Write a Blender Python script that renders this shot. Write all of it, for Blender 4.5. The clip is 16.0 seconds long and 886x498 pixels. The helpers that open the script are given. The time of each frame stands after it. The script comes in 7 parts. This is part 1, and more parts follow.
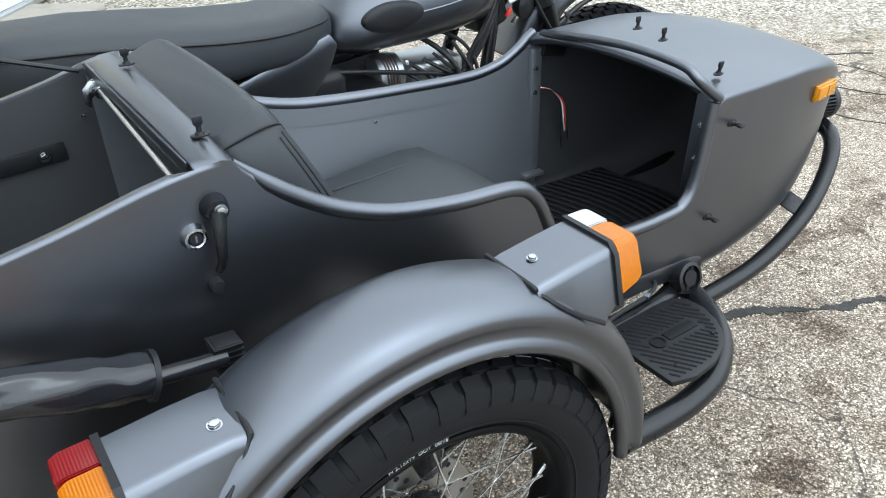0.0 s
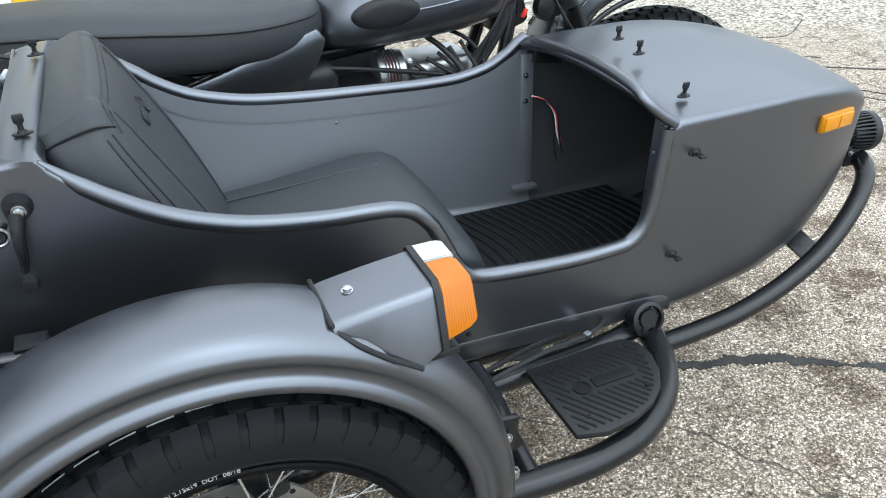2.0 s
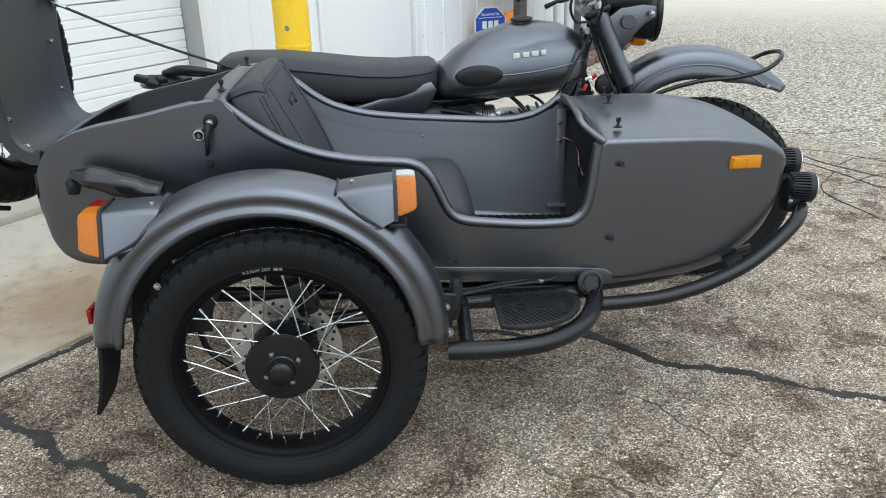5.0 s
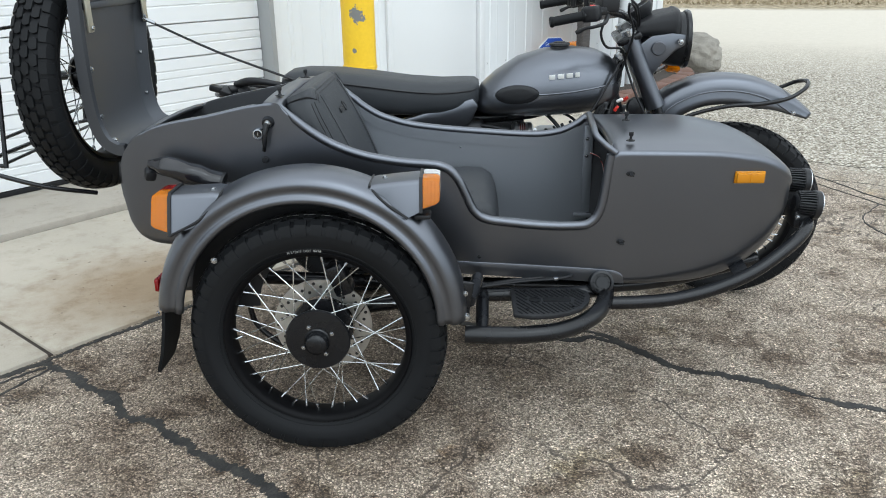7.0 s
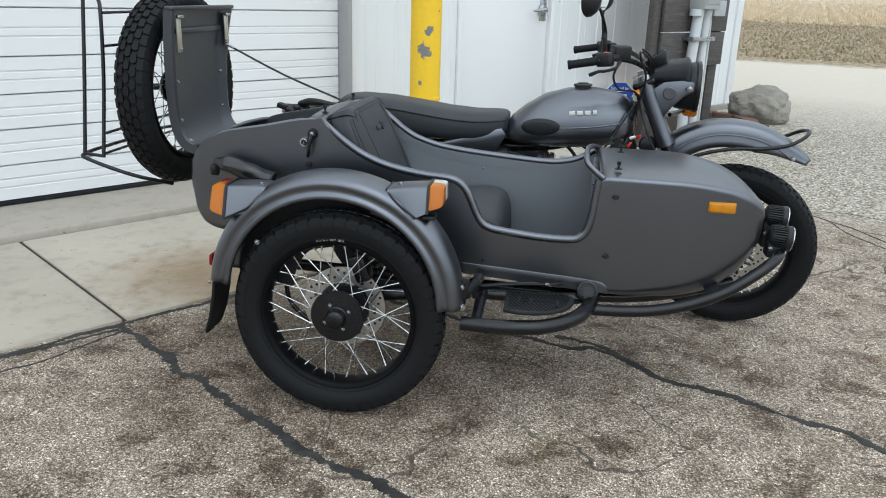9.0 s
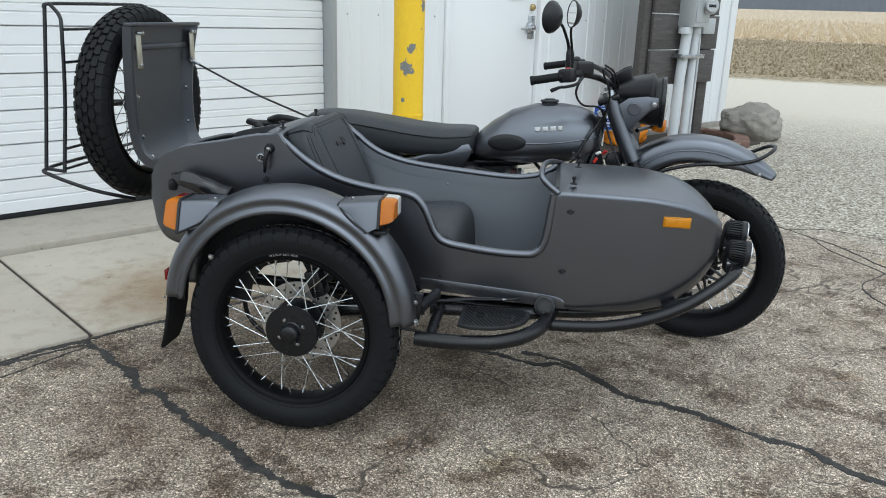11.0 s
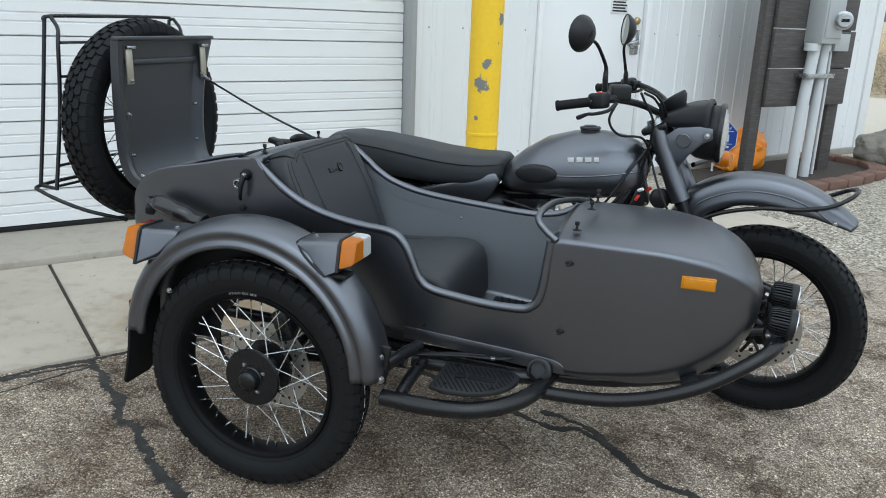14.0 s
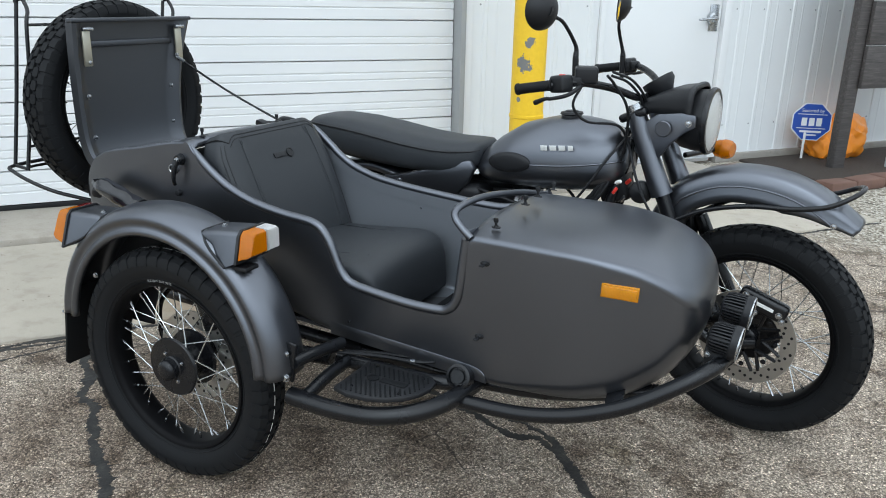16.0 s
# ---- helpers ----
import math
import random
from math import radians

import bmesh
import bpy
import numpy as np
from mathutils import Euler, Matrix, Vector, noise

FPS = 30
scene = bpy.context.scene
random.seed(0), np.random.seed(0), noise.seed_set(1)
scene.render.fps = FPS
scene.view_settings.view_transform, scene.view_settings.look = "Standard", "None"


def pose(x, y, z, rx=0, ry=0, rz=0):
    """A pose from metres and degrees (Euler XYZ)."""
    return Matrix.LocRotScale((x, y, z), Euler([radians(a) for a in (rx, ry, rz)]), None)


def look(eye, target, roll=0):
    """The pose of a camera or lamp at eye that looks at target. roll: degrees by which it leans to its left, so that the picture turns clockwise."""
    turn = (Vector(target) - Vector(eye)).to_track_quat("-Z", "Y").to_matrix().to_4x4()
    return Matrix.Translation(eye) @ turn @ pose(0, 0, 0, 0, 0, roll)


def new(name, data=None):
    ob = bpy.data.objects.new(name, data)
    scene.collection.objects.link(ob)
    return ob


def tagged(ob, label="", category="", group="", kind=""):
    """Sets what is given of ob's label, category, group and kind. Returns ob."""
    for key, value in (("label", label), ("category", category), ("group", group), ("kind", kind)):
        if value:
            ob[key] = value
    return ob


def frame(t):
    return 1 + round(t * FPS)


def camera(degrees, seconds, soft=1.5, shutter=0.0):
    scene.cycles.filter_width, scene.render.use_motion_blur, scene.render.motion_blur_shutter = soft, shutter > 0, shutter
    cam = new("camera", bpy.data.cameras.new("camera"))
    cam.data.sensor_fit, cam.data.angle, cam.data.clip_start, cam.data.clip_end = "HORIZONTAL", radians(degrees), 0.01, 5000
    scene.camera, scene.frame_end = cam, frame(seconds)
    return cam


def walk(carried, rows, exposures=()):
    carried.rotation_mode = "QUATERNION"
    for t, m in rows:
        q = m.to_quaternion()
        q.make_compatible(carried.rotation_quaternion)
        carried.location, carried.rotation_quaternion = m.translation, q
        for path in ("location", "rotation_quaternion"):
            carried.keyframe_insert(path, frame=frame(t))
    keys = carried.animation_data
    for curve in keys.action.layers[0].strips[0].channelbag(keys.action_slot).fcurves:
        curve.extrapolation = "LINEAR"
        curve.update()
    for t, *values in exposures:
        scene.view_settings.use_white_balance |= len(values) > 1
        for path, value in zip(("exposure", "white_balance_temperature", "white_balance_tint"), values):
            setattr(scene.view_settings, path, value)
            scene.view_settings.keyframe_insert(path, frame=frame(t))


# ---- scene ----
cam = camera(59.2, 16.0, soft=1.0)
PATH = [
    (0, (-0.368, -0.64, 1.291), (0.59, 0.773, 0.25), -1.7),
    (0.5, (-0.285, -0.637, 1.284), (0.64, 0.79, 0.23), -2.1),
    (1, (-0.176, -0.63, 1.273), (0.663, 0.835, 0.201), -2.2),
    (1.5, (-0.051, -0.668, 1.279), (0.706, 0.829, 0.19), -1.8),
    (2, (0.018, -0.752, 1.282), (0.643, 0.828, 0.226), -2.8),
    (2.5, (0.115, -0.896, 1.284), (0.657, 0.777, 0.332), -2.6),
    (3, (0.136, -1.026, 1.293), (0.618, 0.678, 0.364), -2.9),
    (3.5, (0.104, -1.193, 1.29), (0.49, 0.538, 0.365), -3.0),
    (3.7, (0.096, -1.273, 1.294), (0.435, 0.473, 0.379), -2.8),
    (5.8, (0.368, -1.737, 1.284), (0.431, 0.129, 0.566), -1.0),
    (6, (0.367, -1.748, 1.284), (0.431, 0.119, 0.567), -0.8),
    (6.5, (0.363, -1.795, 1.281), (0.377, 0.069, 0.556), -0.9),
    (7, (0.384, -1.884, 1.285), (0.328, -0.013, 0.579), -0.7),
    (7.5, (0.417, -2.003, 1.284), (0.275, -0.135, 0.584), -0.2),
    (8, (0.455, -2.116, 1.303), (0.247, -0.242, 0.635), -0.1),
    (8.5, (0.499, -2.181, 1.311), (0.264, -0.3, 0.675), 1.2),
    (9, (0.621, -2.247, 1.311), (0.366, -0.363, 0.69), 1.9),
    (9.2, (0.665, -2.274, 1.314), (0.409, -0.391, 0.691), 2.3),
    (11.3, (0.779, -2.192, 1.306), (0.498, -0.297, 0.731), 1.5),
    (11.5, (0.781, -2.154, 1.309), (0.476, -0.264, 0.732), 1.4),
    (12, (0.785, -2.049, 1.313), (0.406, -0.171, 0.739), 1.8),
    (12.5, (0.809, -1.999, 1.319), (0.403, -0.124, 0.752), 2.2),
    (13, (0.838, -1.958, 1.318), (0.368, -0.099, 0.751), 1.8),
    (13.5, (0.954, -1.888, 1.32), (0.401, -0.049, 0.761), 1.8),
    (14, (1.123, -1.805, 1.329), (0.526, 0.02, 0.767), 2.1),
    (14.5, (1.227, -1.718, 1.332), (0.613, 0.093, 0.749), 1.7),
    (15, (1.323, -1.592, 1.325), (0.668, 0.193, 0.707), 1.7),
    (15.5, (1.414, -1.526, 1.342), (0.689, 0.232, 0.726), 1.5),
    (16, (1.548, -1.461, 1.342), (0.683, 0.232, 0.721), 1.3),
]
walk(cam, [(t, look(eye, target, roll)) for t, eye, target, roll in PATH],
     exposures=[(0.0, 1.58, 6250, 8), (2.0, 1.63, 6250, 8), (3.5, 1.19, 6350, 9), (6.0, 1.02, 6420, 9), (7.5, 1.01, 6400, 9), (8.0, 0.9, 6390, 9), (9.0, 0.83, 6380, 9), (12.0, 0.73, 6300, 8), (14.0, 0.75, 6270, 8), (16.0, 0.9, 6250, 9)])


# ---- world, sun and exposure ----
world = bpy.data.worlds.new("world")
scene.world = world
world.use_nodes = True
wn, wl = world.node_tree.nodes, world.node_tree.links
sky = wn.new("ShaderNodeTexSky")
sky.sky_type, sky.sun_disc = "NISHITA", False
sky.sun_elevation, sky.sun_rotation = radians(58), radians(158)
sky.dust_density, sky.air_density = 1.5, 1.0
veil = wn.new("ShaderNodeHueSaturation")
veil.inputs["Saturation"].default_value = 0.0
veil.inputs["Value"].default_value = 1.0
cast = wn.new("ShaderNodeMix")
cast.data_type, cast.blend_type = "RGBA", "MULTIPLY"
cast.inputs[0].default_value = 1.0
cast.inputs[7].default_value = (0.885, 1.0, 1.085, 1)
wl.new(sky.outputs[0], veil.inputs["Color"])
wl.new(veil.outputs[0], cast.inputs[6])
wl.new(cast.outputs[2], wn["Background"].inputs[0])
wn["Background"].inputs[1].default_value = 0.105
sun_data = bpy.data.lights.new("sun", "SUN")
sun_data.energy, sun_data.angle, sun_data.color = 1.55, radians(138), (0.94, 0.985, 1.02)
sun = new("sun", sun_data)
sun.matrix_world = look((1.0, -0.3, 9.0), (0.6, 0.5, 0.0))

# ---- materials ----
def node_mat(name):
    m = bpy.data.materials.new(name)
    m.use_nodes = True
    nt = m.node_tree
    return m, nt.nodes, nt.links, nt.nodes["Principled BSDF"]


def noise_tex(n, l, co, scale, detail=4.0, rough=0.55):
    t = n.new("ShaderNodeTexNoise")
    t.inputs["Scale"].default_value, t.inputs["Detail"].default_value, t.inputs["Roughness"].default_value = scale, detail, rough
    l.new(co, t.inputs["Vector"])
    return t.outputs["Fac"]


def ramp(n, l, fac, stops):
    r = n.new("ShaderNodeValToRGB")
    e = r.color_ramp.elements
    while len(e) < len(stops):
        e.new(0.5)
    for el, (p, c) in zip(e, stops):
        el.position, el.color = p, (*c, 1) if len(c) == 3 else c
    l.new(fac, r.inputs[0])
    return r.outputs[0]


def mix_col(n, l, fac, a, b, mode="MIX"):
    m = n.new("ShaderNodeMix")
    m.data_type, m.blend_type = "RGBA", mode
    for sock, v in ((m.inputs[0], fac), (m.inputs[6], a), (m.inputs[7], b)):
        if isinstance(v, (int, float)):
            sock.default_value = v
        elif isinstance(v, tuple):
            sock.default_value = (*v, 1)
        else:
            l.new(v, sock)
    return m.outputs[2]


def math_node(n, l, op, a, b=None):
    m = n.new("ShaderNodeMath")
    m.operation = op
    for sock, v in zip(m.inputs, (a, b)):
        if v is None:
            continue
        if isinstance(v, (int, float)):
            sock.default_value = v
        else:
            l.new(v, sock)
    return m.outputs[0]


def place(n, name="Object"):
    return n.new("ShaderNodeTexCoord").outputs[name]


def bump(n, l, b, height, strength=0.3, dist=0.002):
    k = n.new("ShaderNodeBump")
    k.inputs["Strength"].default_value, k.inputs["Distance"].default_value = strength, dist
    l.new(height, k.inputs["Height"])
    l.new(k.outputs[0], b.inputs["Normal"])


def surface(name, col, rough=0.5, metal=0.0, var=0.15, grain=300.0, wear=6.0, relief=0.15, dist=0.0005, rough_var=0.1, coat=0.0, spec=0.5):
    """A plain material with variation at two scales and a fine relief."""
    m, n, l, b = node_mat(name)
    co = place(n)
    small, big = noise_tex(n, l, co, grain, 3), noise_tex(n, l, co, wear, 5)
    dark = tuple(c * (1 - var) for c in col)
    lite = tuple(min(1, c * (1 + var)) for c in col)
    c1 = mix_col(n, l, big, dark, lite)
    c2 = mix_col(n, l, math_node(n, l, "MULTIPLY", small, 0.35), c1, tuple(min(1, c * (1 + 1.6 * var)) for c in col))
    l.new(c2, b.inputs["Base Color"])
    r = math_node(n, l, "ADD", math_node(n, l, "MULTIPLY", math_node(n, l, "SUBTRACT", big, 0.5), 2 * rough_var), rough)
    l.new(r, b.inputs["Roughness"])
    b.inputs["Metallic"].default_value, b.inputs["Coat Weight"].default_value = metal, coat
    b.inputs["Specular IOR Level"].default_value = spec
    if relief:
        bump(n, l, b, small, relief, dist)
    return m


PAINT = surface("matte graphite paint", (0.136, 0.144, 0.162), 0.33, 0.96, 0.05, 900, 3, 0.06, 0.0002, 0.05)
# Hull paint again, lightened for the tub interior: its light is in the colour.
PAINT_TUB_LIT = surface("graphite paint lightened inside the tub", (0.185, 0.197, 0.218), 0.42, 0.55, 0.06, 900, 3, 0.06, 0.0002, 0.05)
# Hull paint darkened on the raised lid; its dimmer light is in the colour.
PAINT_LID_SHADED = surface("graphite paint darkened for the lid", (0.075, 0.08, 0.09), 0.40, 0.75, 0.06, 900, 3, 0.08, 0.0003, 0.05)
PAINT_IN = surface("dark inner paint", (0.05, 0.052, 0.058), 0.5, 0.3, 0.1, 700, 4, 0.08, 0.0003, 0.06)
BLACK = surface("satin black steel", (0.006, 0.0064, 0.0076), 0.27, 0.0, 0.25, 500, 9, 0.08, 0.0003, 0.06, spec=0.36)
GLOSS = surface("gloss black enamel", (0.012, 0.012, 0.014), 0.12, 0.0, 0.2, 300, 12, 0.03, 0.0003, 0.05)
PLASTIC = surface("textured black plastic", (0.0095, 0.01, 0.0115), 0.46, 0.0, 0.25, 1400, 14, 0.35, 0.0004, spec=0.32)
RIM_BLACK = surface("black wheel enamel", (0.003, 0.003, 0.0035), 0.5, 0, 0.2, 400, 10, 0.05, 0.0003, spec=0.1)
RUBBER = surface("tyre rubber", (0.0062, 0.0068, 0.0078), 0.62, 0.0, 0.3, 420, 18, 0.25, 0.0005, 0.08, spec=0.2)
LEATHER = surface("black vinyl", (0.021, 0.0237, 0.0272), 0.5, 0.0, 0.2, 950, 7, 0.4, 0.0005, 0.06, spec=0.36)
ZINC = surface("zinc plated steel", (0.42, 0.435, 0.45), 0.27, 1.0, 0.12, 600, 20, 0.1, 0.0002, 0.1)
ALU = surface("cast aluminium", (0.52, 0.53, 0.54), 0.42, 1.0, 0.2, 500, 15, 0.3, 0.0005, 0.12)
SPOKE_M = surface("stainless spoke", (0.62, 0.64, 0.64), 0.25, 1.0, 0.15, 200, 30, 0.05, 0.0002, 0.1)
DISC_M = surface("brushed disc steel", (0.5, 0.49, 0.47), 0.35, 1.0, 0.15, 300, 40, 0.15, 0.0003, 0.1)
WHITE_INK = surface("white lettering", (0.75, 0.75, 0.73), 0.5, 0, 0.05, 300, 10, 0)
DULL_INK = surface("worn grey lettering", (0.32, 0.32, 0.31), 0.6, 0, 0.3, 300, 40, 0)
RED_P = surface("red plastic", (0.55, 0.03, 0.02), 0.35, 0, 0.1, 300, 10, 0)


def lens_mat(name, col, rough=0.16, spec=0.5):
    m, n, l, b = node_mat(name)
    co = place(n)
    w = n.new("ShaderNodeTexWave")
    w.inputs["Scale"].default_value = 95
    l.new(co, w.inputs["Vector"])
    big = noise_tex(n, l, co, 30, 2)
    l.new(mix_col(n, l, big, tuple(c * 0.8 for c in col), col), b.inputs["Base Color"])
    b.inputs["Roughness"].default_value, b.inputs["Specular IOR Level"].default_value = rough, spec
    b.inputs["Transmission Weight"].default_value = 0.4
    bump(n, l, b, w.outputs["Fac"], 0.2, 0.001)
    return m


AMBER = lens_mat("amber lens", (0.68, 0.195, 0.0), 0.22, 0.2)
REFLECT = lens_mat("amber reflector", (0.85, 0.34, 0.008))
REDLENS = lens_mat("red lens", (0.32, 0.006, 0.008))
CLEAR = lens_mat("clear lens", (0.8, 0.8, 0.78))
CLEAR.node_tree.nodes["Principled BSDF"].inputs["Transmission Weight"].default_value = 0.42


def glass_mat():
    m, n, l, b = node_mat("headlamp glass")
    co = place(n)
    b.inputs["Base Color"].default_value = (0.95, 0.97, 0.97, 1)
    b.inputs["Roughness"].default_value, b.inputs["Transmission Weight"].default_value = 0.03, 1.0
    bump(n, l, b, noise_tex(n, l, co, 25, 1), 0.1, 0.001)
    return m


GLASS = glass_mat()
MIRROR = surface("mirror glass", (0.85, 0.86, 0.87), 0.02, 1.0, 0.02, 50, 5, 0, rough_var=0.0)

U_DIR, N_DIR = (0.6157, 0.788), (-0.788, 0.6157)


def plane_coord(n, l, v):
    """The distance along the horizontal direction v."""
    g = n.new("ShaderNodeNewGeometry").outputs["Position"]
    d = n.new("ShaderNodeVectorMath")
    d.operation = "DOT_PRODUCT"
    d.inputs[1].default_value = (*v, 0)
    l.new(g, d.inputs[0])
    return d.outputs["Value"], g


def step_mask(n, l, val, lo, hi):
    r = n.new("ShaderNodeMapRange")
    r.inputs["From Min"].default_value, r.inputs["From Max"].default_value = lo, hi
    l.new(val, r.inputs["Value"])
    return r.outputs[0]


def stones(n, l, pos, scale, cols):
    v = n.new("ShaderNodeTexVoronoi")
    v.inputs["Scale"].default_value = scale
    l.new(pos, v.inputs["Vector"])
    bw = n.new("ShaderNodeSeparateColor")
    l.new(v.outputs["Color"], bw.inputs[0])
    return ramp(n, l, bw.outputs[0], cols), v.outputs["Distance"]


def ground_mat():
    m, n, l, b = node_mat("ground")
    s, pos = plane_coord(n, l, U_DIR)
    nn, _ = plane_coord(n, l, N_DIR)
    far_y, _ = plane_coord(n, l, (0.28, 0.96))
    wob = noise_tex(n, l, pos, 1.7, 5, 0.65)
    fine = noise_tex(n, l, pos, 420, 2)
    stain = noise_tex(n, l, pos, 2.6, 6, 0.7)
    # worn asphalt: pale and dark stones of two sizes set in brown binder
    agg, d1 = stones(n, l, pos, 150, [(0.0, (0.055, 0.05, 0.045)), (0.2, (0.16, 0.147, 0.131)), (0.5, (0.31, 0.288, 0.26)), (0.78, (0.44, 0.412, 0.375)), (1.0, (0.69, 0.67, 0.625))])
    chips, d2c = stones(n, l, pos, 310, [(0.0, (0.05, 0.045, 0.04)), (0.3, (0.18, 0.166, 0.148)), (0.7, (0.37, 0.345, 0.312)), (1.0, (0.63, 0.6, 0.555))])
    sort = ramp(n, l, noise_tex(n, l, pos, 70, 2), [(0.46, (0, 0, 0)), (0.54, (1, 1, 1))])
    agg = mix_col(n, l, sort, agg, chips)
    binder = ramp(n, l, mix_col(n, l, sort, d1, d2c), [(0.0, (0, 0, 0)), (0.40, (0, 0, 0)), (0.66, (1, 1, 1))])
    grit = noise_tex(n, l, pos, 95, 4, 0.75)
    asph = mix_col(n, l, math_node(n, l, "MULTIPLY", binder, 0.84), agg, (0.072, 0.065, 0.057))
    pock = ramp(n, l, grit, [(0.36, (0.22, 0.2, 0.175)), (0.44, (1, 1, 1)), (0.66, (1.3, 1.29, 1.26))])
    asph = mix_col(n, l, 0.9, asph, pock, "MULTIPLY")
    # broad tone, then dirt that settles between the stones in ragged clusters
    tone = ramp(n, l, stain, [(0.25, (0.84, 0.815, 0.78)), (0.5, (1, 1, 1)), (0.75, (1.08, 1.08, 1.06))])
    asph = mix_col(n, l, 1.0, asph, tone, "MULTIPLY")
    ragged = math_node(n, l, "ADD", noise_tex(n, l, pos, 5.5, 7, 0.72), math_node(n, l, "MULTIPLY", math_node(n, l, "SUBTRACT", grit, 0.5), 0.32))
    spots = ramp(n, l, ragged, [(0.41, (0.32, 0.275, 0.235)), (0.49, (1, 1, 1))])
    drift = ramp(n, l, noise_tex(n, l, pos, 0.9, 4, 0.6), [(0.38, (0, 0, 0)), (0.52, (1, 1, 1))])
    asph = mix_col(n, l, math_node(n, l, "MULTIPLY", drift, 0.85), asph, mix_col(n, l, 1.0, asph, spots, "MULTIPLY"))
    # rusty and mossy spots
    rust = ramp(n, l, noise_tex(n, l, pos, 4.3, 5, 0.6), [(0.66, (0, 0, 0)), (0.74, (1, 1, 1))])
    asph = mix_col(n, l, math_node(n, l, "MULTIPLY", rust, 0.5), asph, mix_col(n, l, 1.0, asph, (0.95, 0.68, 0.42), "MULTIPLY"))
    moss = ramp(n, l, math_node(n, l, "ADD", noise_tex(n, l, pos, 2.1, 6, 0.7), math_node(n, l, "MULTIPLY", math_node(n, l, "SUBTRACT", grit, 0.5), 0.25)), [(0.6, (0, 0, 0)), (0.7, (1, 1, 1))])
    asph = mix_col(n, l, math_node(n, l, "MULTIPLY", moss, 0.5), asph, mix_col(n, l, 1.0, asph, (0.78, 0.76, 0.52), "MULTIPLY"))
    # hairline cracks, denser towards the drive
    bend = n.new("ShaderNodeVectorMath")
    bend.operation = "MULTIPLY_ADD"
    warp = n.new("ShaderNodeTexNoise")
    warp.inputs["Scale"].default_value, warp.inputs["Detail"].default_value = 5.0, 6.0
    l.new(pos, warp.inputs["Vector"])
    l.new(warp.outputs["Color"], bend.inputs[0])
    bend.inputs[1].default_value = (0.28, 0.28, 0.0)
    l.new(pos, bend.inputs[2])
    hair = None
    for size, width in ((1.5, 0.008), (4.6, 0.016)):
        v = n.new("ShaderNodeTexVoronoi")
        v.feature = "DISTANCE_TO_EDGE"
        v.inputs["Scale"].default_value = size
        l.new(bend.outputs[0], v.inputs["Vector"])
        line = ramp(n, l, v.outputs["Distance"], [(0.0, (1, 1, 1)), (width * 0.5, (0.9, 0.9, 0.9)), (width, (0, 0, 0))])
        if size > 2:
            crazed = step_mask(n, l, math_node(n, l, "ADD", s, math_node(n, l, "MULTIPLY", math_node(n, l, "SUBTRACT", stain, 0.5), 2.5)), 2.2, 2.8)
            line = math_node(n, l, "MULTIPLY", line, crazed)
        else:
            line = math_node(n, l, "MULTIPLY", line, ramp(n, l, wob, [(0.47, (0, 0, 0)), (0.56, (1, 1, 1))]))
        hair = line if hair is None else math_node(n, l, "MAXIMUM", hair, line)
    asph = mix_col(n, l, math_node(n, l, "MULTIPLY", hair, 0.85), asph, (0.035, 0.032, 0.03))
    # oily and damp patches where vehicles stand, and a darker area beneath the sidecar
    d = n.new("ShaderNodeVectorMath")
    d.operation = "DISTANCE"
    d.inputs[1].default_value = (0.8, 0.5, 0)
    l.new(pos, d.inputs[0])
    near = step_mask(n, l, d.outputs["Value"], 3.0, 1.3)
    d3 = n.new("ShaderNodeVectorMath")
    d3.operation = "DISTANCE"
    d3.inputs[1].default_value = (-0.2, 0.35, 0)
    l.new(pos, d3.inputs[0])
    round_dark = step_mask(n, l, math_node(n, l, "ADD", d3.outputs["Value"], math_node(n, l, "MULTIPLY", math_node(n, l, "SUBTRACT", stain, 0.5), 1.6)), 1.0, 0.45)
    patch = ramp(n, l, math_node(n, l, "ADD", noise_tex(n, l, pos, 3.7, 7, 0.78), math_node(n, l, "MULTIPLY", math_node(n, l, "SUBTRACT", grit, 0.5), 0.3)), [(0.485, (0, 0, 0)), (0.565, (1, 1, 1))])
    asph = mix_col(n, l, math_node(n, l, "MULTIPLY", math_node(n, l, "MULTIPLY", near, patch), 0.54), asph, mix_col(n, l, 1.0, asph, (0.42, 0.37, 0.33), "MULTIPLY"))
    asph = mix_col(n, l, math_node(n, l, "MULTIPLY", round_dark, 0.58), asph, mix_col(n, l, 1.0, asph, (0.5, 0.44, 0.39), "MULTIPLY"))
    asph = mix_col(n, l, 1.0, asph, (1.5, 1.355, 1.215), "MULTIPLY")
    # crushed stone drive
    grav, d2 = stones(n, l, pos, 66, [(0.0, (0.12, 0.105, 0.083)), (0.3, (0.33, 0.295, 0.24)), (0.75, (0.49, 0.45, 0.38)), (1.0, (0.72, 0.69, 0.62))])
    gsh = ramp(n, l, d2, [(0.0, (1.1, 1.1, 1.1)), (0.45, (1, 1, 1)), (0.8, (0.4, 0.36, 0.31))])
    grav = mix_col(n, l, 1.0, grav, gsh, "MULTIPLY")
    drive = mix_col(n, l, step_mask(n, l, math_node(n, l, "ADD", far_y, math_node(n, l, "MULTIPLY", wob, 2.0)), 8.5, 12.5), grav, mix_col(n, l, noise_tex(n, l, pos, 7, 7, 0.8), (0.42, 0.38, 0.315), (0.60, 0.55, 0.47)))
    grass = ramp(n, l, noise_tex(n, l, pos, 5.0, 6, 0.8), [(0.42, (0.12, 0.092, 0.05)), (0.5, (0.25, 0.20, 0.125)), (0.58, (0.40, 0.33, 0.22))])
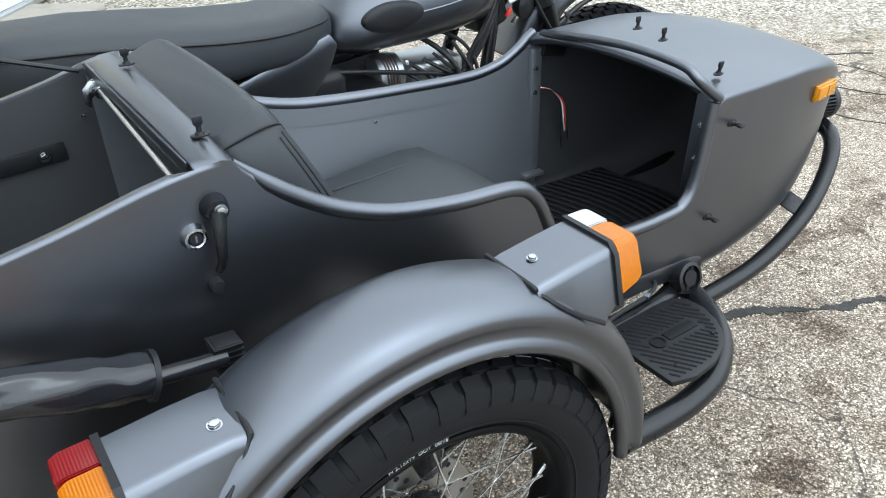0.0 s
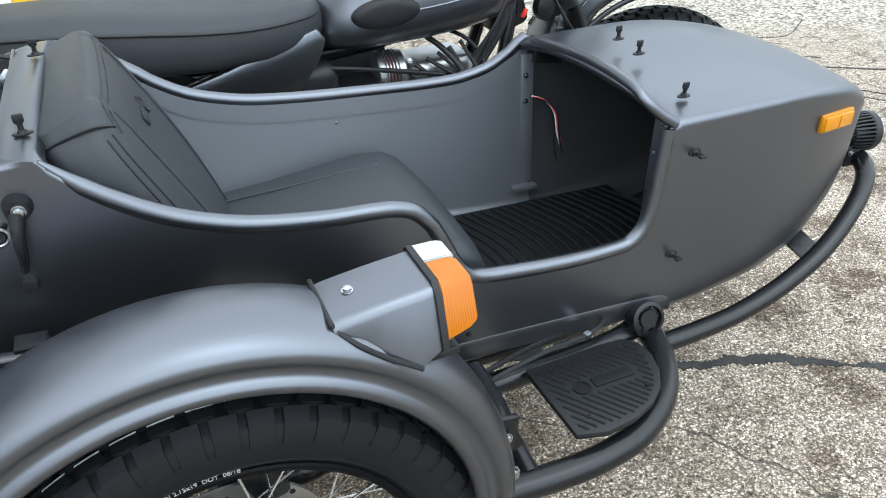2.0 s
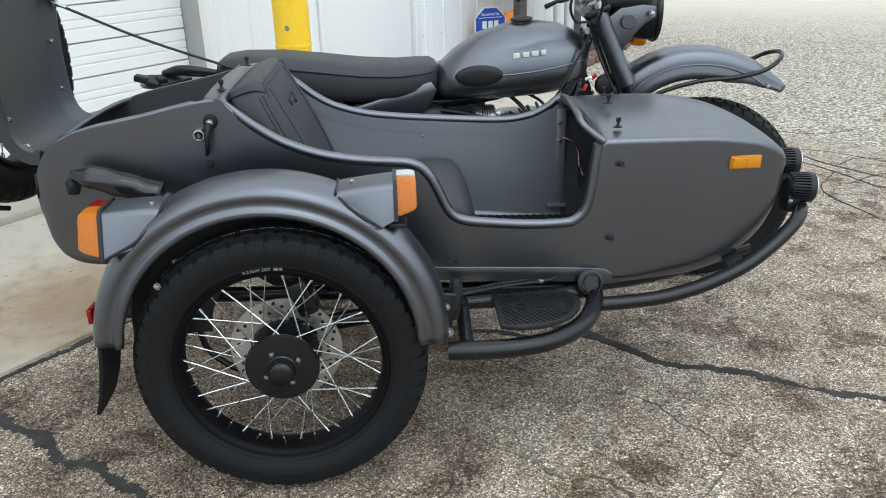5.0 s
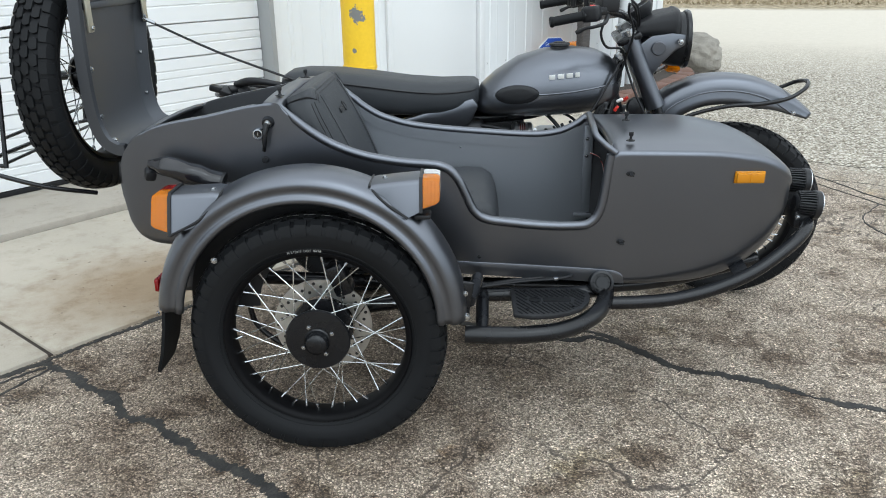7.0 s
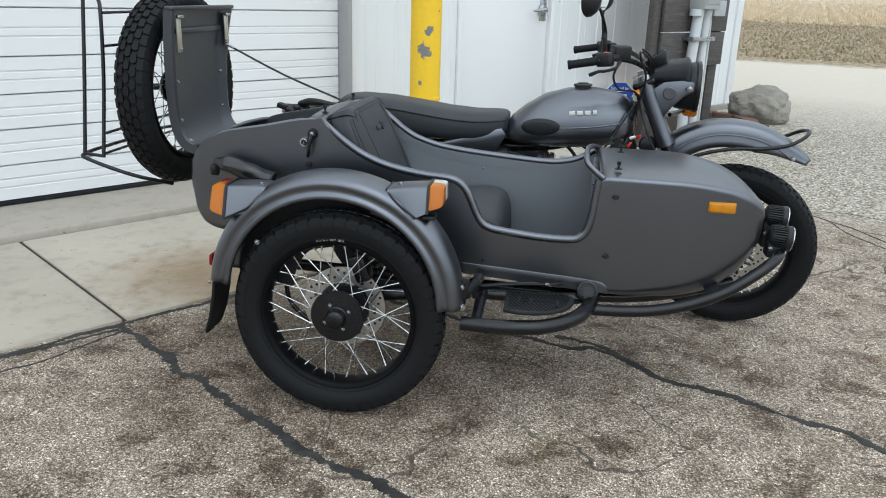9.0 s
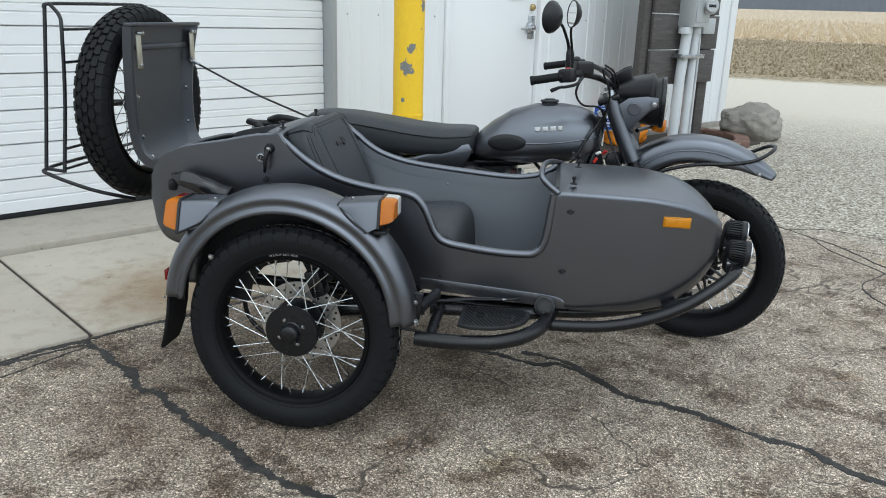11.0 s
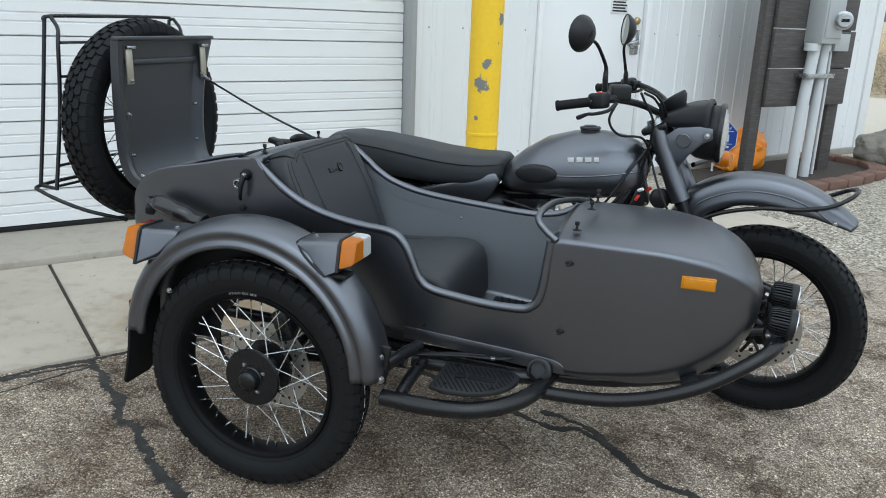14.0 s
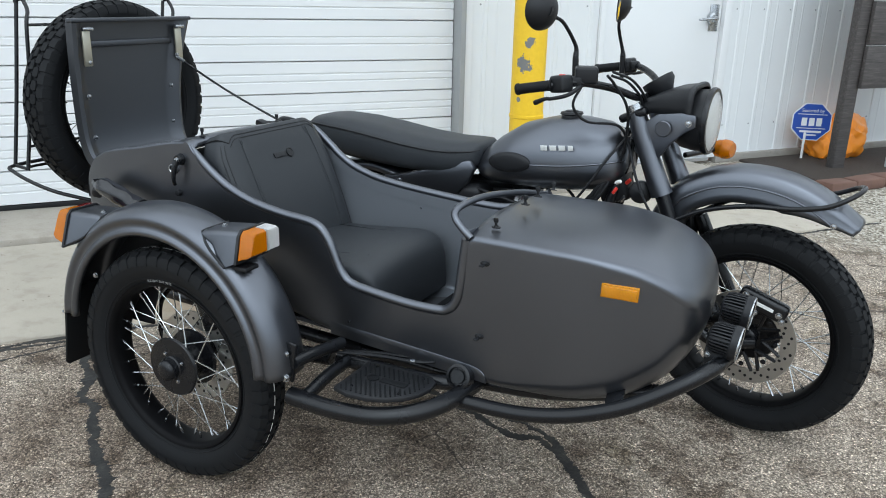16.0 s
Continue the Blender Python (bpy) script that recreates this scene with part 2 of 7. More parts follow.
    stub = ramp(n, l, noise_tex(n, l, pos, 3.0, 8, 0.85), [(0.42, (0.16, 0.12, 0.08)), (0.5, (0.42, 0.33, 0.22)), (0.58, (0.66, 0.55, 0.41))])
    edge = math_node(n, l, "ADD", s, math_node(n, l, "MULTIPLY", math_node(n, l, "SUBTRACT", wob, 0.5), 1.4))
    edge = math_node(n, l, "ADD", edge, math_node(n, l, "MULTIPLY", math_node(n, l, "SUBTRACT", noise_tex(n, l, pos, 38, 4, 0.7), 0.5), 1.1))
    col = mix_col(n, l, step_mask(n, l, edge, 3.6, 4.1), asph, drive)
    fy = math_node(n, l, "ADD", far_y, math_node(n, l, "MULTIPLY", wob, 1.2))
    col = mix_col(n, l, step_mask(n, l, fy, 19.0, 20.0), col, grass)
    col = mix_col(n, l, step_mask(n, l, fy, 44.0, 46.0), col, stub)
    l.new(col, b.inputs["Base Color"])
    b.inputs["Roughness"].default_value = 0.85
    b.inputs["Specular IOR Level"].default_value = 0.3
    rel = math_node(n, l, "ADD", math_node(n, l, "MULTIPLY", d1, -1.0), math_node(n, l, "MULTIPLY", fine, 0.4))
    bump(n, l, b, rel, 0.8, 0.005)
    return m


def concrete_mat(name, col):
    m, n, l, b = node_mat(name)
    pos = n.new("ShaderNodeNewGeometry").outputs["Position"]
    big, mid, fine = noise_tex(n, l, pos, 1.3, 6, 0.65), noise_tex(n, l, pos, 9, 6, 0.7), noise_tex(n, l, pos, 260, 3)
    c = mix_col(n, l, big, tuple(x * 0.72 for x in col), tuple(x * 1.15 for x in col))
    c = mix_col(n, l, 0.6, c, ramp(n, l, mid, [(0.25, (0.62, 0.58, 0.53)), (0.5, (1, 1, 1)), (1, (1.06, 1.06, 1.05))]), "MULTIPLY")
    c = mix_col(n, l, 0.5, c, ramp(n, l, fine, [(0.3, (0.75, 0.74, 0.72)), (0.6, (1.05, 1.05, 1.05))]), "MULTIPLY")
    # brown water stain and scattered spots
    d = n.new("ShaderNodeVectorMath")
    d.operation = "DISTANCE"
    d.inputs[1].default_value = (-0.92, 1.08, 0.0)
    l.new(pos, d.inputs[0])
    wet = step_mask(n, l, math_node(n, l, "ADD", d.outputs["Value"], math_node(n, l, "MULTIPLY", mid, 0.5)), 0.85, 0.4)
    c = mix_col(n, l, math_node(n, l, "MULTIPLY", wet, 0.95), c, mix_col(n, l, 1.0, c, (0.66, 0.53, 0.4), "MULTIPLY"))
    pits = ramp(n, l, noise_tex(n, l, pos, 34, 3, 0.6), [(0.27, (0.35, 0.31, 0.27)), (0.31, (1, 1, 1))])
    c = mix_col(n, l, 1.0, c, pits, "MULTIPLY")
    l.new(c, b.inputs["Base Color"])
    b.inputs["Roughness"].default_value = 0.85
    bump(n, l, b, fine, 0.3, 0.002)
    return m


GROUND = ground_mat()
CONCRETE = concrete_mat("pale broom-finished concrete", (0.45, 0.405, 0.335))
KERB = concrete_mat("weathered kerb concrete", (0.36, 0.325, 0.275))


def tar_mat():
    m, n, l, b = node_mat("weathered crack sealant")
    pos = n.new("ShaderNodeNewGeometry").outputs["Position"]
    wear = math_node(n, l, "ADD", noise_tex(n, l, pos, 11, 6, 0.7), math_node(n, l, "MULTIPLY", math_node(n, l, "SUBTRACT", noise_tex(n, l, pos, 150, 3, 0.7), 0.5), 0.5))
    l.new(ramp(n, l, wear, [(0.3, (0.012, 0.0118, 0.0115)), (0.52, (0.03, 0.029, 0.0275)), (0.7, (0.06, 0.056, 0.05)), (0.84, (0.17, 0.158, 0.14))]), b.inputs["Base Color"])
    b.inputs["Roughness"].default_value, b.inputs["Specular IOR Level"].default_value = 0.7, 0.3
    bump(n, l, b, wear, 0.5, 0.003)
    return m


TAR = tar_mat()
LINE_YELLOW = surface("worn yellow line paint", (0.62, 0.36, 0.03), 0.7, 0, 0.35, 160, 9, 0.8, 0.004, 0.1)
WHITE = surface("white painted steel", (0.69, 0.70, 0.705), 0.42, 0, 0.04, 200, 1.2, 0.05, 0.0004, 0.08)
WHITE_WALL = surface("white wall sheet", (0.67, 0.685, 0.69), 0.45, 0, 0.05, 150, 0.9, 0.05, 0.0004, 0.08)
GREY_TRIM = surface("grey door trim", (0.3, 0.31, 0.31), 0.5, 0, 0.1, 200, 3, 0.05)


def bollard_mat():
    m, n, l, b = node_mat("chipped yellow paint")
    co = place(n)
    rag = noise_tex(n, l, co, 26, 5, 0.65)
    mask = None
    for c, r in (((-0.083, -0.068, 0.935), 0.062), ((-0.052, -0.094, 1.075), 0.042), ((0.04, -0.1, 1.36), 0.05), ((-0.09, -0.05, 0.72), 0.016), ((0.06, -0.09, 0.5), 0.02), ((0.02, -0.105, 1.2), 0.012)):
        d = n.new("ShaderNodeVectorMath")
        d.operation, d.inputs[1].default_value = "DISTANCE", c
        l.new(co, d.inputs[0])
        near = math_node(n, l, "ADD", math_node(n, l, "DIVIDE", d.outputs["Value"], r), math_node(n, l, "MULTIPLY", math_node(n, l, "SUBTRACT", rag, 0.5), 2.6))
        one = ramp(n, l, near, [(0.72, (1, 1, 1)), (0.76, (0, 0, 0))])
        mask = one if mask is None else math_node(n, l, "MAXIMUM", mask, one)
    y = mix_col(n, l, noise_tex(n, l, co, 40, 4), (0.72, 0.44, 0.012), (0.85, 0.55, 0.02))
    l.new(mix_col(n, l, mask, y, (0.17, 0.17, 0.17)), b.inputs["Base Color"])
    b.inputs["Roughness"].default_value = 0.5
    bump(n, l, b, mask, 0.4, -0.002)
    return m


YELLOW = bollard_mat()


def wood_mat():
    m, n, l, b = node_mat("dark stained boards")
    co = place(n)
    mp = n.new("ShaderNodeMapping")
    mp.inputs["Scale"].default_value = (3, 40, 40)
    l.new(co, mp.inputs["Vector"])
    g = noise_tex(n, l, mp.outputs[0], 1.5, 6, 0.7)
    l.new(ramp(n, l, g, [(0.25, (0.032, 0.028, 0.027)), (0.55, (0.07, 0.062, 0.059)), (0.8, (0.14, 0.125, 0.116))]), b.inputs["Base Color"])
    b.inputs["Roughness"].default_value = 0.75
    bump(n, l, b, g, 0.4, 0.002)
    return m


WOOD = wood_mat()
PVC = surface("pale grey conduit", (0.5, 0.52, 0.53), 0.4, 0, 0.06, 200, 5, 0.03)
BOXGREY = surface("galvanised grey box", (0.4, 0.42, 0.43), 0.45, 0.2, 0.08, 200, 5, 0.05)
BRICK = surface("red planter brick", (0.125, 0.068, 0.05), 0.85, 0, 0.35, 120, 14, 0.6, 0.003)
ROCKM = surface("grey boulder", (0.19, 0.175, 0.15), 0.85, 0, 0.7, 60, 5, 0.9, 0.01)
SOIL = surface("dark mulch", (0.035, 0.026, 0.02), 0.9, 0, 0.5, 90, 12, 1.0, 0.01)
BAG = surface("orange tarp bag", (0.85, 0.27, 0.02), 0.4, 0, 0.15, 60, 12, 0.3, 0.004)
BLUE = surface("blue sign face", (0.012, 0.06, 0.33), 0.35, 0, 0.08, 200, 10, 0)
STUBBLE = surface("dry corn stubble", (0.5, 0.4, 0.27), 0.9, 0, 0.4, 60, 1.5, 0)
VERGE = surface("dry winter grass", (0.24, 0.19, 0.12), 0.9, 0, 0.5, 6, 1.1, 0)
# Distance haze is mixed into this blue-grey wood colour.
TREES = surface("far bare wood with haze", (0.12, 0.13, 0.15), 0.95, 0, 0.15, 3, 0.3, 0)

# ---- building blocks ----
WORLD = {}


def finish(bm, angle=38):
    bmesh.ops.recalc_face_normals(bm, faces=bm.faces)
    lim = radians(angle)
    for f in bm.faces:
        f.smooth = True
    for e in bm.edges:
        if len(e.link_faces) == 2 and e.calc_face_angle(0) > lim:
            e.smooth = False
    return bm


def to_mesh(name, bm, material, angle=38, keep=False):
    if not keep:
        finish(bm, angle)
    me = bpy.data.meshes.new(name)
    bm.to_mesh(me)
    bm.free()
    me.materials.append(material)
    return me


def thing(name, base, label, category, group="", kind=""):
    ob = new(name)
    ob.empty_display_size = 0.1
    ob.matrix_basis = base if isinstance(base, Matrix) else Matrix.Translation(base)
    WORLD[ob] = ob.matrix_basis.copy()
    return tagged(ob, label, category, group, kind)


def put_part(name, me, parent, label="", m=None):
    """A mesh as a part under parent, at the world pose m."""
    ob = new(name, me)
    ob.parent = parent
    ob.matrix_parent_inverse = WORLD[parent].inverted()
    ob.matrix_basis = m if m is not None else Matrix()
    WORLD[ob] = ob.matrix_basis.copy()
    return tagged(ob, label)


def part(name, bm, material, parent, label="", m=None, angle=38):
    return put_part(name, to_mesh(name, bm, material, angle), parent, label, m)


def solo(name, bm, material, label, category, kind="", m=None, angle=38, group=""):
    """A thing that is one mesh."""
    ob = new(name, to_mesh(name, bm, material, angle))
    if m is not None:
        ob.matrix_basis = m
    WORLD[ob] = ob.matrix_basis.copy()
    return tagged(ob, label, category, group, kind)


def box(size, m=None, bevel=0.0, seg=2, bm=None):
    b2 = bmesh.new()
    bmesh.ops.create_cube(b2, size=1.0, matrix=Matrix.Diagonal((*size, 1)))
    if bevel:
        bmesh.ops.bevel(b2, geom=list(b2.edges), offset=bevel, segments=seg, profile=0.5, affect="EDGES")
    return merge(bm, b2, m)


def merge(bm, b2, m=None):
    if m is not None:
        b2.transform(m)
    if bm is None:
        return b2
    tmp = bpy.data.meshes.new("tmp")
    b2.to_mesh(tmp)
    b2.free()
    bm.from_mesh(tmp)
    bpy.data.meshes.remove(tmp)
    return bm


def lathe(profile, seg=48, m=None, bm=None, closed=False):
    """Profile rows of (radius, height), turned round the z axis."""
    b2 = bmesh.new()
    rings = []
    for r, h in profile:
        if r < 1e-5:
            rings.append([b2.verts.new((0, 0, h))])
        else:
            rings.append([b2.verts.new((r * math.cos(2 * math.pi * k / seg), r * math.sin(2 * math.pi * k / seg), h)) for k in range(seg)])
    pairs = list(zip(rings, rings[1:])) + ([(rings[-1], rings[0])] if closed else [])
    for a, b in pairs:
        for k in range(seg):
            j = (k + 1) % seg
            loop = [a[k % len(a)], a[j % len(a)], b[j % len(b)], b[k % len(b)]]
            loop = [v for i, v in enumerate(loop) if v not in loop[:i]]
            if len(loop) > 2:
                b2.faces.new(loop)
    return merge(bm, b2, m)


def spline(pts, n=8, closed=False):
    """Catmull-Rom through points."""
    p = [Vector(q) for q in pts]
    ext = [p[-1], *p, p[0], p[1]] if closed else [2 * p[0] - p[1], *p, 2 * p[-1] - p[-2]]
    out = []
    for a, b, c, d in zip(ext, ext[1:], ext[2:], ext[3:]):
        for k in range(n):
            t = k / n
            out.append(0.5 * ((2 * b) + (c - a) * t + (2 * a - 5 * b + 4 * c - d) * t * t + (3 * b - a - 3 * c + d) * t**3))
    if not closed:
        out.append(p[-1])
    return out


def tube(pts, r, seg=12, n=8, closed=False, smooth=True, bm=None, m=None, flat=1.0):
    """A round tube through points; r a number or one a point."""
    path = spline(pts, n, closed) if smooth else [Vector(q) for q in pts]
    cnt = len(path)
    b2 = bmesh.new()
    rings, up = [], None
    for i, q in enumerate(path):
        a = path[(i - 1) % cnt] if closed or i else path[0]
        c = path[(i + 1) % cnt] if closed or i < cnt - 1 else path[-1]
        d = (c - a).normalized()
        if up is None:
            up = d.orthogonal().normalized()
        up = (up - d * up.dot(d)).normalized()
        side = d.cross(up)
        rr = r if isinstance(r, (int, float)) else float(np.interp(i / (cnt - 1), np.linspace(0, 1, len(r)), r))
        rings.append([b2.verts.new(q + rr * (math.cos(2 * math.pi * k / seg) * up + flat * math.sin(2 * math.pi * k / seg) * side)) for k in range(seg)])
    for i in range(cnt if closed else cnt - 1):
        a, b = rings[i], rings[(i + 1) % cnt]
        for k in range(seg):
            b2.faces.new((a[k], a[(k + 1) % seg], b[(k + 1) % seg], b[k]))
    if not closed:
        b2.faces.new(rings[0])
        b2.faces.new(rings[-1][::-1])
    return merge(bm, b2, m)


def loft(rings, cap=True, closed=True, bm=None, m=None):
    """Skin between rings of equal count; closed: each ring is a loop."""
    b2 = bmesh.new()
    vs = [[b2.verts.new(q) for q in ring] for ring in rings]
    for a, b in zip(vs, vs[1:]):
        cnt = len(a)
        for k in range(cnt if closed else cnt - 1):
            j = (k + 1) % cnt
            b2.faces.new((a[k], a[j], b[j], b[k]))
    if cap and closed:
        b2.faces.new(vs[0][::-1])
        b2.faces.new(vs[-1])
    return merge(bm, b2, m)


def slab(outline, thick, m=None, bevel=0.0, bm=None):
    """A flat outline in x and y, thickened downwards from z = 0."""
    b2 = bmesh.new()
    f = b2.faces.new([b2.verts.new((x, y, 0)) for x, y in outline])
    ex = bmesh.ops.extrude_face_region(b2, geom=[f])
    bmesh.ops.translate(b2, vec=(0, 0, -thick), verts=[v for v in ex["geom"] if isinstance(v, bmesh.types.BMVert)])
    if bevel:
        bmesh.ops.recalc_face_normals(b2, faces=b2.faces)
        bmesh.ops.bevel(b2, geom=list(b2.edges), offset=bevel, segments=2, profile=0.5, affect="EDGES")
    return merge(bm, b2, m)


def aim(p, way, roll=0.0):
    """A pose at p whose z axis points along way."""
    return Matrix.Translation(p) @ Vector(way).to_track_quat("Z", "Y").to_matrix().to_4x4() @ pose(0, 0, 0, 0, 0, roll)


def bolt_bm(r=0.008, h=0.006):
    b2 = lathe([(0, 0), (r * 1.3, 0), (r * 1.3, h * 0.25), (r * 1.02, h * 0.25)], 16)
    hexa = [(r * math.cos(k * math.pi / 3), r * math.sin(k * math.pi / 3)) for k in range(6)]
    slab(hexa, h, Matrix.Translation((0, 0, h * 1.2)), 0.12 * r, bm=b2)
    return b2


BOLT = {}


def bolt(parent, p, way, r=0.008, name="bolt", material=None):
    r *= 0.78
    key = (round(r, 5), material or ZINC)
    if key not in BOLT:
        BOLT[key] = to_mesh("bolt", bolt_bm(r, r * 0.8), material or ZINC, 30)
    return put_part(name, BOLT[key], parent, "", aim(p, way, 17))


def interp(x, pts):
    xs, ys = zip(*pts)
    return float(np.interp(x, xs, ys))


def smooth_interp(x, pts):
    """Monotone smooth curve through points."""
    xs, ys = [p[0] for p in pts], [p[1] for p in pts]
    if x <= xs[0]:
        return ys[0]
    if x >= xs[-1]:
        return ys[-1]
    i = max(k for k in range(len(xs)) if xs[k] <= x)
    i = min(i, len(xs) - 2)
    h = [xs[k + 1] - xs[k] for k in range(len(xs) - 1)]
    d = [(ys[k + 1] - ys[k]) / h[k] for k in range(len(h))]
    t = [d[0]] + [0 if d[k - 1] * d[k] <= 0 else 2 * d[k - 1] * d[k] / (d[k - 1] + d[k]) for k in range(1, len(d))] + [d[-1]]
    u = (x - xs[i]) / h[i]
    return ys[i] * (2 * u**3 - 3 * u**2 + 1) + h[i] * t[i] * (u**3 - 2 * u**2 + u) + ys[i + 1] * (3 * u**2 - 2 * u**3) + h[i] * t[i + 1] * (u**3 - u**2)

# ---- the setting ----
LOT = pose(0, 0, 0, 0, 0, 52)  # x along the building's front, y towards it


def lot_box(s0, s1, n0, n1, z0, z1, bevel=0.0, bm=None):
    return box((s1 - s0, n1 - n0, z1 - z0), Matrix.Translation(((s0 + s1) / 2, (n0 + n1) / 2, (z0 + z1) / 2)), bevel, 2, bm)


def ground_sheet():
    bm = bmesh.new()
    xs = sorted({*np.linspace(-6, 8, 57), *np.linspace(-600, 600, 13)})
    rise = lambda x, y: max(0.0, 0.28 * x + 0.96 * y - 22) * 0.0195
    ys = sorted({*np.linspace(-6, 12, 73), *np.linspace(-600, 900, 16), 20.0, 22.0, 25.0, 30.0, 40.0, 50.0, 70.0})
    grid = [[bm.verts.new((x, y, 0.004 * noise.noise(Vector((x * 0.7, y * 0.7, 0))) if max(abs(x), abs(y)) < 8 else rise(x, y))) for y in ys] for x in xs]
    for a, b in zip(grid, grid[1:]):
        for k in range(len(ys) - 1):
            bm.faces.new((a[k], b[k], b[k + 1], a[k + 1]))
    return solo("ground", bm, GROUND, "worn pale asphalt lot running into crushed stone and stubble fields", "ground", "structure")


ground = ground_sheet()

# concrete apron in slabs with open joints
apron = thing("concrete_apron", LOT, "pale concrete apron slabs with dark joints beside the asphalt", "pavement", kind="structure")
JOINTS = [-5.9, -2.6, -0.27, 1.75, 4.44]
for s0, s1 in zip(JOINTS, JOINTS[1:]):
    part("slab", lot_box(s0 + 0.008, s1 - 0.008, 1.12, 2.44, -0.12, 0.012, 0.006), CONCRETE, apron, m=LOT)
for s0 in JOINTS:
    part("joint_fill", lot_box(s0 - 0.0075, s0 + 0.0075, 1.12, 2.44, -0.1, 0.004), SOIL, apron, m=LOT)
part("joint_fill", lot_box(-5.9, 4.44, 2.4405, 2.4545, -0.1, 0.006), SOIL, apron, m=LOT)
curb = thing("concrete_kerb", LOT, "weathered raised concrete threshold along the garage door", "kerb", kind="structure")
for s0, s1 in ((-5.9, -1.4), (-1.39, 4.44)):
    part("kerb_block", lot_box(s0, s1, 2.455, 3.2, -0.12, 0.045, 0.018), KERB, curb, m=LOT)


def ground_z(x, y):
    return 0.004 * noise.noise(Vector((x * 0.7, y * 0.7, 0)))


def tar_line(pts, width, seed):
    """A flat ragged strip of sealant, pressed into the ground."""
    path = spline([(x, y, 0) for x, y in pts], 60)
    bm = bmesh.new()
    rows = []
    top = 0.0016 + 0.00025 * (seed % 7)
    for i, q in enumerate(path):
        a, c = path[max(i - 1, 0)], path[min(i + 1, len(path) - 1)]
        d = (c - a).normalized()
        side = Vector((-d.y, d.x, 0))
        jag = lambda k: sum(g * noise.noise(Vector((q.x * f, q.y * f, seed + k))) for f, g in ((7, 0.75), (27, 0.6), (70, 0.5), (190, 0.45)))
        w0, w1 = max(width * (0.40 + 0.55 * jag(0)), 0.0012), max(width * (0.40 + 0.55 * jag(5)), 0.0012)
        off = side * (width * 0.7 * noise.noise(Vector((q.x * 6, q.y * 6, seed + 9))) + 0.006 * noise.noise(Vector((q.x * 23, q.y * 23, seed + 3))))
        z0 = ground_z(q.x, q.y)
        rows.append([bm.verts.new(q + off + side * k + Vector((0, 0, z0 + z))) for k, z in ((-w0, -0.001), (-w0 * 0.86, top), (w1 * 0.86, top), (w1, -0.001))])
    for a, b in zip(rows, rows[1:]):
        for k in range(3):
            bm.faces.new((a[k], a[k + 1], b[k + 1], b[k]))
    return bm


CRACKS = [
    ([(-1.03, 0.44), (-0.768, 0.225), (-0.579, 0.085), (-0.4, -0.03), (-0.21, -0.16), (-0.09, -0.248), (0.16, -0.404), (0.28, -0.475), (0.55, -0.62)], 0.044),
    ([(-1.34, 0.05), (-1.2, 0.19), (-1.12, 0.29), (-1.03, 0.40)], 0.022),
    ([(-1.0, 0.415), (-1.06, 0.27), (-1.14, 0.10), (-1.27, -0.06), (-1.42, -0.24)], 0.012),
    ([(-0.04, 0.94), (0.25, 0.80), (0.48, 0.69), (0.60, 0.655), (0.75, 0.60), (0.85, 0.625), (0.98, 0.51), (1.02, 0.48)], 0.032),
    ([(0.70, 0.72), (0.80, 0.68), (0.88, 0.62), (1.01, 0.49), (1.125, 0.395), (1.24, 0.365), (1.385, 0.28), (1.53, 0.185), (1.64, 0.13), (1.73, 0.045), (2.1, -0.2)], 0.034),
    ([(2.2, 3.25), (2.42, 2.9), (2.55, 2.68), (2.68, 2.3), (2.95, 1.9), (3.3, 1.62), (3.7, 1.35)], 0.014),
    ([(2.42, 2.9), (2.46, 2.6), (2.62, 2.2), (2.72, 1.9), (3.05, 1.3), (3.2, 0.95), (3.6, 0.6)], 0.009),
    ([(2.55, 2.68), (2.8, 2.55), (3.1, 2.2)], 0.007),
    ([(2.3, 3.05), (2.6, 3.12), (2.9, 2.95), (3.2, 3.02)], 0.006),
    ([(2.68, 2.3), (2.9, 2.42), (3.2, 2.3), (3.5, 2.48)], 0.008),
    ([(2.95, 1.9), (2.8, 1.62), (2.95, 1.3), (2.8, 1.0), (2.86, 0.8)], 0.007),
    ([(3.3, 1.62), (3.42, 1.25), (3.3, 0.9)], 0.006),
    ([(2.6, 2.0), (2.85, 2.12), (3.1, 1.95)], 0.006),
    ([(2.62, 2.2), (2.4, 1.9), (2.45, 1.5)], 0.008),
]
for n_, (pts, w) in enumerate(CRACKS):
    solo("crack_sealant", tar_line(pts, w, n_), TAR, "black tar sealing a crack in the asphalt", "crack sealant", "structure", group="sealed cracks")
# the dark joint between asphalt and apron
solo("crack_sealant", tar_line([(N_DIR[0] * 1.1 + U_DIR[0] * s, N_DIR[1] * 1.1 + U_DIR[1] * s) for s in np.linspace(-3.2, 4.4, 27)], 0.028, 31), TAR,
     "black tar in the joint along the concrete apron", "crack sealant", "structure", group="sealed cracks")

# one painted bay line, seen by its near end
solo("painted_line", tar_line([(-0.86, -0.62), (-1.15, -0.36), (-1.5, -0.05), (-2.1, 0.49)], 0.13, 3), LINE_YELLOW, "worn yellow paint line on the asphalt", "painted line", "structure")

# building front
WALL_N, DOOR_R, TOP = 3.0, 2.26, 4.2
wall = thing("wall_front", LOT, "white ribbed sheet metal wall of a shed", "wall", kind="structure")


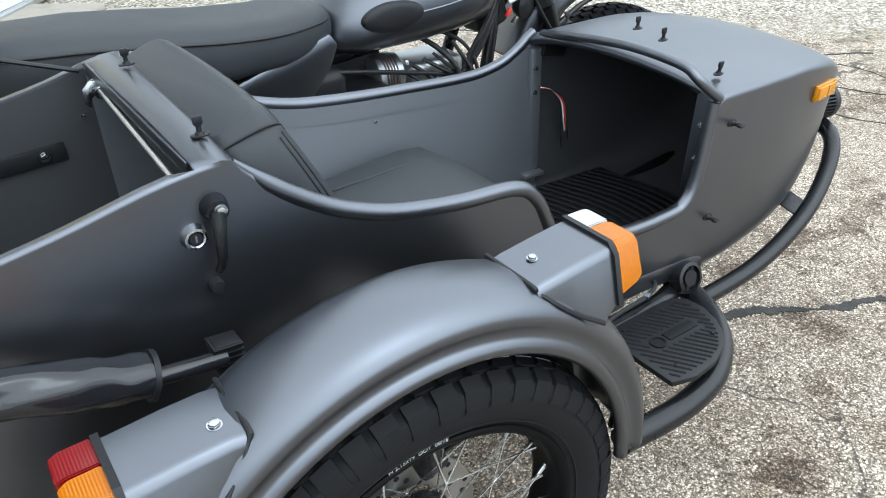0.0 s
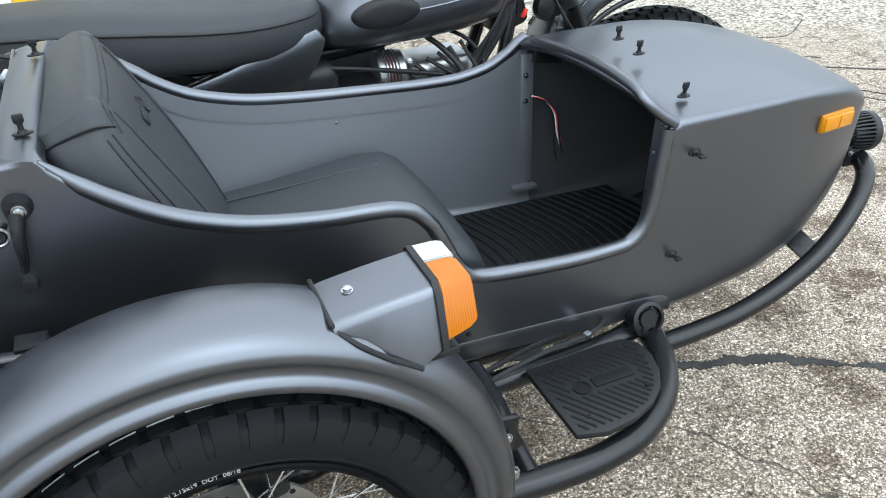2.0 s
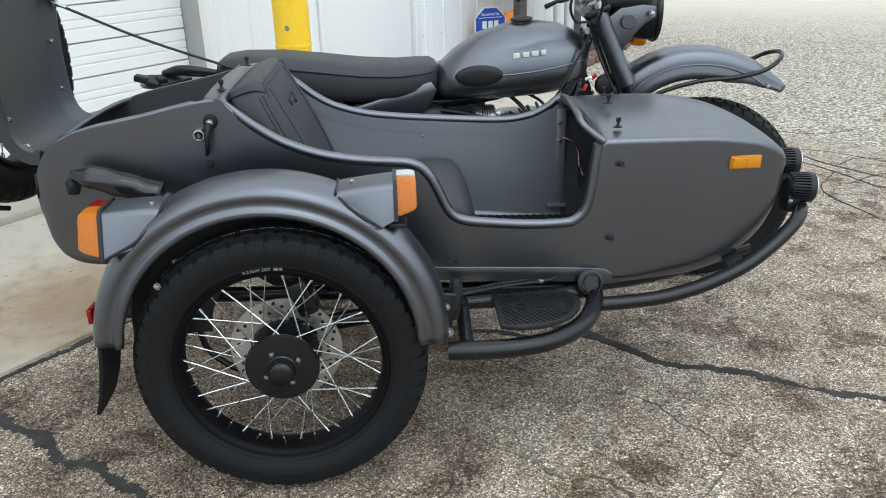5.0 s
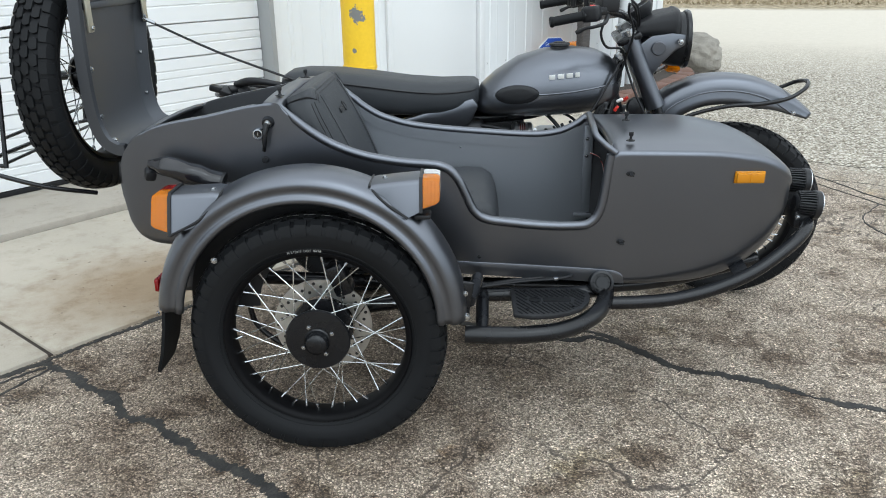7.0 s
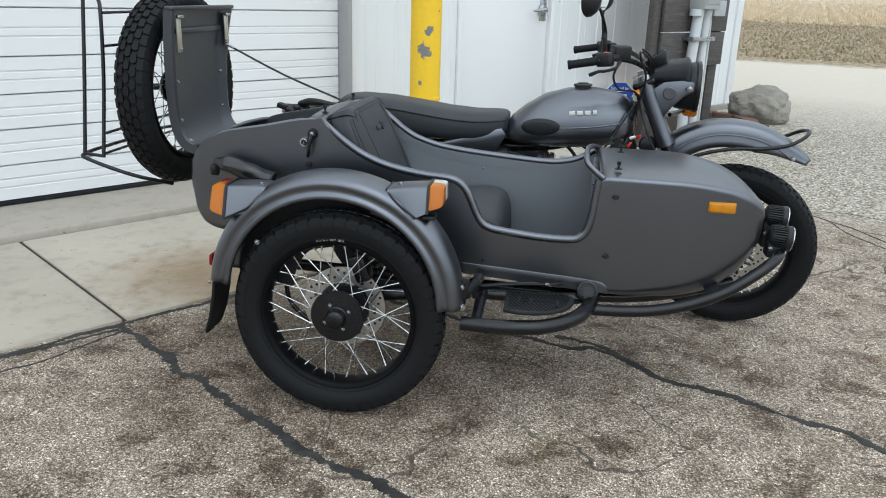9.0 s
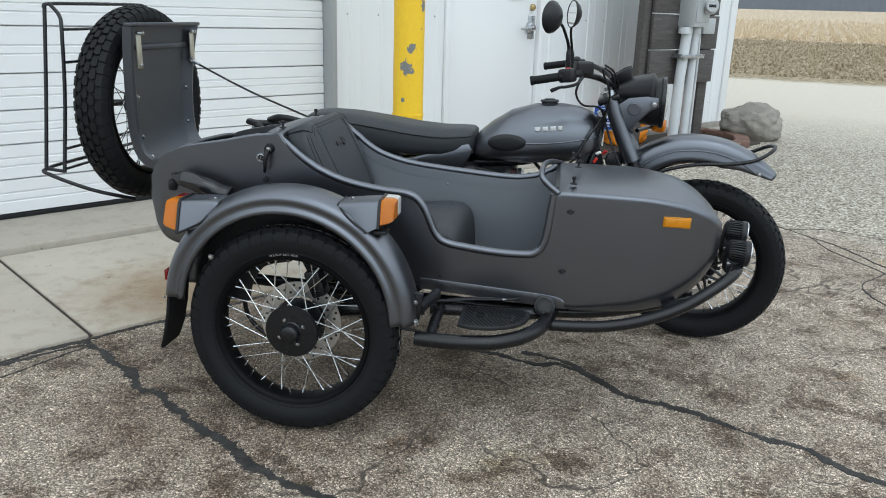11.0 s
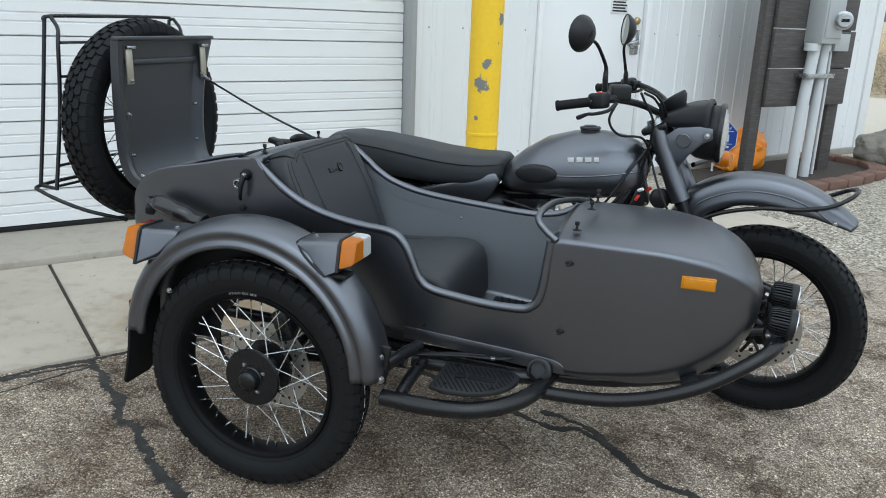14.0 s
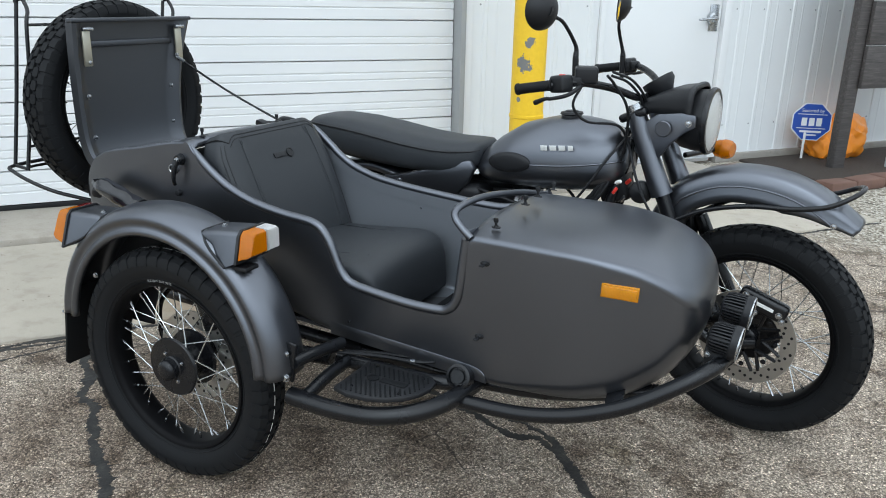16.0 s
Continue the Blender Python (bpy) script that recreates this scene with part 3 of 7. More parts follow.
def ribbed(s0, s1, z0, z1, pitch=0.30):
    """Sheet with raised ribs, as a solid strip."""
    prof, s = [], s0
    while s < s1:
        for ds, dn in ((0.0, 0.0), (0.09, 0.0), (0.10, -0.007), (0.125, -0.007), (0.135, 0.0), (0.20, 0.0), (0.205, -0.002), (0.215, -0.002), (0.22, 0.0)):
            if s + ds < s1:
                prof.append((s + ds, dn))
        s += pitch
    prof.append((s1, 0.0))
    ring = lambda z: [(s_, WALL_N + d, z) for s_, d in prof] + [(s1, WALL_N + 0.12, z), (s0, WALL_N + 0.12, z)]
    return loft([ring(z0), ring(z1)])


DOOR2 = (3.5, 4.66)
part("sheet", ribbed(DOOR_R + 0.10, DOOR2[0] - 0.06, 0.06, TOP), WHITE_WALL, wall, m=LOT, angle=20)
part("sheet", ribbed(DOOR2[1] + 0.09, 8.5, 0.06, TOP), WHITE_WALL, wall, m=LOT, angle=20)
part("sheet", lot_box(DOOR2[0] - 0.06, DOOR2[1] + 0.09, 2.99, 3.12, 2.18, TOP), WHITE_WALL, wall, m=LOT)
part("corner_flashing", lot_box(8.38, 8.53, 2.975, 3.16, 0.05, TOP, 0.004), WHITE, wall, m=LOT)
part("side_sheet", lot_box(8.4, 8.52, 3.16, 12.0, 0.05, TOP), WHITE_WALL, wall, m=LOT)
part("sill_flashing", lot_box(DOOR2[1] + 0.09, 8.5, 2.96, 3.1, 0.0, 0.07, 0.004), concrete_mat("old sill", (0.3, 0.28, 0.25)), wall, m=LOT)
screw_me = to_mesh("screw", lathe([(0, 0.004), (0.006, 0.003), (0.008, 0.0)], 8), GREY_TRIM)
for z in (0.32, 1.28):
    for k in range(12):
        s = DOOR2[1] + 0.15 + 0.30 * k
        put_part("screw", screw_me, wall, "", LOT @ aim((s, WALL_N - 0.002, z), (0, -1, 0)))
    for k in range(4):
        put_part("screw", screw_me, wall, "", LOT @ aim((DOOR_R + 0.17 + 0.30 * k, WALL_N - 0.002, z), (0, -1, 0)))
roof = solo("roof_edge", lot_box(-6.2, 8.7, 2.7, 12.0, TOP, TOP + 0.15), WHITE_WALL, "white roof edge of the metal shed", "roof", "structure", m=LOT)
solo("wall_back", lot_box(-6.2, -6.0, 3.0, 12.0, 0, TOP), WHITE_WALL, "white side wall of the metal shed", "wall", "structure", m=LOT)
solo("wall_upper", lot_box(-6.0, DOOR_R + 0.1, 3.0, 3.12, 3.6, TOP), WHITE_WALL, "white metal wall above the garage door", "wall", "structure", m=LOT)

# garage door of ribbed sections
garage = thing("door_1", LOT, "closed white sectional garage door with pressed ribs", "garage door", kind="structure")


def door_section(h):
    """One panel: open joint below, two pressed grooves along its middle."""
    prof = [(0.0, 0.03), (0.003, 0.010), (0.007, 0.0)]
    for mid in (h / 2 - 0.024, h / 2 + 0.024):
        prof += [(mid - 0.008, 0.0), (mid - 0.004, 0.006), (mid + 0.003, 0.006), (mid + 0.006, 0.0)]
    prof += [(h - 0.006, 0.0), (h - 0.002, 0.012), (h - 0.001, 0.03)]
    ring = lambda s: [(s, 3.08 + d, zz) for zz, d in prof] + [(s, 3.14, h - 0.001), (s, 3.14, 0.0)]
    return loft([ring(-5.9), ring(DOOR_R)])


DOOR_Z0 = 0.075
PANELS = [DOOR_Z0, 0.282, 0.488, 0.687, 0.897, 1.165, 1.37, 1.575, 1.785, 2.05, 2.26, 2.47, 2.68, 2.95, 3.16, 3.37, 3.6]
for z0, z1 in zip(PANELS, PANELS[1:]):
    part("panel", door_section(z1 - z0), WHITE, garage, m=LOT @ Matrix.Translation((0, 0, z0)), angle=20)
part("bottom_seal", lot_box(-5.9, DOOR_R, 3.085, 3.13, 0.045, DOOR_Z0, 0.004), PLASTIC, garage, m=LOT)
part("jamb", lot_box(DOOR_R + 0.005, DOOR_R + 0.045, 2.96, 3.14, 0.04, 3.6, 0.003), GREY_TRIM, garage, "grey jamb strip", m=LOT)
part("casing", lot_box(DOOR_R + 0.048, DOOR_R + 0.1, 2.972, 3.12, 0.04, 3.6, 0.003), WHITE, garage, m=LOT)

# man door
mand = thing("door_2", LOT, "plain white steel door with lever handle and deadbolt", "door", kind="structure")
part("door_leaf", lot_box(DOOR2[0], DOOR2[1], 3.015, 3.06, 0.06, 2.10, 0.003), WHITE, mand, m=LOT)
for s0, s1, z0, z1 in ((DOOR2[0] - 0.055, DOOR2[0] - 0.006, 0.05, 2.17), (DOOR2[1] + 0.006, DOOR2[1] + 0.085, 0.05, 2.17), (DOOR2[0] - 0.055, DOOR2[1] + 0.085, 2.106, 2.175)):
    part("door_frame", lot_box(s0, s1, 2.975, 3.08, z0, z1, 0.004), WHITE, mand, m=LOT)
part("threshold", lot_box(DOOR2[0], DOOR2[1], 2.95, 3.06, 0.03, 0.058), ALU, mand, m=LOT)
part("lock_plate", lot_box(4.535, 4.63, 3.008, 3.0145, 1.10, 1.31, 0.002), ZINC, mand, m=LOT)
handle = part("door_handle", lathe([(0, 0.062), (0.02, 0.06), (0.026, 0.05), (0.03, 0.03), (0.05, 0.024), (0.054, 0.012), (0.052, 0.0)], 28), ZINC, mand, m=LOT @ aim((4.56, 3.008, 1.20), (0, -1, 0)))
part("lever", tube([(4.56, 2.955, 1.20), (4.52, 2.945, 1.20), (4.38, 2.95, 1.192)], [0.014, 0.011, 0.009], 10, 6), ZINC, handle, m=LOT)
part("deadbolt", lathe([(0, 0.03), (0.02, 0.028), (0.03, 0.018), (0.032, 0.0)], 24), surface("brass", (0.4, 0.3, 0.14), 0.35, 1.0), mand, m=LOT @ aim((4.585, 3.012, 1.385), (0, -1, 0)))
notice = part("notice", lot_box(4.26, 4.46, 3.009, 3.0135, 1.44, 1.58, 0.001), WHITE, mand, "small white notice with black print", m=LOT)
for k in range(5):
    part("print_bar", lot_box(4.275, 4.445 - 0.02 * (k % 2), 3.0065, 3.0085, 1.455 + 0.024 * k, 1.468 + 0.024 * k), PLASTIC, notice, m=LOT)

# bollard
bol = thing("bollard", LOT @ Matrix.Translation((2.41, 2.26, 0)), "chipped yellow steel bollard on a concrete pad", "bollard")
part("post", lathe([(0, 1.75), (0.07, 1.74), (0.105, 1.70), (0.107, 1.6), (0.107, 0.62), (0.112, 0.617), (0.112, 0.60), (0.107, 0.597), (0.107, 0.02)], 40), YELLOW, bol, m=WORLD[bol])
part("base_collar", lathe([(0.108, 0.06), (0.125, 0.058), (0.14, 0.0)], 32), CONCRETE, bol, m=WORLD[bol])

# meter stand: two dark posts, boards, box, meter, conduits
stand = thing("meter_stand", LOT @ Matrix.Translation((6.1, 2.4, 0)), "dark stained timber stand carrying an electric meter box", "meter stand")
part("post", lot_box(5.478, 5.613, 2.365, 2.44, 0.0, 2.6, 0.008), WOOD, stand, m=LOT)
part("post", lot_box(6.68, 6.86, 2.376, 2.50, 0.0, 2.5, 0.008), WOOD, stand, m=LOT)
for k, z in enumerate((0.682, 1.028, 1.374, 1.72, 2.066)):
    part("board", lot_box(5.588, 6.84 + 0.02 * (k % 2), 2.322, 2.358, z, z + 0.336, 0.005), WOOD, stand, m=LOT)
mbox = part("meter_box", lot_box(6.02, 6.31, 2.14, 2.32, 1.25, 1.95, 0.008), BOXGREY, stand, m=LOT)
part("box_flange", lot_box(6.04, 6.29, 2.13, 2.139, 1.30, 1.9, 0.003), BOXGREY, mbox, m=LOT)
met = part("meter", lathe([(0, 0.085), (0.04, 0.08), (0.05, 0.065), (0.052, 0.03), (0.062, 0.028), (0.062, 0.0)], 36), ALU, stand, m=LOT @ aim((6.24, 2.11, 1.455), (-0.75, -0.7, 0)) @ Matrix.Diagonal((1.3, 1.3, 1, 1)))
part("dial", box((0.05, 0.02, 0.004), None, 0.0005), PLASTIC, met, m=LOT @ aim((6.24, 2.11, 1.455), (-0.75, -0.7, 0)) @ Matrix.Diagonal((1.3, 1.3, 1, 1)) @ Matrix.Translation((0, 0, 0.086)))
part("dome", lathe([(0, 0.11), (0.035, 0.104), (0.05, 0.09), (0.054, 0.04)], 32), GLASS, met, m=LOT @ aim((6.24, 2.11, 1.455), (-0.75, -0.7, 0)) @ Matrix.Diagonal((1.3, 1.3, 1, 1)))
part("junction_box", lot_box(6.37, 6.60, 2.22, 2.32, 1.185, 1.34, 0.006), BOXGREY, stand, m=LOT)
for s, r, s2 in ((6.03, 0.052, 6.085), (6.235, 0.046, 6.235)):
    part("conduit", tube([(s, 2.24, 0.0), (s, 2.24, 0.6), (s2, 2.24, 1.27)], r, 20, 4), PVC, stand, m=LOT)
    part("coupling", lathe([(r + 0.012, 0), (r + 0.012, 0.06), (r + 0.002, 0.065)], 20), PVC, stand, m=LOT @ Matrix.Translation((s, 2.24, 1.185)))
part("conduit", tube([(6.43, 2.28, 0.0), (6.42, 2.28, 0.9), (6.42, 2.29, 1.26)], 0.016, 12, 4), PVC, stand, m=LOT)
part("strut", lot_box(5.96, 6.36, 2.17, 2.32, 0.945, 0.985, 0.003), ZINC, stand, "galvanised pipe strap", m=LOT)

# planter edging of bricks and its mulch
bed = solo("mulch_bed", lot_box(5.0, 7.42, 1.92, 2.95, -0.06, 0.022, 0.02), SOIL, "dark mulch filling the block planter", "mulch", "structure", m=LOT)
edging = thing("planter_edging", LOT @ Matrix.Translation((6.0, 1.85, 0)), "low edging of dark reddish concrete blocks round a planter", "edging")
rnd = random.Random(4)
EDGE = spline([(4.75, 1.855, 0), (5.2, 1.85, 0), (5.8, 1.845, 0), (6.4, 1.86, 0), (6.9, 1.93, 0), (7.3, 2.12, 0), (7.5, 2.45, 0), (7.52, 2.9, 0)], 60)


def split_block(seed):
    """A retaining block with a rough split face."""
    bm = box((0.27, 0.16, 0.082), None, 0.012)
    bmesh.ops.subdivide_edges(bm, edges=list(bm.edges), cuts=1)
    for v in bm.verts:
        v.co += 0.010 * Vector((noise.noise(v.co * 9 + Vector((seed, 0, 0))), noise.noise(v.co * 11 + Vector((0, seed, 0))), 0.4 * noise.noise(v.co * 13)))
    return bm


blocks = [to_mesh("block", split_block(7.3 * k), BRICK) for k in range(4)]
for row in range(2):
    reach = 0.14 * row
    for a, b in zip(EDGE, EDGE[1:]):
        reach += (b - a).length
        if reach >= 0.285:
            reach = 0.0
            turn = math.degrees(math.atan2(b.y - a.y, b.x - a.x))
            put_part("block", blocks[rnd.randrange(4)], edging, "", LOT @ pose(b.x, b.y + 0.012 * rnd.random(), -0.05 + 0.083 * row + 0.005 * rnd.random(), rnd.uniform(-2, 2), rnd.uniform(-2, 2), turn + rnd.uniform(-5, 5)))


def lumpy(rx, ry, rz, seed, amp=0.18, sub=4):
    bm = bmesh.new()
    bmesh.ops.create_icosphere(bm, subdivisions=sub, radius=1)
    for v in bm.verts:
        d = 1 + amp * noise.noise(v.co * 1.3 + Vector((seed, 0, 0))) + 0.4 * amp * noise.noise(v.co * 3.4 + Vector((0, seed, 0))) + 0.2 * amp * abs(noise.noise(v.co * 6.5)) + 0.14 * amp * noise.noise(v.co * 13) + 0.08 * amp * noise.noise(v.co * 29)
        v.co = Vector((v.co.x * rx * d, v.co.y * ry * d, v.co.z * rz * d))
    return bm


solo("boulder", lumpy(0.345, 0.275, 0.235, 3.3, 0.25, 5), ROCKM, "large grey weathered boulder lying on the gravel", "boulder", m=pose(3.02, 7.45, 0.17, 0, 0, -25), angle=40)

# yard sign and orange bag
sign = thing("yard_sign", LOT @ Matrix.Translation((5.57, 2.78, 0.085)), "blue octagonal yard sign on a thin white stake", "sign")
SIGN = LOT @ pose(5.62, 2.77, 0.345, 90, 0, -36)
octo = lambda r: [(r * math.cos(math.radians(22.5 + 45 * k)), r * math.sin(math.radians(22.5 + 45 * k))) for k in range(8)]
face = part("sign_face", slab(octo(0.175), 0.008), WHITE, sign, m=SIGN)
part("blue_field", slab(octo(0.166), 0.002, Matrix.Translation((0, 0, 0.002))), BLUE, face, m=SIGN)
part("stake", lot_box(5.575, 5.595, 2.785, 2.798, 0.0, 0.25, 0.002), WHITE, sign, m=LOT)


def text_mesh(name, words, size, depth=0.001):
    cu = bpy.data.curves.new(name, "FONT")
    cu.body, cu.size, cu.extrude, cu.align_x, cu.align_y = words, size, depth, "CENTER", "CENTER"
    tmp = new("tmp_text", cu)
    me = bpy.data.meshes.new_from_object(tmp.evaluated_get(bpy.context.evaluated_depsgraph_get()))
    bpy.data.objects.remove(tmp)
    return me


def ink(me, material):
    me.materials.clear()
    me.materials.append(material)
    return me


put_part("lettering", ink(text_mesh("lettering", "Secured by", 0.042), WHITE), face, "white words", SIGN @ Matrix.Translation((0, 0.098, 0.004)))
# the emblem as plain strokes, and a bar for the line below
for k, (x, w, h) in enumerate(((-0.062, 0.045, 0.07), (0.0, 0.045, 0.07), (0.06, 0.045, 0.07))):
    part("emblem", box((w, h, 0.002), Matrix.Translation((x, 0.0, 0.0045)) @ Matrix.Shear("XZ", 4, (0, 0)), 0), WHITE, face, m=SIGN)
part("emblem_rule", box((0.24, 0.006, 0.002), Matrix.Translation((0, 0.066, 0.0045))), WHITE, face, m=SIGN)
part("emblem_rule", box((0.24, 0.006, 0.002), Matrix.Translation((0, -0.056, 0.0045))), WHITE, face, m=SIGN)
part("print_bar", box((0.18, 0.018, 0.002), Matrix.Translation((0, -0.085, 0.0045))), WHITE, face, m=SIGN)
part("print_bar", box((0.10, 0.012, 0.002), Matrix.Translation((0, -0.115, 0.0045))), WHITE, face, m=SIGN)


def bag_bm():
    bm = lumpy(0.24, 0.17, 0.21, 8.0, 0.35, 4)
    for v in bm.verts:
        v.co.z = max(v.co.z, -0.17)
        v.co += 0.016 * Vector((noise.noise(v.co * 13), noise.noise(v.co * 15), noise.noise(v.co * 17)))
    return bm


solo("orange_bag", bag_bm(), BAG, "crumpled orange plastic bag leaning behind the sign", "bag", m=LOT @ pose(6.03, 2.78, 0.19, 0, 0, 10))
solo("orange_bag", bag_bm(), BAG, "crumpled orange plastic bag leaning behind the post", "bag", m=LOT @ pose(5.85, 2.84, 0.165, 0, 0, 70) @ Matrix.Diagonal((0.8, 0.8, 0.85, 1)))


def tree_line():
    """Far bare woods along the horizon: one hazy mass with a ragged, uneven top."""
    bm = bmesh.new()
    rnd = random.Random(12)
    last = None
    for k in range(1500):
        x = -150 + 0.5 * k
        h = 16 + 4 * noise.noise(Vector((x * 0.03, 0, 0))) + rnd.uniform(-1.6, 1.2)
        row = [bm.verts.new((x + rnd.uniform(-0.1, 0.1), 420 + 3 * t + 0.5 * noise.noise(Vector((x * 0.3, 5 * t, 2))), 7.0 + h * t)) for t in (0, 0.2, 0.4, 0.6, 0.8, 0.93, 1.0)]
        row.append(bm.verts.new((x, 430, 7.0 + 0.9 * h)))
        row.append(bm.verts.new((x, 432, 7.0)))
        if last:
            for a in range(len(row) - 1):
                bm.faces.new((last[a], row[a], row[a + 1], last[a + 1]))
        last = row
    return bm


solo("woods", tree_line(), TREES, "dark leafless woods along the far field edge", "woods", "stuff")


def stubble_bm():
    """Broken stalks standing in rows, with fallen leaves and stalks between them."""
    rnd = random.Random(77)
    verts, faces = [], []
    for k in range(34000):
        far = 46.0 + 62.0 * rnd.random() ** 1.8
        side = -0.2 * far + rnd.random() * 0.85 * far
        fallen = k % 4 > 0
        if not fallen:
            side = round(side / 0.76) * 0.76 + rnd.uniform(-0.15, 0.15)
        x, y = 0.28 * far + 0.96 * side, 0.96 * far - 0.28 * side
        z = (far - 22) * 0.0195 - 0.05
        h, w = rnd.uniform(0.03, 0.16) if fallen else rnd.uniform(0.15, 0.42), rnd.uniform(0.02, 0.045)
        sway = 0.45 if fallen else 0.13
        lx, ly = rnd.uniform(-sway, sway), rnd.uniform(-sway, sway)
        n0 = len(verts)
        for a in (0.3, 2.4, 4.5):
            verts.append((x + w * math.cos(a), y + w * math.sin(a), z))
        for a in (0.3, 2.4, 4.5):
            verts.append((x + lx + 0.6 * w * math.cos(a), y + ly + 0.6 * w * math.sin(a), z + h))
        faces += [(n0, n0 + 1, n0 + 4, n0 + 3), (n0 + 1, n0 + 2, n0 + 5, n0 + 4), (n0 + 2, n0, n0 + 3, n0 + 5), (n0 + 3, n0 + 4, n0 + 5)]
    me = bpy.data.meshes.new("corn_stubble")
    me.from_pydata(verts, [], faces)
    me.materials.append(STUBBLE)
    return me


def verge_bm():
    """Short dry tufts on the strip between the drive and the field."""
    rnd = random.Random(31)
    verts, faces = [], []
    for k in range(26000):
        far = 20.5 + 24.5 * rnd.random()
        side = -0.2 * far + rnd.random() * 0.85 * far
        x, y = 0.28 * far + 0.96 * side, 0.96 * far - 0.28 * side
        z = max(0.0, far - 22) * 0.0195 - 0.01
        h, w, a = rnd.uniform(0.03, 0.10), rnd.uniform(0.02, 0.05), rnd.uniform(0, 3.1)
        n0 = len(verts)
        verts += [(x - w * math.cos(a), y - w * math.sin(a), z), (x + w * math.cos(a), y + w * math.sin(a), z), (x + rnd.uniform(-0.08, 0.08), y + rnd.uniform(-0.08, 0.08), z + h), (x + 0.03, y - 0.03, z)]
        faces += [(n0, n0 + 1, n0 + 2), (n0 + 1, n0 + 3, n0 + 2), (n0 + 3, n0, n0 + 2)]
    me = bpy.data.meshes.new("dry_grass")
    me.from_pydata(verts, [], faces)
    me.materials.append(VERGE)
    return me


tagged(new("dry_grass", verge_bm()), "short dry brown grass between drive and field", "grass", kind="stuff")
tagged(new("corn_stubble", stubble_bm()), "pale dry corn stubble covering the far field", "stubble", kind="stuff")
# ---- the sidecar ----
YC, HALF, SKIN = 0.433, 0.267, 0.014
RIGHT_TOP = [(-0.6, 0.70), (-0.572, 0.70), (-0.56, 0.76), (-0.535, 0.805), (-0.50, 0.838), (-0.44, 0.866), (-0.30, 0.893), (-0.17, 0.92), (-0.115, 0.925), (-0.098, 0.908), (-0.056, 0.866),
             (0.031, 0.808), (0.121, 0.776), (0.227, 0.758), (0.30, 0.752), (0.335, 0.742), (0.365, 0.712), (0.385, 0.672), (0.405, 0.628), (0.43, 0.602), (0.47, 0.591),
             (0.66, 0.575), (0.715, 0.578), (0.742, 0.594), (0.757, 0.622), (0.764, 0.66), (0.7795, 0.785), (0.8, 0.79), (1.03, 0.786), (1.18, 0.771), (1.25, 0.75), (1.30, 0.722), (1.335, 0.688), (1.35, 0.655)]
LEFT_TOP = [(-0.6, 0.70), (-0.572, 0.70), (-0.56, 0.76), (-0.535, 0.795), (-0.50, 0.825), (-0.44, 0.846), (-0.217, 0.892), (-0.10, 0.918), (0.011, 0.85), (0.05, 0.818), (0.114, 0.782), (0.227, 0.752), (0.436, 0.731),
            (0.626, 0.72), (0.70, 0.73), (0.76, 0.758), (0.80, 0.785), (1.03, 0.786), (1.18, 0.771), (1.25, 0.75), (1.30, 0.722), (1.335, 0.688), (1.35, 0.655)]
KEEL = [(-0.6, 0.64), (-0.572, 0.64), (-0.562, 0.575), (-0.535, 0.535), (-0.49, 0.518), (-0.44, 0.513), (-0.2, 0.49), (0.38, 0.43), (0.83, 0.39), (1.0, 0.386), (1.14, 0.403), (1.25, 0.455), (1.31, 0.518), (1.34, 0.58), (1.35, 0.63)]


NOSE_W = [(0.9, 0.267), (1.0, 0.264), (1.08, 0.258), (1.157, 0.248), (1.23, 0.231), (1.28, 0.212), (1.31, 0.19), (1.33, 0.158), (1.342, 0.115), (1.35, 0.05)]


def half_width(x):
    if x > 0.9:
        return smooth_interp(x, NOSE_W)
    if x < -0.45:
        return HALF - 0.014 * ((-0.45 - x) / 0.122) ** 2.5
    return HALF


def nose_x(x):
    return x if x < 1.05 else 1.05 + (x - 1.05) * 0.935


LEVELS = [0.0, 0.018, 0.04, 0.14, 0.26, 0.38, 0.5, 0.62, 0.74, 0.87, 1.0]


def tuck_in(x, z):
    """How far the sides lean in towards the keel."""
    depth = smooth_interp(x, [(-0.45, 0.012), (-0.2, 0.03), (0.0, 0.045), (0.4, 0.020), (1.0, 0.022), (1.2, 0.028)])
    zb = smooth_interp(x, KEEL)
    return depth * max(0.0, min(1.0, (0.80 - z) / max(0.80 - zb, 0.1))) ** 1.6


def side_y(x, z):
    return YC - half_width(x) + tuck_in(x, z)


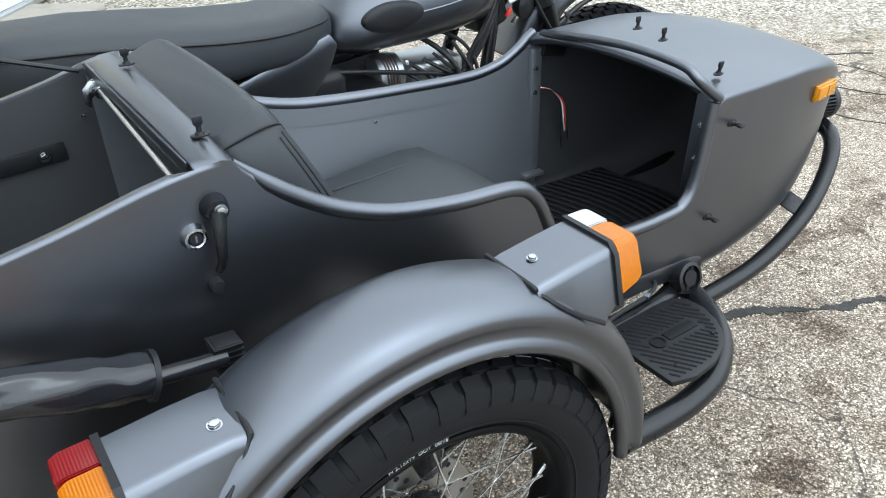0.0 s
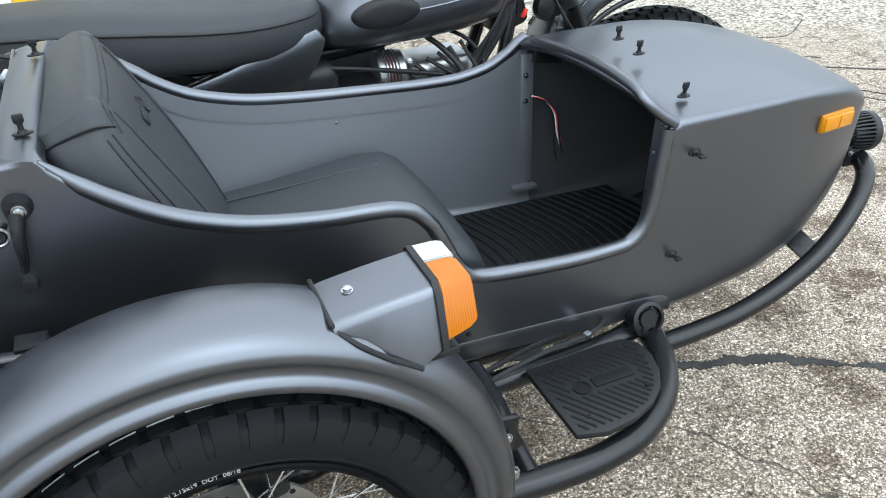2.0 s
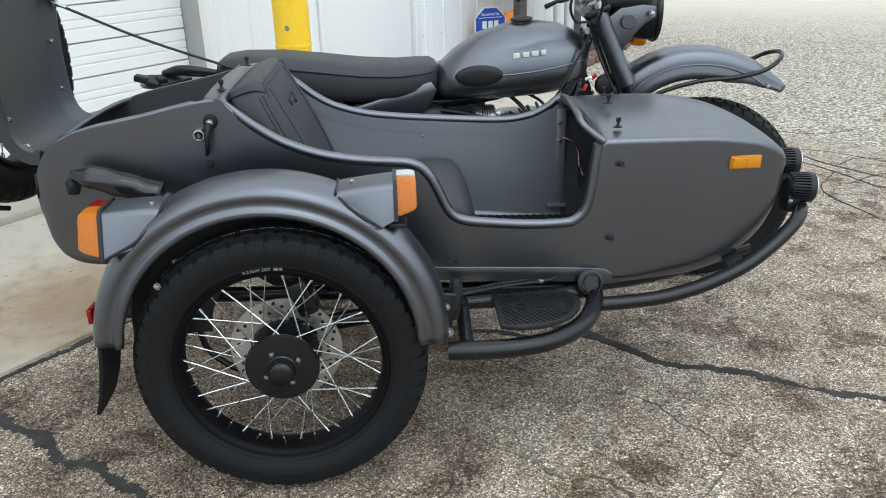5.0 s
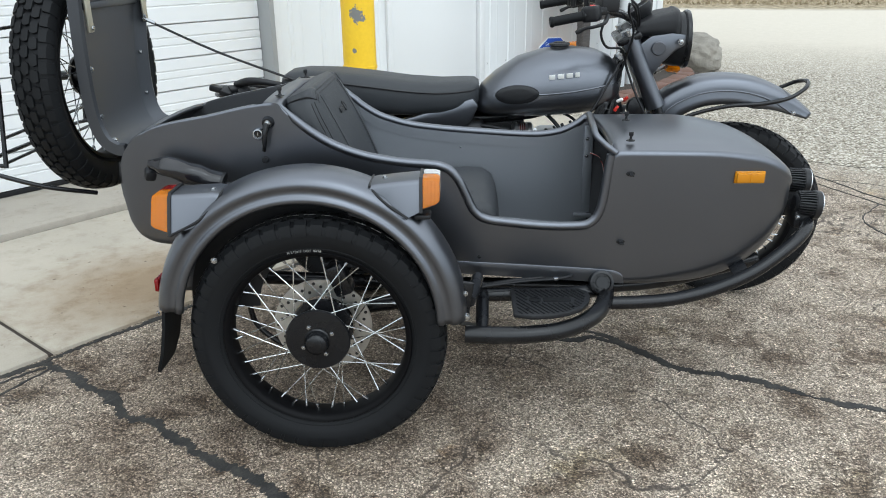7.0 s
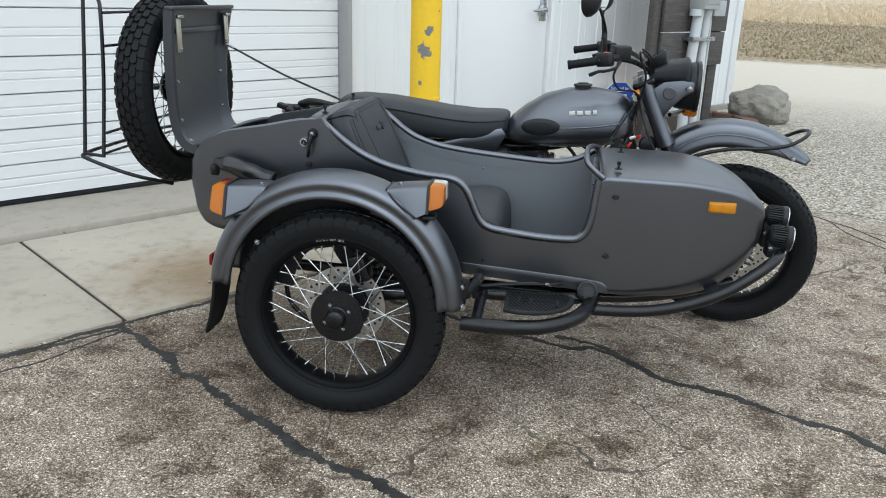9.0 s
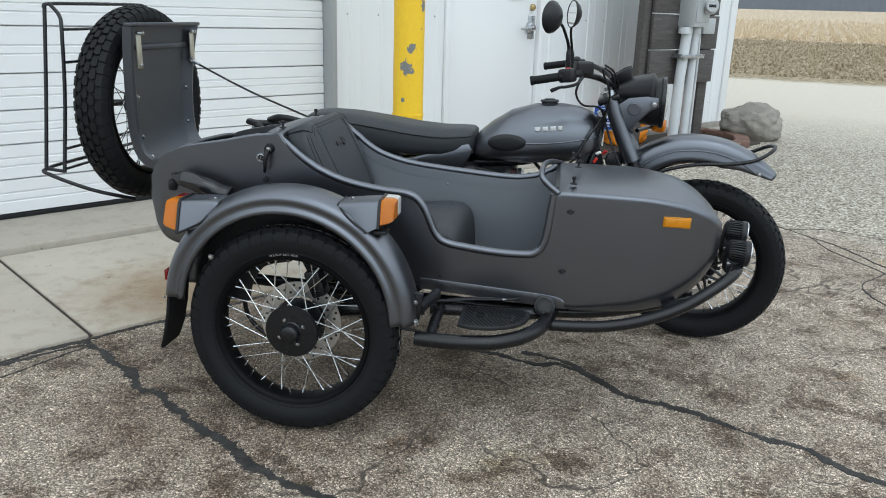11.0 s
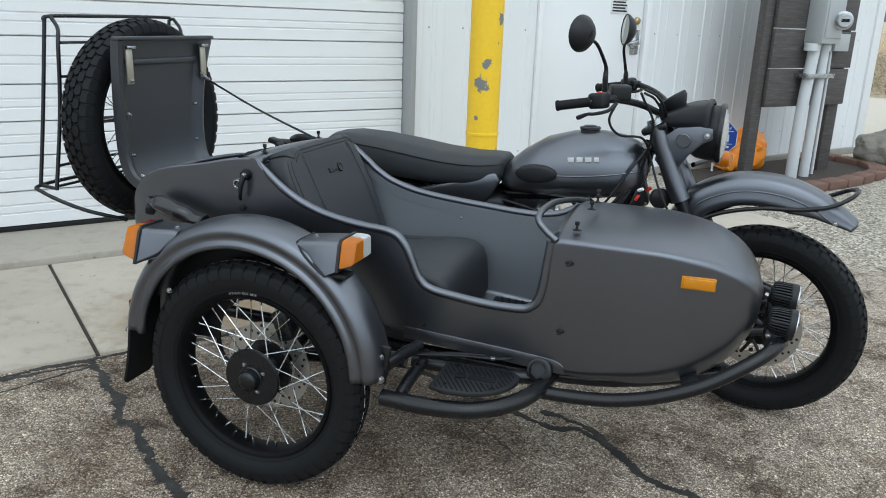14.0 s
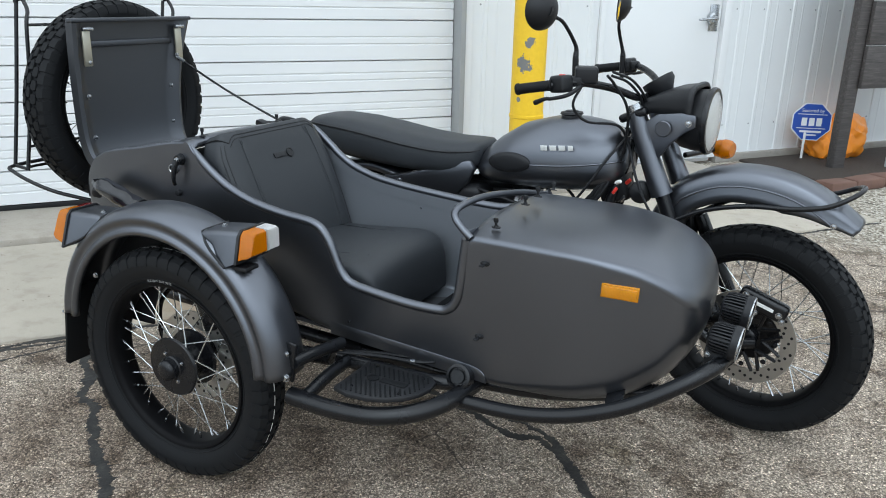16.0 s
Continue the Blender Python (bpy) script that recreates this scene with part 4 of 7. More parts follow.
def hull_row(x):
    w = half_width(x)
    zr, zl, zb = smooth_interp(x, RIGHT_TOP), smooth_interp(x, LEFT_TOP), smooth_interp(x, KEEL)
    nose = max(0.0, min(1.0, (x - 1.0) / 0.36))
    rb = min(smooth_interp(x, [(-0.3, 0.03), (0.1, 0.055), (0.35, 0.026), (0.85, 0.028), (1.0, 0.055)]) + 0.045 * nose, 0.48 * (min(zr, zl) - zb), w * 0.95)
    rt = 0.014 + 0.026 * nose**2 if x > 0.779 else 0.0
    rt = min(rt, 0.48 * (zr - zb), w * 0.9)
    belly = 0.012
    x = nose_x(x)
    row = []
    for u in LEVELS:
        row.append((x, YC - w, zr - rt + (zb + rb - zr + rt) * u))
    for k in range(1, 9):
        a = math.pi / 2 * k / 8
        row.append((x, YC - w + rb * (1 - math.cos(a)), zb + rb * (1 - math.sin(a))))
    for k in range(1, 6):
        u = k / 6
        row.append((x, YC + (w - rb) * (2 * u - 1), zb - belly * math.sin(math.pi * u) * (w / HALF)))
    for k in range(8, 0, -1):
        a = math.pi / 2 * k / 8
        row.append((x, YC + w - rb * (1 - math.cos(a)), zb + rb * (1 - math.sin(a))))
    for u in LEVELS[::-1]:
        row.append((x, YC + w, zl - rt + (zb + rb - zl + rt) * u))
    out = []
    for px, py, pz in row:
        side = min(1.0, abs(py - YC) / max(w, 0.01))
        out.append((px, py + math.copysign(tuck_in(px, pz) * side, YC - py), pz))
    return out, rt, w, zr, zl


def deck_row(x):
    """From the left edge over the crown to the right edge."""
    _, rt, w, zr, zl = hull_row(x)
    crown = 0.027 * max(0.0, 1 - max(0.0, (x - 1.0) / 0.36) ** 2.5) if x > 0.7 else 0.012
    x = nose_x(x)
    row = []
    for k in range(1, 6):
        a = math.pi / 2 * k / 5
        row.append((x, YC + w - rt * (1 - math.cos(a)), zl - rt + rt * math.sin(a)))
    for k in range(1, 16):
        u = k / 16
        row.append((x, YC + (w - rt) * (1 - 2 * u), zl + (zr - zl) * u + crown * (1 - (2 * u - 1) ** 2) ** 0.8))
    for k in range(5, 0, -1):
        a = math.pi / 2 * k / 5
        row.append((x, YC - w + rt * (1 - math.cos(a)), zr - rt + rt * math.sin(a)))
    return row


def hull_bm():
    xs = np.concatenate([-0.572 + 0.12 * (1 - np.cos(np.linspace(0, math.pi / 2, 12)))[:-1], np.linspace(-0.452, -0.12, 12)[:-1], np.linspace(-0.12, 0.30, 40)[:-1], np.linspace(0.30, 0.48, 34)[:-1],
                         np.linspace(0.48, 0.70, 10)[:-1], np.linspace(0.70, 0.78, 36)[:-1], np.linspace(0.78, 1.0, 12)[:-1], 1.0 + 0.349 * np.sin(np.linspace(0, math.pi / 2, 26))])
    bm = bmesh.new()
    rows, decks = [], []
    for x in xs:
        rows.append([bm.verts.new(q) for q in hull_row(x)[0]])
        closed = x > 0.7795 or x < -0.475 or -0.151 < x < -0.098
        decks.append([bm.verts.new(q) for q in deck_row(x)] if closed else None)
    for i in range(len(xs) - 1):
        a, b = rows[i], rows[i + 1]
        for k in range(len(a) - 1):
            bm.faces.new((a[k], b[k], b[k + 1], a[k + 1]))
        if decks[i] and decks[i + 1]:
            da, db = [a[-1], *decks[i], a[0]], [b[-1], *decks[i + 1], b[0]]
            for k in range(len(da) - 1):
                bm.faces.new((da[k], db[k], db[k + 1], da[k + 1]))
    bm.faces.new([*rows[0], *decks[0]])
    bm.faces.new([*rows[-1], *decks[-1]][::-1])
    bmesh.ops.remove_doubles(bm, verts=bm.verts, dist=0.0004)
    return bm


sidecar = thing("sidecar", (0.4, 0.35, 0.0), "matte graphite grey motorcycle sidecar with black trim, trunk open", "sidecar")
hull = part("hull", hull_bm(), PAINT, sidecar, "matte graphite sheet steel tub", angle=50)
# Inner faces of nose and trunk: liner black, with their shade in the colour.
LINER = surface("black liner with nose and trunk shade", (0.031, 0.0325, 0.036), 0.8, 0, 0.3, 300, 8, 0.2)
for extra in (LINER, PAINT, PAINT_TUB_LIT):
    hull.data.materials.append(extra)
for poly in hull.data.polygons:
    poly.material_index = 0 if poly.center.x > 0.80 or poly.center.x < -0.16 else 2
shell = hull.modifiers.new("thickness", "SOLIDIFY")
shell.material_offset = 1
shell.thickness, shell.offset, shell.use_even_offset = SKIN, -1.0, False

# rolled rims
rim_pts = [(x, YC - half_width(x) + 0.0075, smooth_interp(x, RIGHT_TOP) + 0.001) for x in np.concatenate([np.linspace(-0.105, 0.28, 22), np.linspace(0.30, 0.50, 22), np.linspace(0.55, 0.69, 4), np.linspace(0.70, 0.777, 14)])]
part("rolled_rim", tube(rim_pts, [0.003, 0.0115] + [0.0125] * 30, 16, 1, smooth=False), PAINT, sidecar, angle=60)
rim_pts = [(x, YC + half_width(x) - 0.0075, smooth_interp(x, LEFT_TOP) + 0.001) for x in np.linspace(-0.075, 0.80, 46)]
part("rolled_rim", tube(rim_pts, [0.003, 0.0115] + [0.0125] * 30, 16, 1, smooth=False), PAINT, sidecar, angle=60)
part("rim_flange", loft([[(x, YC + HALF - 0.018, smooth_interp(x, LEFT_TOP) - 0.004), (x, YC + HALF - 0.019, smooth_interp(x, LEFT_TOP) - 0.042), (x, YC + HALF - 0.013, smooth_interp(x, LEFT_TOP) - 0.042), (x, YC + HALF - 0.012, smooth_interp(x, LEFT_TOP))] for x in np.linspace(0.02, 0.76, 40)]), PAINT_TUB_LIT, sidecar)
grab = tube([(0.79, 0.172, 0.783), (0.762, 0.176, 0.803), (0.737, 0.186, 0.827), (0.734, 0.22, 0.843), (0.742, 0.33, 0.845), (0.756, 0.44, 0.833), (0.772, 0.56, 0.813), (0.80, 0.66, 0.79)], 0.009, 12, 8)
part("grab_rail", grab, PAINT, sidecar, "grey tubular rail behind the cowl")
# firewall lip and inner brackets
part("cowl_flange", box((0.004, 0.042, 0.24), pose(0.776, 0.197, 0.68, 0, 3, -12), 0.0015), PAINT, sidecar)
for z, x in ((0.728, 0.7735), (0.663, 0.769)):
    bolt(sidecar, (x, 0.190, z), (-1, -0.2, 0.05), 0.008)
part("inner_strut", box((0.03, 0.014, 0.34), Matrix.Translation((0.795, 0.677, 0.585)), 0.003), PAINT_TUB_LIT, sidecar)
part("strut_foot", box((0.06, 0.025, 0.012), pose(0.785, 0.664, 0.447, 0, 2, 0), 0.003), PAINT_TUB_LIT, sidecar)
for z in (0.652, 0.71):
    bolt(sidecar, (0.79, 0.669, z), (0, -1, 0), 0.006)
bolt(sidecar, (0.37, 0.685, 0.682), (0, -1, 0), 0.005, "screw")
for dy, mat_, drop in ((0.0, RED_P, 0.0), (0.006, WHITE_INK, 0.006), (-0.008, PLASTIC, 0.02), (0.012, PLASTIC, 0.05)):
    part("wire", tube([(0.80, 0.655 + dy, 0.665), (0.825, 0.64 + dy, 0.655), (0.84, 0.625 + dy, 0.63), (0.845, 0.62 + dy, 0.59 - drop), (0.86, 0.63 + dy, 0.555 - drop)], 0.0018, 6, 5), mat_, sidecar, "loose lamp wire")
part("nose_bracket", box((0.07, 0.012, 0.03), pose(0.84, 0.665, 0.745, 0, 10, 0), 0.003), PLASTIC, sidecar)
part("floor_plate", box((0.92, 0.43, 0.012), pose(0.43, YC, 0.424, 0, 2.4, 0), 0.002), PAINT_IN, sidecar)


def footmat():
    return slab([(0.50, 0.225), (0.98, 0.225), (0.98, 0.64), (0.50, 0.64)], 0.008, Matrix.Translation((0, 0, 0.466)), 0.003)


MAT_M = pose(0, 0, -0.010, 0, 2.4, 0)
mat_part = part("floor_mat", footmat(), RUBBER, sidecar, "ribbed black rubber floor mat", m=MAT_M)
rib_me = to_mesh("mat_rib", tube([(0.05 * math.sin(math.pi * u), 0.235 + 0.395 * u, 0.4675) for u in np.linspace(0, 1, 7)], 0.004, 6, 2), RUBBER)
for k in range(19):
    put_part("mat_rib", rib_me, mat_part, "", MAT_M @ Matrix.Translation((0.525 + 0.0235 * k, 0, 0)))

# cross deck behind the seat, torsion rod, catch
rod = part("rod", tube([(-0.160, 0.19, 0.884), (-0.150, 0.60, 0.893)], 0.0048, 12, 2), DISC_M, sidecar, "bright steel hinge rod")
part("cam", slab([(0.012, 0.02), (-0.012, 0.022), (-0.026, 0.008), (-0.028, -0.016), (-0.018, -0.03), (-0.014, -0.012), (-0.004, -0.004), (0.012, -0.006)], 0.006, pose(-0.154, 0.597, 0.891, 90, 0, 0) @ Matrix.Diagonal((0.8, 0.8, 1, 1)), 0.0015), ZINC, rod, "zinc hook cam")
part("inner_strip", box((0.26, 0.006, 0.03), pose(-0.34, 0.680, 0.775, 0, -3, 0), 0.002), PLASTIC, sidecar, "black strip inside the trunk")
bolt(sidecar, (-0.245, 0.676, 0.78), (0, -1, 0), 0.009)
bolt(sidecar, (-0.17, 0.684, 0.83), (0, -1, 0), 0.004, "screw")
part("rod_spring", tube([(-0.150 + 0.010 * math.cos(t), 0.575 + 0.004 * t / 1.2, 0.893 + 0.010 * math.sin(t)) for t in np.linspace(0, 6.28 * 3.2, 60)], 0.0018, 6, 1, smooth=False), ZINC, sidecar)
part("deck_lip", box((0.005, 0.47, 0.02), pose(-0.150, YC, 0.910), 0.0015), PAINT, sidecar)


def snap_bm():
    """A turn button on its small base plate."""
    bm = slab([(0.015 * math.cos(a) , 0.0085 * math.sin(a)) for a in np.linspace(0, 2 * math.pi, 16, endpoint=False)], 0.003, Matrix.Translation((0, 0, 0.003)), 0.0008)
    lathe([(0, 0.003), (0.0075, 0.003), (0.006, 0.007), (0.0042, 0.008), (0.004, 0.016), (0.0055, 0.0175), (0.0055, 0.0195), (0.0, 0.0195)], 14, None, bm)
    box((0.015, 0.0055, 0.014), Matrix.Translation((0, 0, 0.0255)), 0.002, 2, bm)
    return bm


snap_me = to_mesh("turn_button", snap_bm(), PLASTIC)
for p, way in (((0.835, 0.216, 0.806), (0, -0.15, 1)), ((0.85, 0.365, 0.832), (0, -0.05, 1)), ((0.856, 0.438, 0.838), (0, 0, 1)), ((0.835, 0.62, 0.815), (0, 0.2, 1)),
               ((0.831, side_y(0.831, 0.727), 0.727), (0, -1, 0)), ((0.819, side_y(0.819, 0.529), 0.529), (0, -1, 0)), ((-0.118, 0.235, 0.931), (0, 0, 1)), ((-0.110, 0.565, 0.932), (0, 0, 1))):
    put_part("turn_button", snap_me, sidecar, "", aim(p, way) @ Matrix.Diagonal((0.82, 0.82, 0.78, 1)))
# lock and handle
lock = part("lock", lathe([(0.009, 0.009), (0.0105, 0.011), (0.0135, 0.0105), (0.0155, 0.004), (0.0165, 0.0)], 28), ZINC, sidecar, "round chrome key lock", m=aim((-0.168, 0.166, 0.843), (0, -1, 0)))
part("lock_barrel", lathe([(0, 0.0085), (0.0075, 0.0085), (0.0095, 0.006), (0.0095, 0.0)], 20), GLOSS, lock, "black lock barrel", m=aim((-0.168, 0.166, 0.843), (0, -1, 0)))
part("key_slot", box((0.0022, 0.009, 0.001), Matrix.Translation((0, 0, 0.0092))), ZINC, lock, m=aim((-0.168, 0.166, 0.843), (0, -1, 0)))
hnd = part("handle", tube([(-0.14, 0.150, 0.872), (-0.145, 0.141, 0.845), (-0.148, 0.140, 0.815), (-0.152, 0.147, 0.800)], [0.010, 0.0075, 0.0055, 0.005], 12, 8), BLACK, sidecar, "black drop handle")
part("handle_boss", lathe([(0, 0.018), (0.013, 0.017), (0.016, 0.006), (0.017, 0.0)], 24), BLACK, hnd, m=aim((-0.139, 0.166, 0.873), (0, -1, 0)))
bolt(sidecar, (-0.137, 0.148, 0.874), (0, -1, 0), 0.008)
part("stop_button", lathe([(0, 0.012), (0.008, 0.011), (0.010, 0.004), (0.010, 0)], 16), PLASTIC, sidecar, m=aim((-0.155, 0.166, 0.772), (0, -1, 0)))
bolt(sidecar, (0.425, side_y(0.425, 0.482) - 0.0005, 0.482), (0, -1, 0), 0.005, "screw", PLASTIC)
# reflector on the nose
refl = part("reflector", box((0.077, 0.010, 0.026), pose(1.157, 0.181, 0.711, 0, 2, 8), 0.002), REFLECT, sidecar, "orange side reflector")
part("reflector_base", box((0.085, 0.012, 0.033), pose(1.157, 0.187, 0.711, 0, 2, 8), 0.002), REFLECT, refl)
part("reflector_rib", box((0.0015, 0.0115, 0.025), pose(1.157, 0.1805, 0.711, 0, 2, 8)), REFLECT, refl)
# lower side strip with rounded front end
def pressed(outline_top, outline_bottom, xs, proud):
    """A pressed field that follows the tub's side."""
    rings = []
    for x in xs:
        zt, zb = smooth_interp(x, outline_top), smooth_interp(x, outline_bottom)
        ring = [(x, side_y(x, z) - proud * f, z) for z, f in ((zt, 0.0), (zt - 0.003, 1.0), ((zt + zb) / 2, 1.0), (zb, 1.0))]
        rings.append(ring + [(x, q[1] + 0.004, q[2]) for q in ring[::-1]])
    return loft(rings)


part("side_strip", pressed([(0.36, 0.469), (0.60, 0.455), (0.79, 0.441), (0.815, 0.436), (0.832, 0.424), (0.838, 0.403)], [(0.36, 0.43), (0.84, 0.398)], np.concatenate([np.linspace(0.36, 0.78, 14), np.linspace(0.79, 0.838, 10)]), 0.0014), PAINT, sidecar, angle=30)


# seat
def rounded_ring(y0, y1, z0, z1, r, n=6, belly=0.0):
    out = []
    for cy, cz, a0 in ((y1 - r, z1 - r, 0), (y0 + r, z1 - r, 90), (y0 + r, z0 + r, 180), (y1 - r, z0 + r, 270)):
        for k in range(n + 1):
            a = radians(a0 + 90 * k / n)
            out.append((cy + r * math.cos(a), cz + r * math.sin(a)))
        if a0 == 0 and belly:
            for k in range(1, 8):
                u = k / 8
                out.append((y1 - r - (y1 - y0 - 2 * r) * u, z1 + belly * math.sin(math.pi * u)))
    return out


def seat_cushion():
    rings = []
    for x, zt, grow in ((0.02, 0.585, 0.03), (0.04, 0.60, 0.01), (0.10, 0.607, 0.0), (0.20, 0.612, 0.0), (0.31, 0.622, 0.0), (0.39, 0.630, 0.0), (0.44, 0.626, 0.002), (0.47, 0.608, 0.008), (0.484, 0.576, 0.016), (0.49, 0.52, 0.02), (0.491, 0.47, 0.022)):
        rings.append([(x, y, z) for y, z in rounded_ring(0.215 + grow, 0.655 - grow, 0.455, zt, 0.007 if zt < 0.5 else 0.03, 6, 0.012)])
    return loft(rings)


seat = part("seat_cushion", seat_cushion(), LEATHER, sidecar, "black vinyl seat cushion with stitched seams", angle=60)
for y in (0.285, 0.585):
    part("seam", tube([(x, y + (0.03 if y < 0.4 else -0.03) * (x - 0.05) / 0.4, z + 0.0055) for x, z in ((0.06, 0.605), (0.15, 0.611), (0.25, 0.617), (0.35, 0.626), (0.41, 0.629))], 0.0016, 6, 4), LEATHER, seat)
BACK = pose(0.115, YC, 0.47, 0, -22, 0)


def back_half(z):
    return smooth_interp(z, [(0.0, 0.246), (0.34, 0.246), (0.42, 0.242), (0.46, 0.232), (0.485, 0.217), (0.502, 0.198)])


def back_front(y, z, hw):
    """How far the front face stands out: a sunken middle panel between full bolsters."""
    u = abs(y) / 0.246
    roll = 0.008 * math.exp(-((u - 0.80) / 0.17) ** 2)
    top = 0.003 * math.exp(-((z - 0.455) / 0.04) ** 2) * max(0.0, 1 - (u / 0.72) ** 6)
    groove = -0.004 * math.exp(-((u - 0.60) / 0.02) ** 2) + 0.020 * math.sin(math.pi * min(1.0, max(0.0, z / 0.5)))
    return 0.040 + roll + top + groove + 0.006 * math.cos(min(1.0, u) * math.pi / 2)


def back_bm():
    """Backrest in its own frame: x forward, z up along the back."""
    rings = []
    H_, RC = 0.502, 0.12
    zs = [0.0, 0.012, 0.04] + list(np.linspace(0.08, 0.40, 14)) + list(H_ - RC + RC * np.sin(np.linspace(0.0, math.pi / 2 * 0.985, 16)))
    for z in zs:
        hw = back_half(z) - (0.012 if z < 0.01 else 0.0)
        e = max(0.0, (z - (H_ - 0.016)) / 0.016)
        pull = 1 - math.sqrt(max(0.0, 1 - e * e))
        ring = []
        for k in range(72):
            a = 2 * math.pi * k / 72
            ca, sa = math.cos(a), math.sin(a)
            y = hw * math.copysign(abs(sa) ** 0.42, sa)
            f = abs(ca) ** 0.42
            mid = -0.005
            x = mid + (back_front(y, z, hw) - mid) * f if ca > 0 else mid - 0.045 * f
            ring.append((mid + (x - mid) * (1 - 0.24 * pull), y, z))
        rings.append(ring)
    return loft(rings)


def on_back(y, z, lift=0.0015):
    hw = back_half(z)
    sa = min(1.0, abs(y) / hw) ** (1 / 0.42)
    return (-0.005 + (back_front(y, z, hw) + 0.005) * math.sqrt(1 - sa * sa) ** 0.42 + lift, y, z)


back = part("backrest", back_bm(), LEATHER, sidecar, "black vinyl backrest with raised side bolsters", m=BACK, angle=60)
for sgn in (-1, 1):
    for off in (0.1425, 0.1515):
        part("seam", tube([on_back(sgn * (off + 0.012 * math.sin(z * 6)), z, 0.0008) for z in np.linspace(0.05, 0.47, 18)], 0.0011, 6, 2), LEATHER, back, m=BACK)
for dz in (0.0, -0.011):
    part("top_piping", tube([on_back(y, 0.488 + dz - 0.9 * max(0, abs(y) - 0.175), 0.0) for y in np.linspace(-0.198, 0.198, 27)], 0.0016, 6, 2), PLASTIC, back, m=BACK)
for sgn in (-1, 1):
    part("corner_piping", tube([on_back(sgn * 0.198, 0.467, 0.0), (0.03, sgn * 0.217, 0.484), (0.0, sgn * 0.216, 0.489), (-0.04, sgn * 0.21, 0.490)], 0.0022, 6, 5), PLASTIC, back, m=BACK)
    for k in (0.965, 0.925):
        part("side_piping", tube([on_back(sgn * back_half(z) * k, z, 0.0) for z in np.linspace(0.05, 0.465, 18)], 0.0016, 6, 2), PLASTIC, back, m=BACK)
part("emblem", lathe([(0.0, 0.003), (0.010, 0.003), (0.012, 0.005), (0.015, 0.005), (0.016, 0.0)], 24), PLASTIC, back, "embossed round emblem", m=BACK @ aim((on_back(0.03, 0.40)[0] - 0.002, 0.03, 0.40), (1, 0, 0.15)))
part("emblem_bar", box((0.005, 0.055, 0.016), pose(on_back(-0.018, 0.40)[0] - 0.0005, -0.018, 0.40, 0, -8, 0), 0.0012), PLASTIC, back, "embossed emblem bar", m=BACK)

# trunk lid standing open, with spare wheel carrier and rack
LID = [(-0.575, 0.772), (-0.60, 0.776), (-0.632, 0.80), (-0.652, 0.85), (-0.66, 0.93), (-0.66, 1.05), (-0.655, 1.16), (-0.648, 1.235)]


def lid_bm():
    path = spline([(x, 0, z) for x, z in LID], 6)
    rings = []
    for i, q in enumerate(path):
        a, c = path[max(i - 1, 0)], path[min(i + 1, len(path) - 1)]
        d = (c - a).normalized()
        nrm = Vector((d.z, 0, -d.x))  # towards the trunk side
        k = i / (len(path) - 1)
        y0, y1 = 0.246 - 0.010 * k, smooth_interp(q.z, [(0.77, 0.662), (0.88, 0.668), (1.0, 0.676), (1.12, 0.696), (1.24, 0.727)])
        ring = []
        for y, o in ((y0, 0.022), (y0 + 0.012, 0.026), (y0 + 0.024, 0.020), (y0 + 0.045, 0.003), (y0 + 0.06, 0.0), (y1 - 0.06, 0.0), (y1 - 0.045, 0.003), (y1 - 0.024, 0.020), (y1 - 0.012, 0.026), (y1, 0.022), (y1, -0.008), (y0, -0.008)):
            ring.append(q + nrm * o + Vector((0, y, 0)))
        rings.append(ring)
    return loft(rings)


HASP = surface("yellow zinc plate", (0.5, 0.48, 0.4), 0.4, 0.9, 0.1, 400, 20, 0.1)
lid = part("trunk_lid", lid_bm(), PAINT_LID_SHADED, sidecar, "graphite trunk lid raised upright", angle=40)
part("lid_stiffener", box((0.012, 0.36, 0.020), pose(-0.648, 0.475, 1.165), 0.005), PAINT_LID_SHADED, lid)
part("lid_top_lip", box((0.03, 0.502, 0.013), pose(-0.636, 0.483, 1.240), 0.004), PAINT_LID_SHADED, lid)
for y in (0.286, 0.674):
    h_ = part("hasp", box((0.008, 0.030, 0.115), pose(-0.632, y, 1.155, 0, 0, 0), 0.003), HASP, lid, "zinc lid catch")
    part("hasp_claw", box((0.014, 0.040, 0.012), pose(-0.626, y + 0.004, 1.213), 0.004), ZINC, h_)
for y, z in ((0.289, 1.0), (0.643, 1.007), (0.292, 0.867), (0.636, 0.879), (0.30, 0.797), (0.288, 1.11), (0.66, 1.115)):
    x = -0.652 if z > 0.9 else -0.648 if z > 0.85 else -0.622
    bolt(lid, (x if z < 1.08 else -0.630, y, z), (1, 0, 0.0 if z > 0.85 else 0.8), 0.0085)
part("stay_cable", tube([(-0.632, 0.665, 1.105), (-0.41, 0.672, 1.0), (-0.16, 0.675, 0.905)], 0.004, 8, 4), BLACK, lid, "black stay cable")
part("cable_eye", tube([(-0.636, 0.664, 1.108), (-0.60, 0.666, 1.092)], 0.006, 8, 2), ZINC, lid)


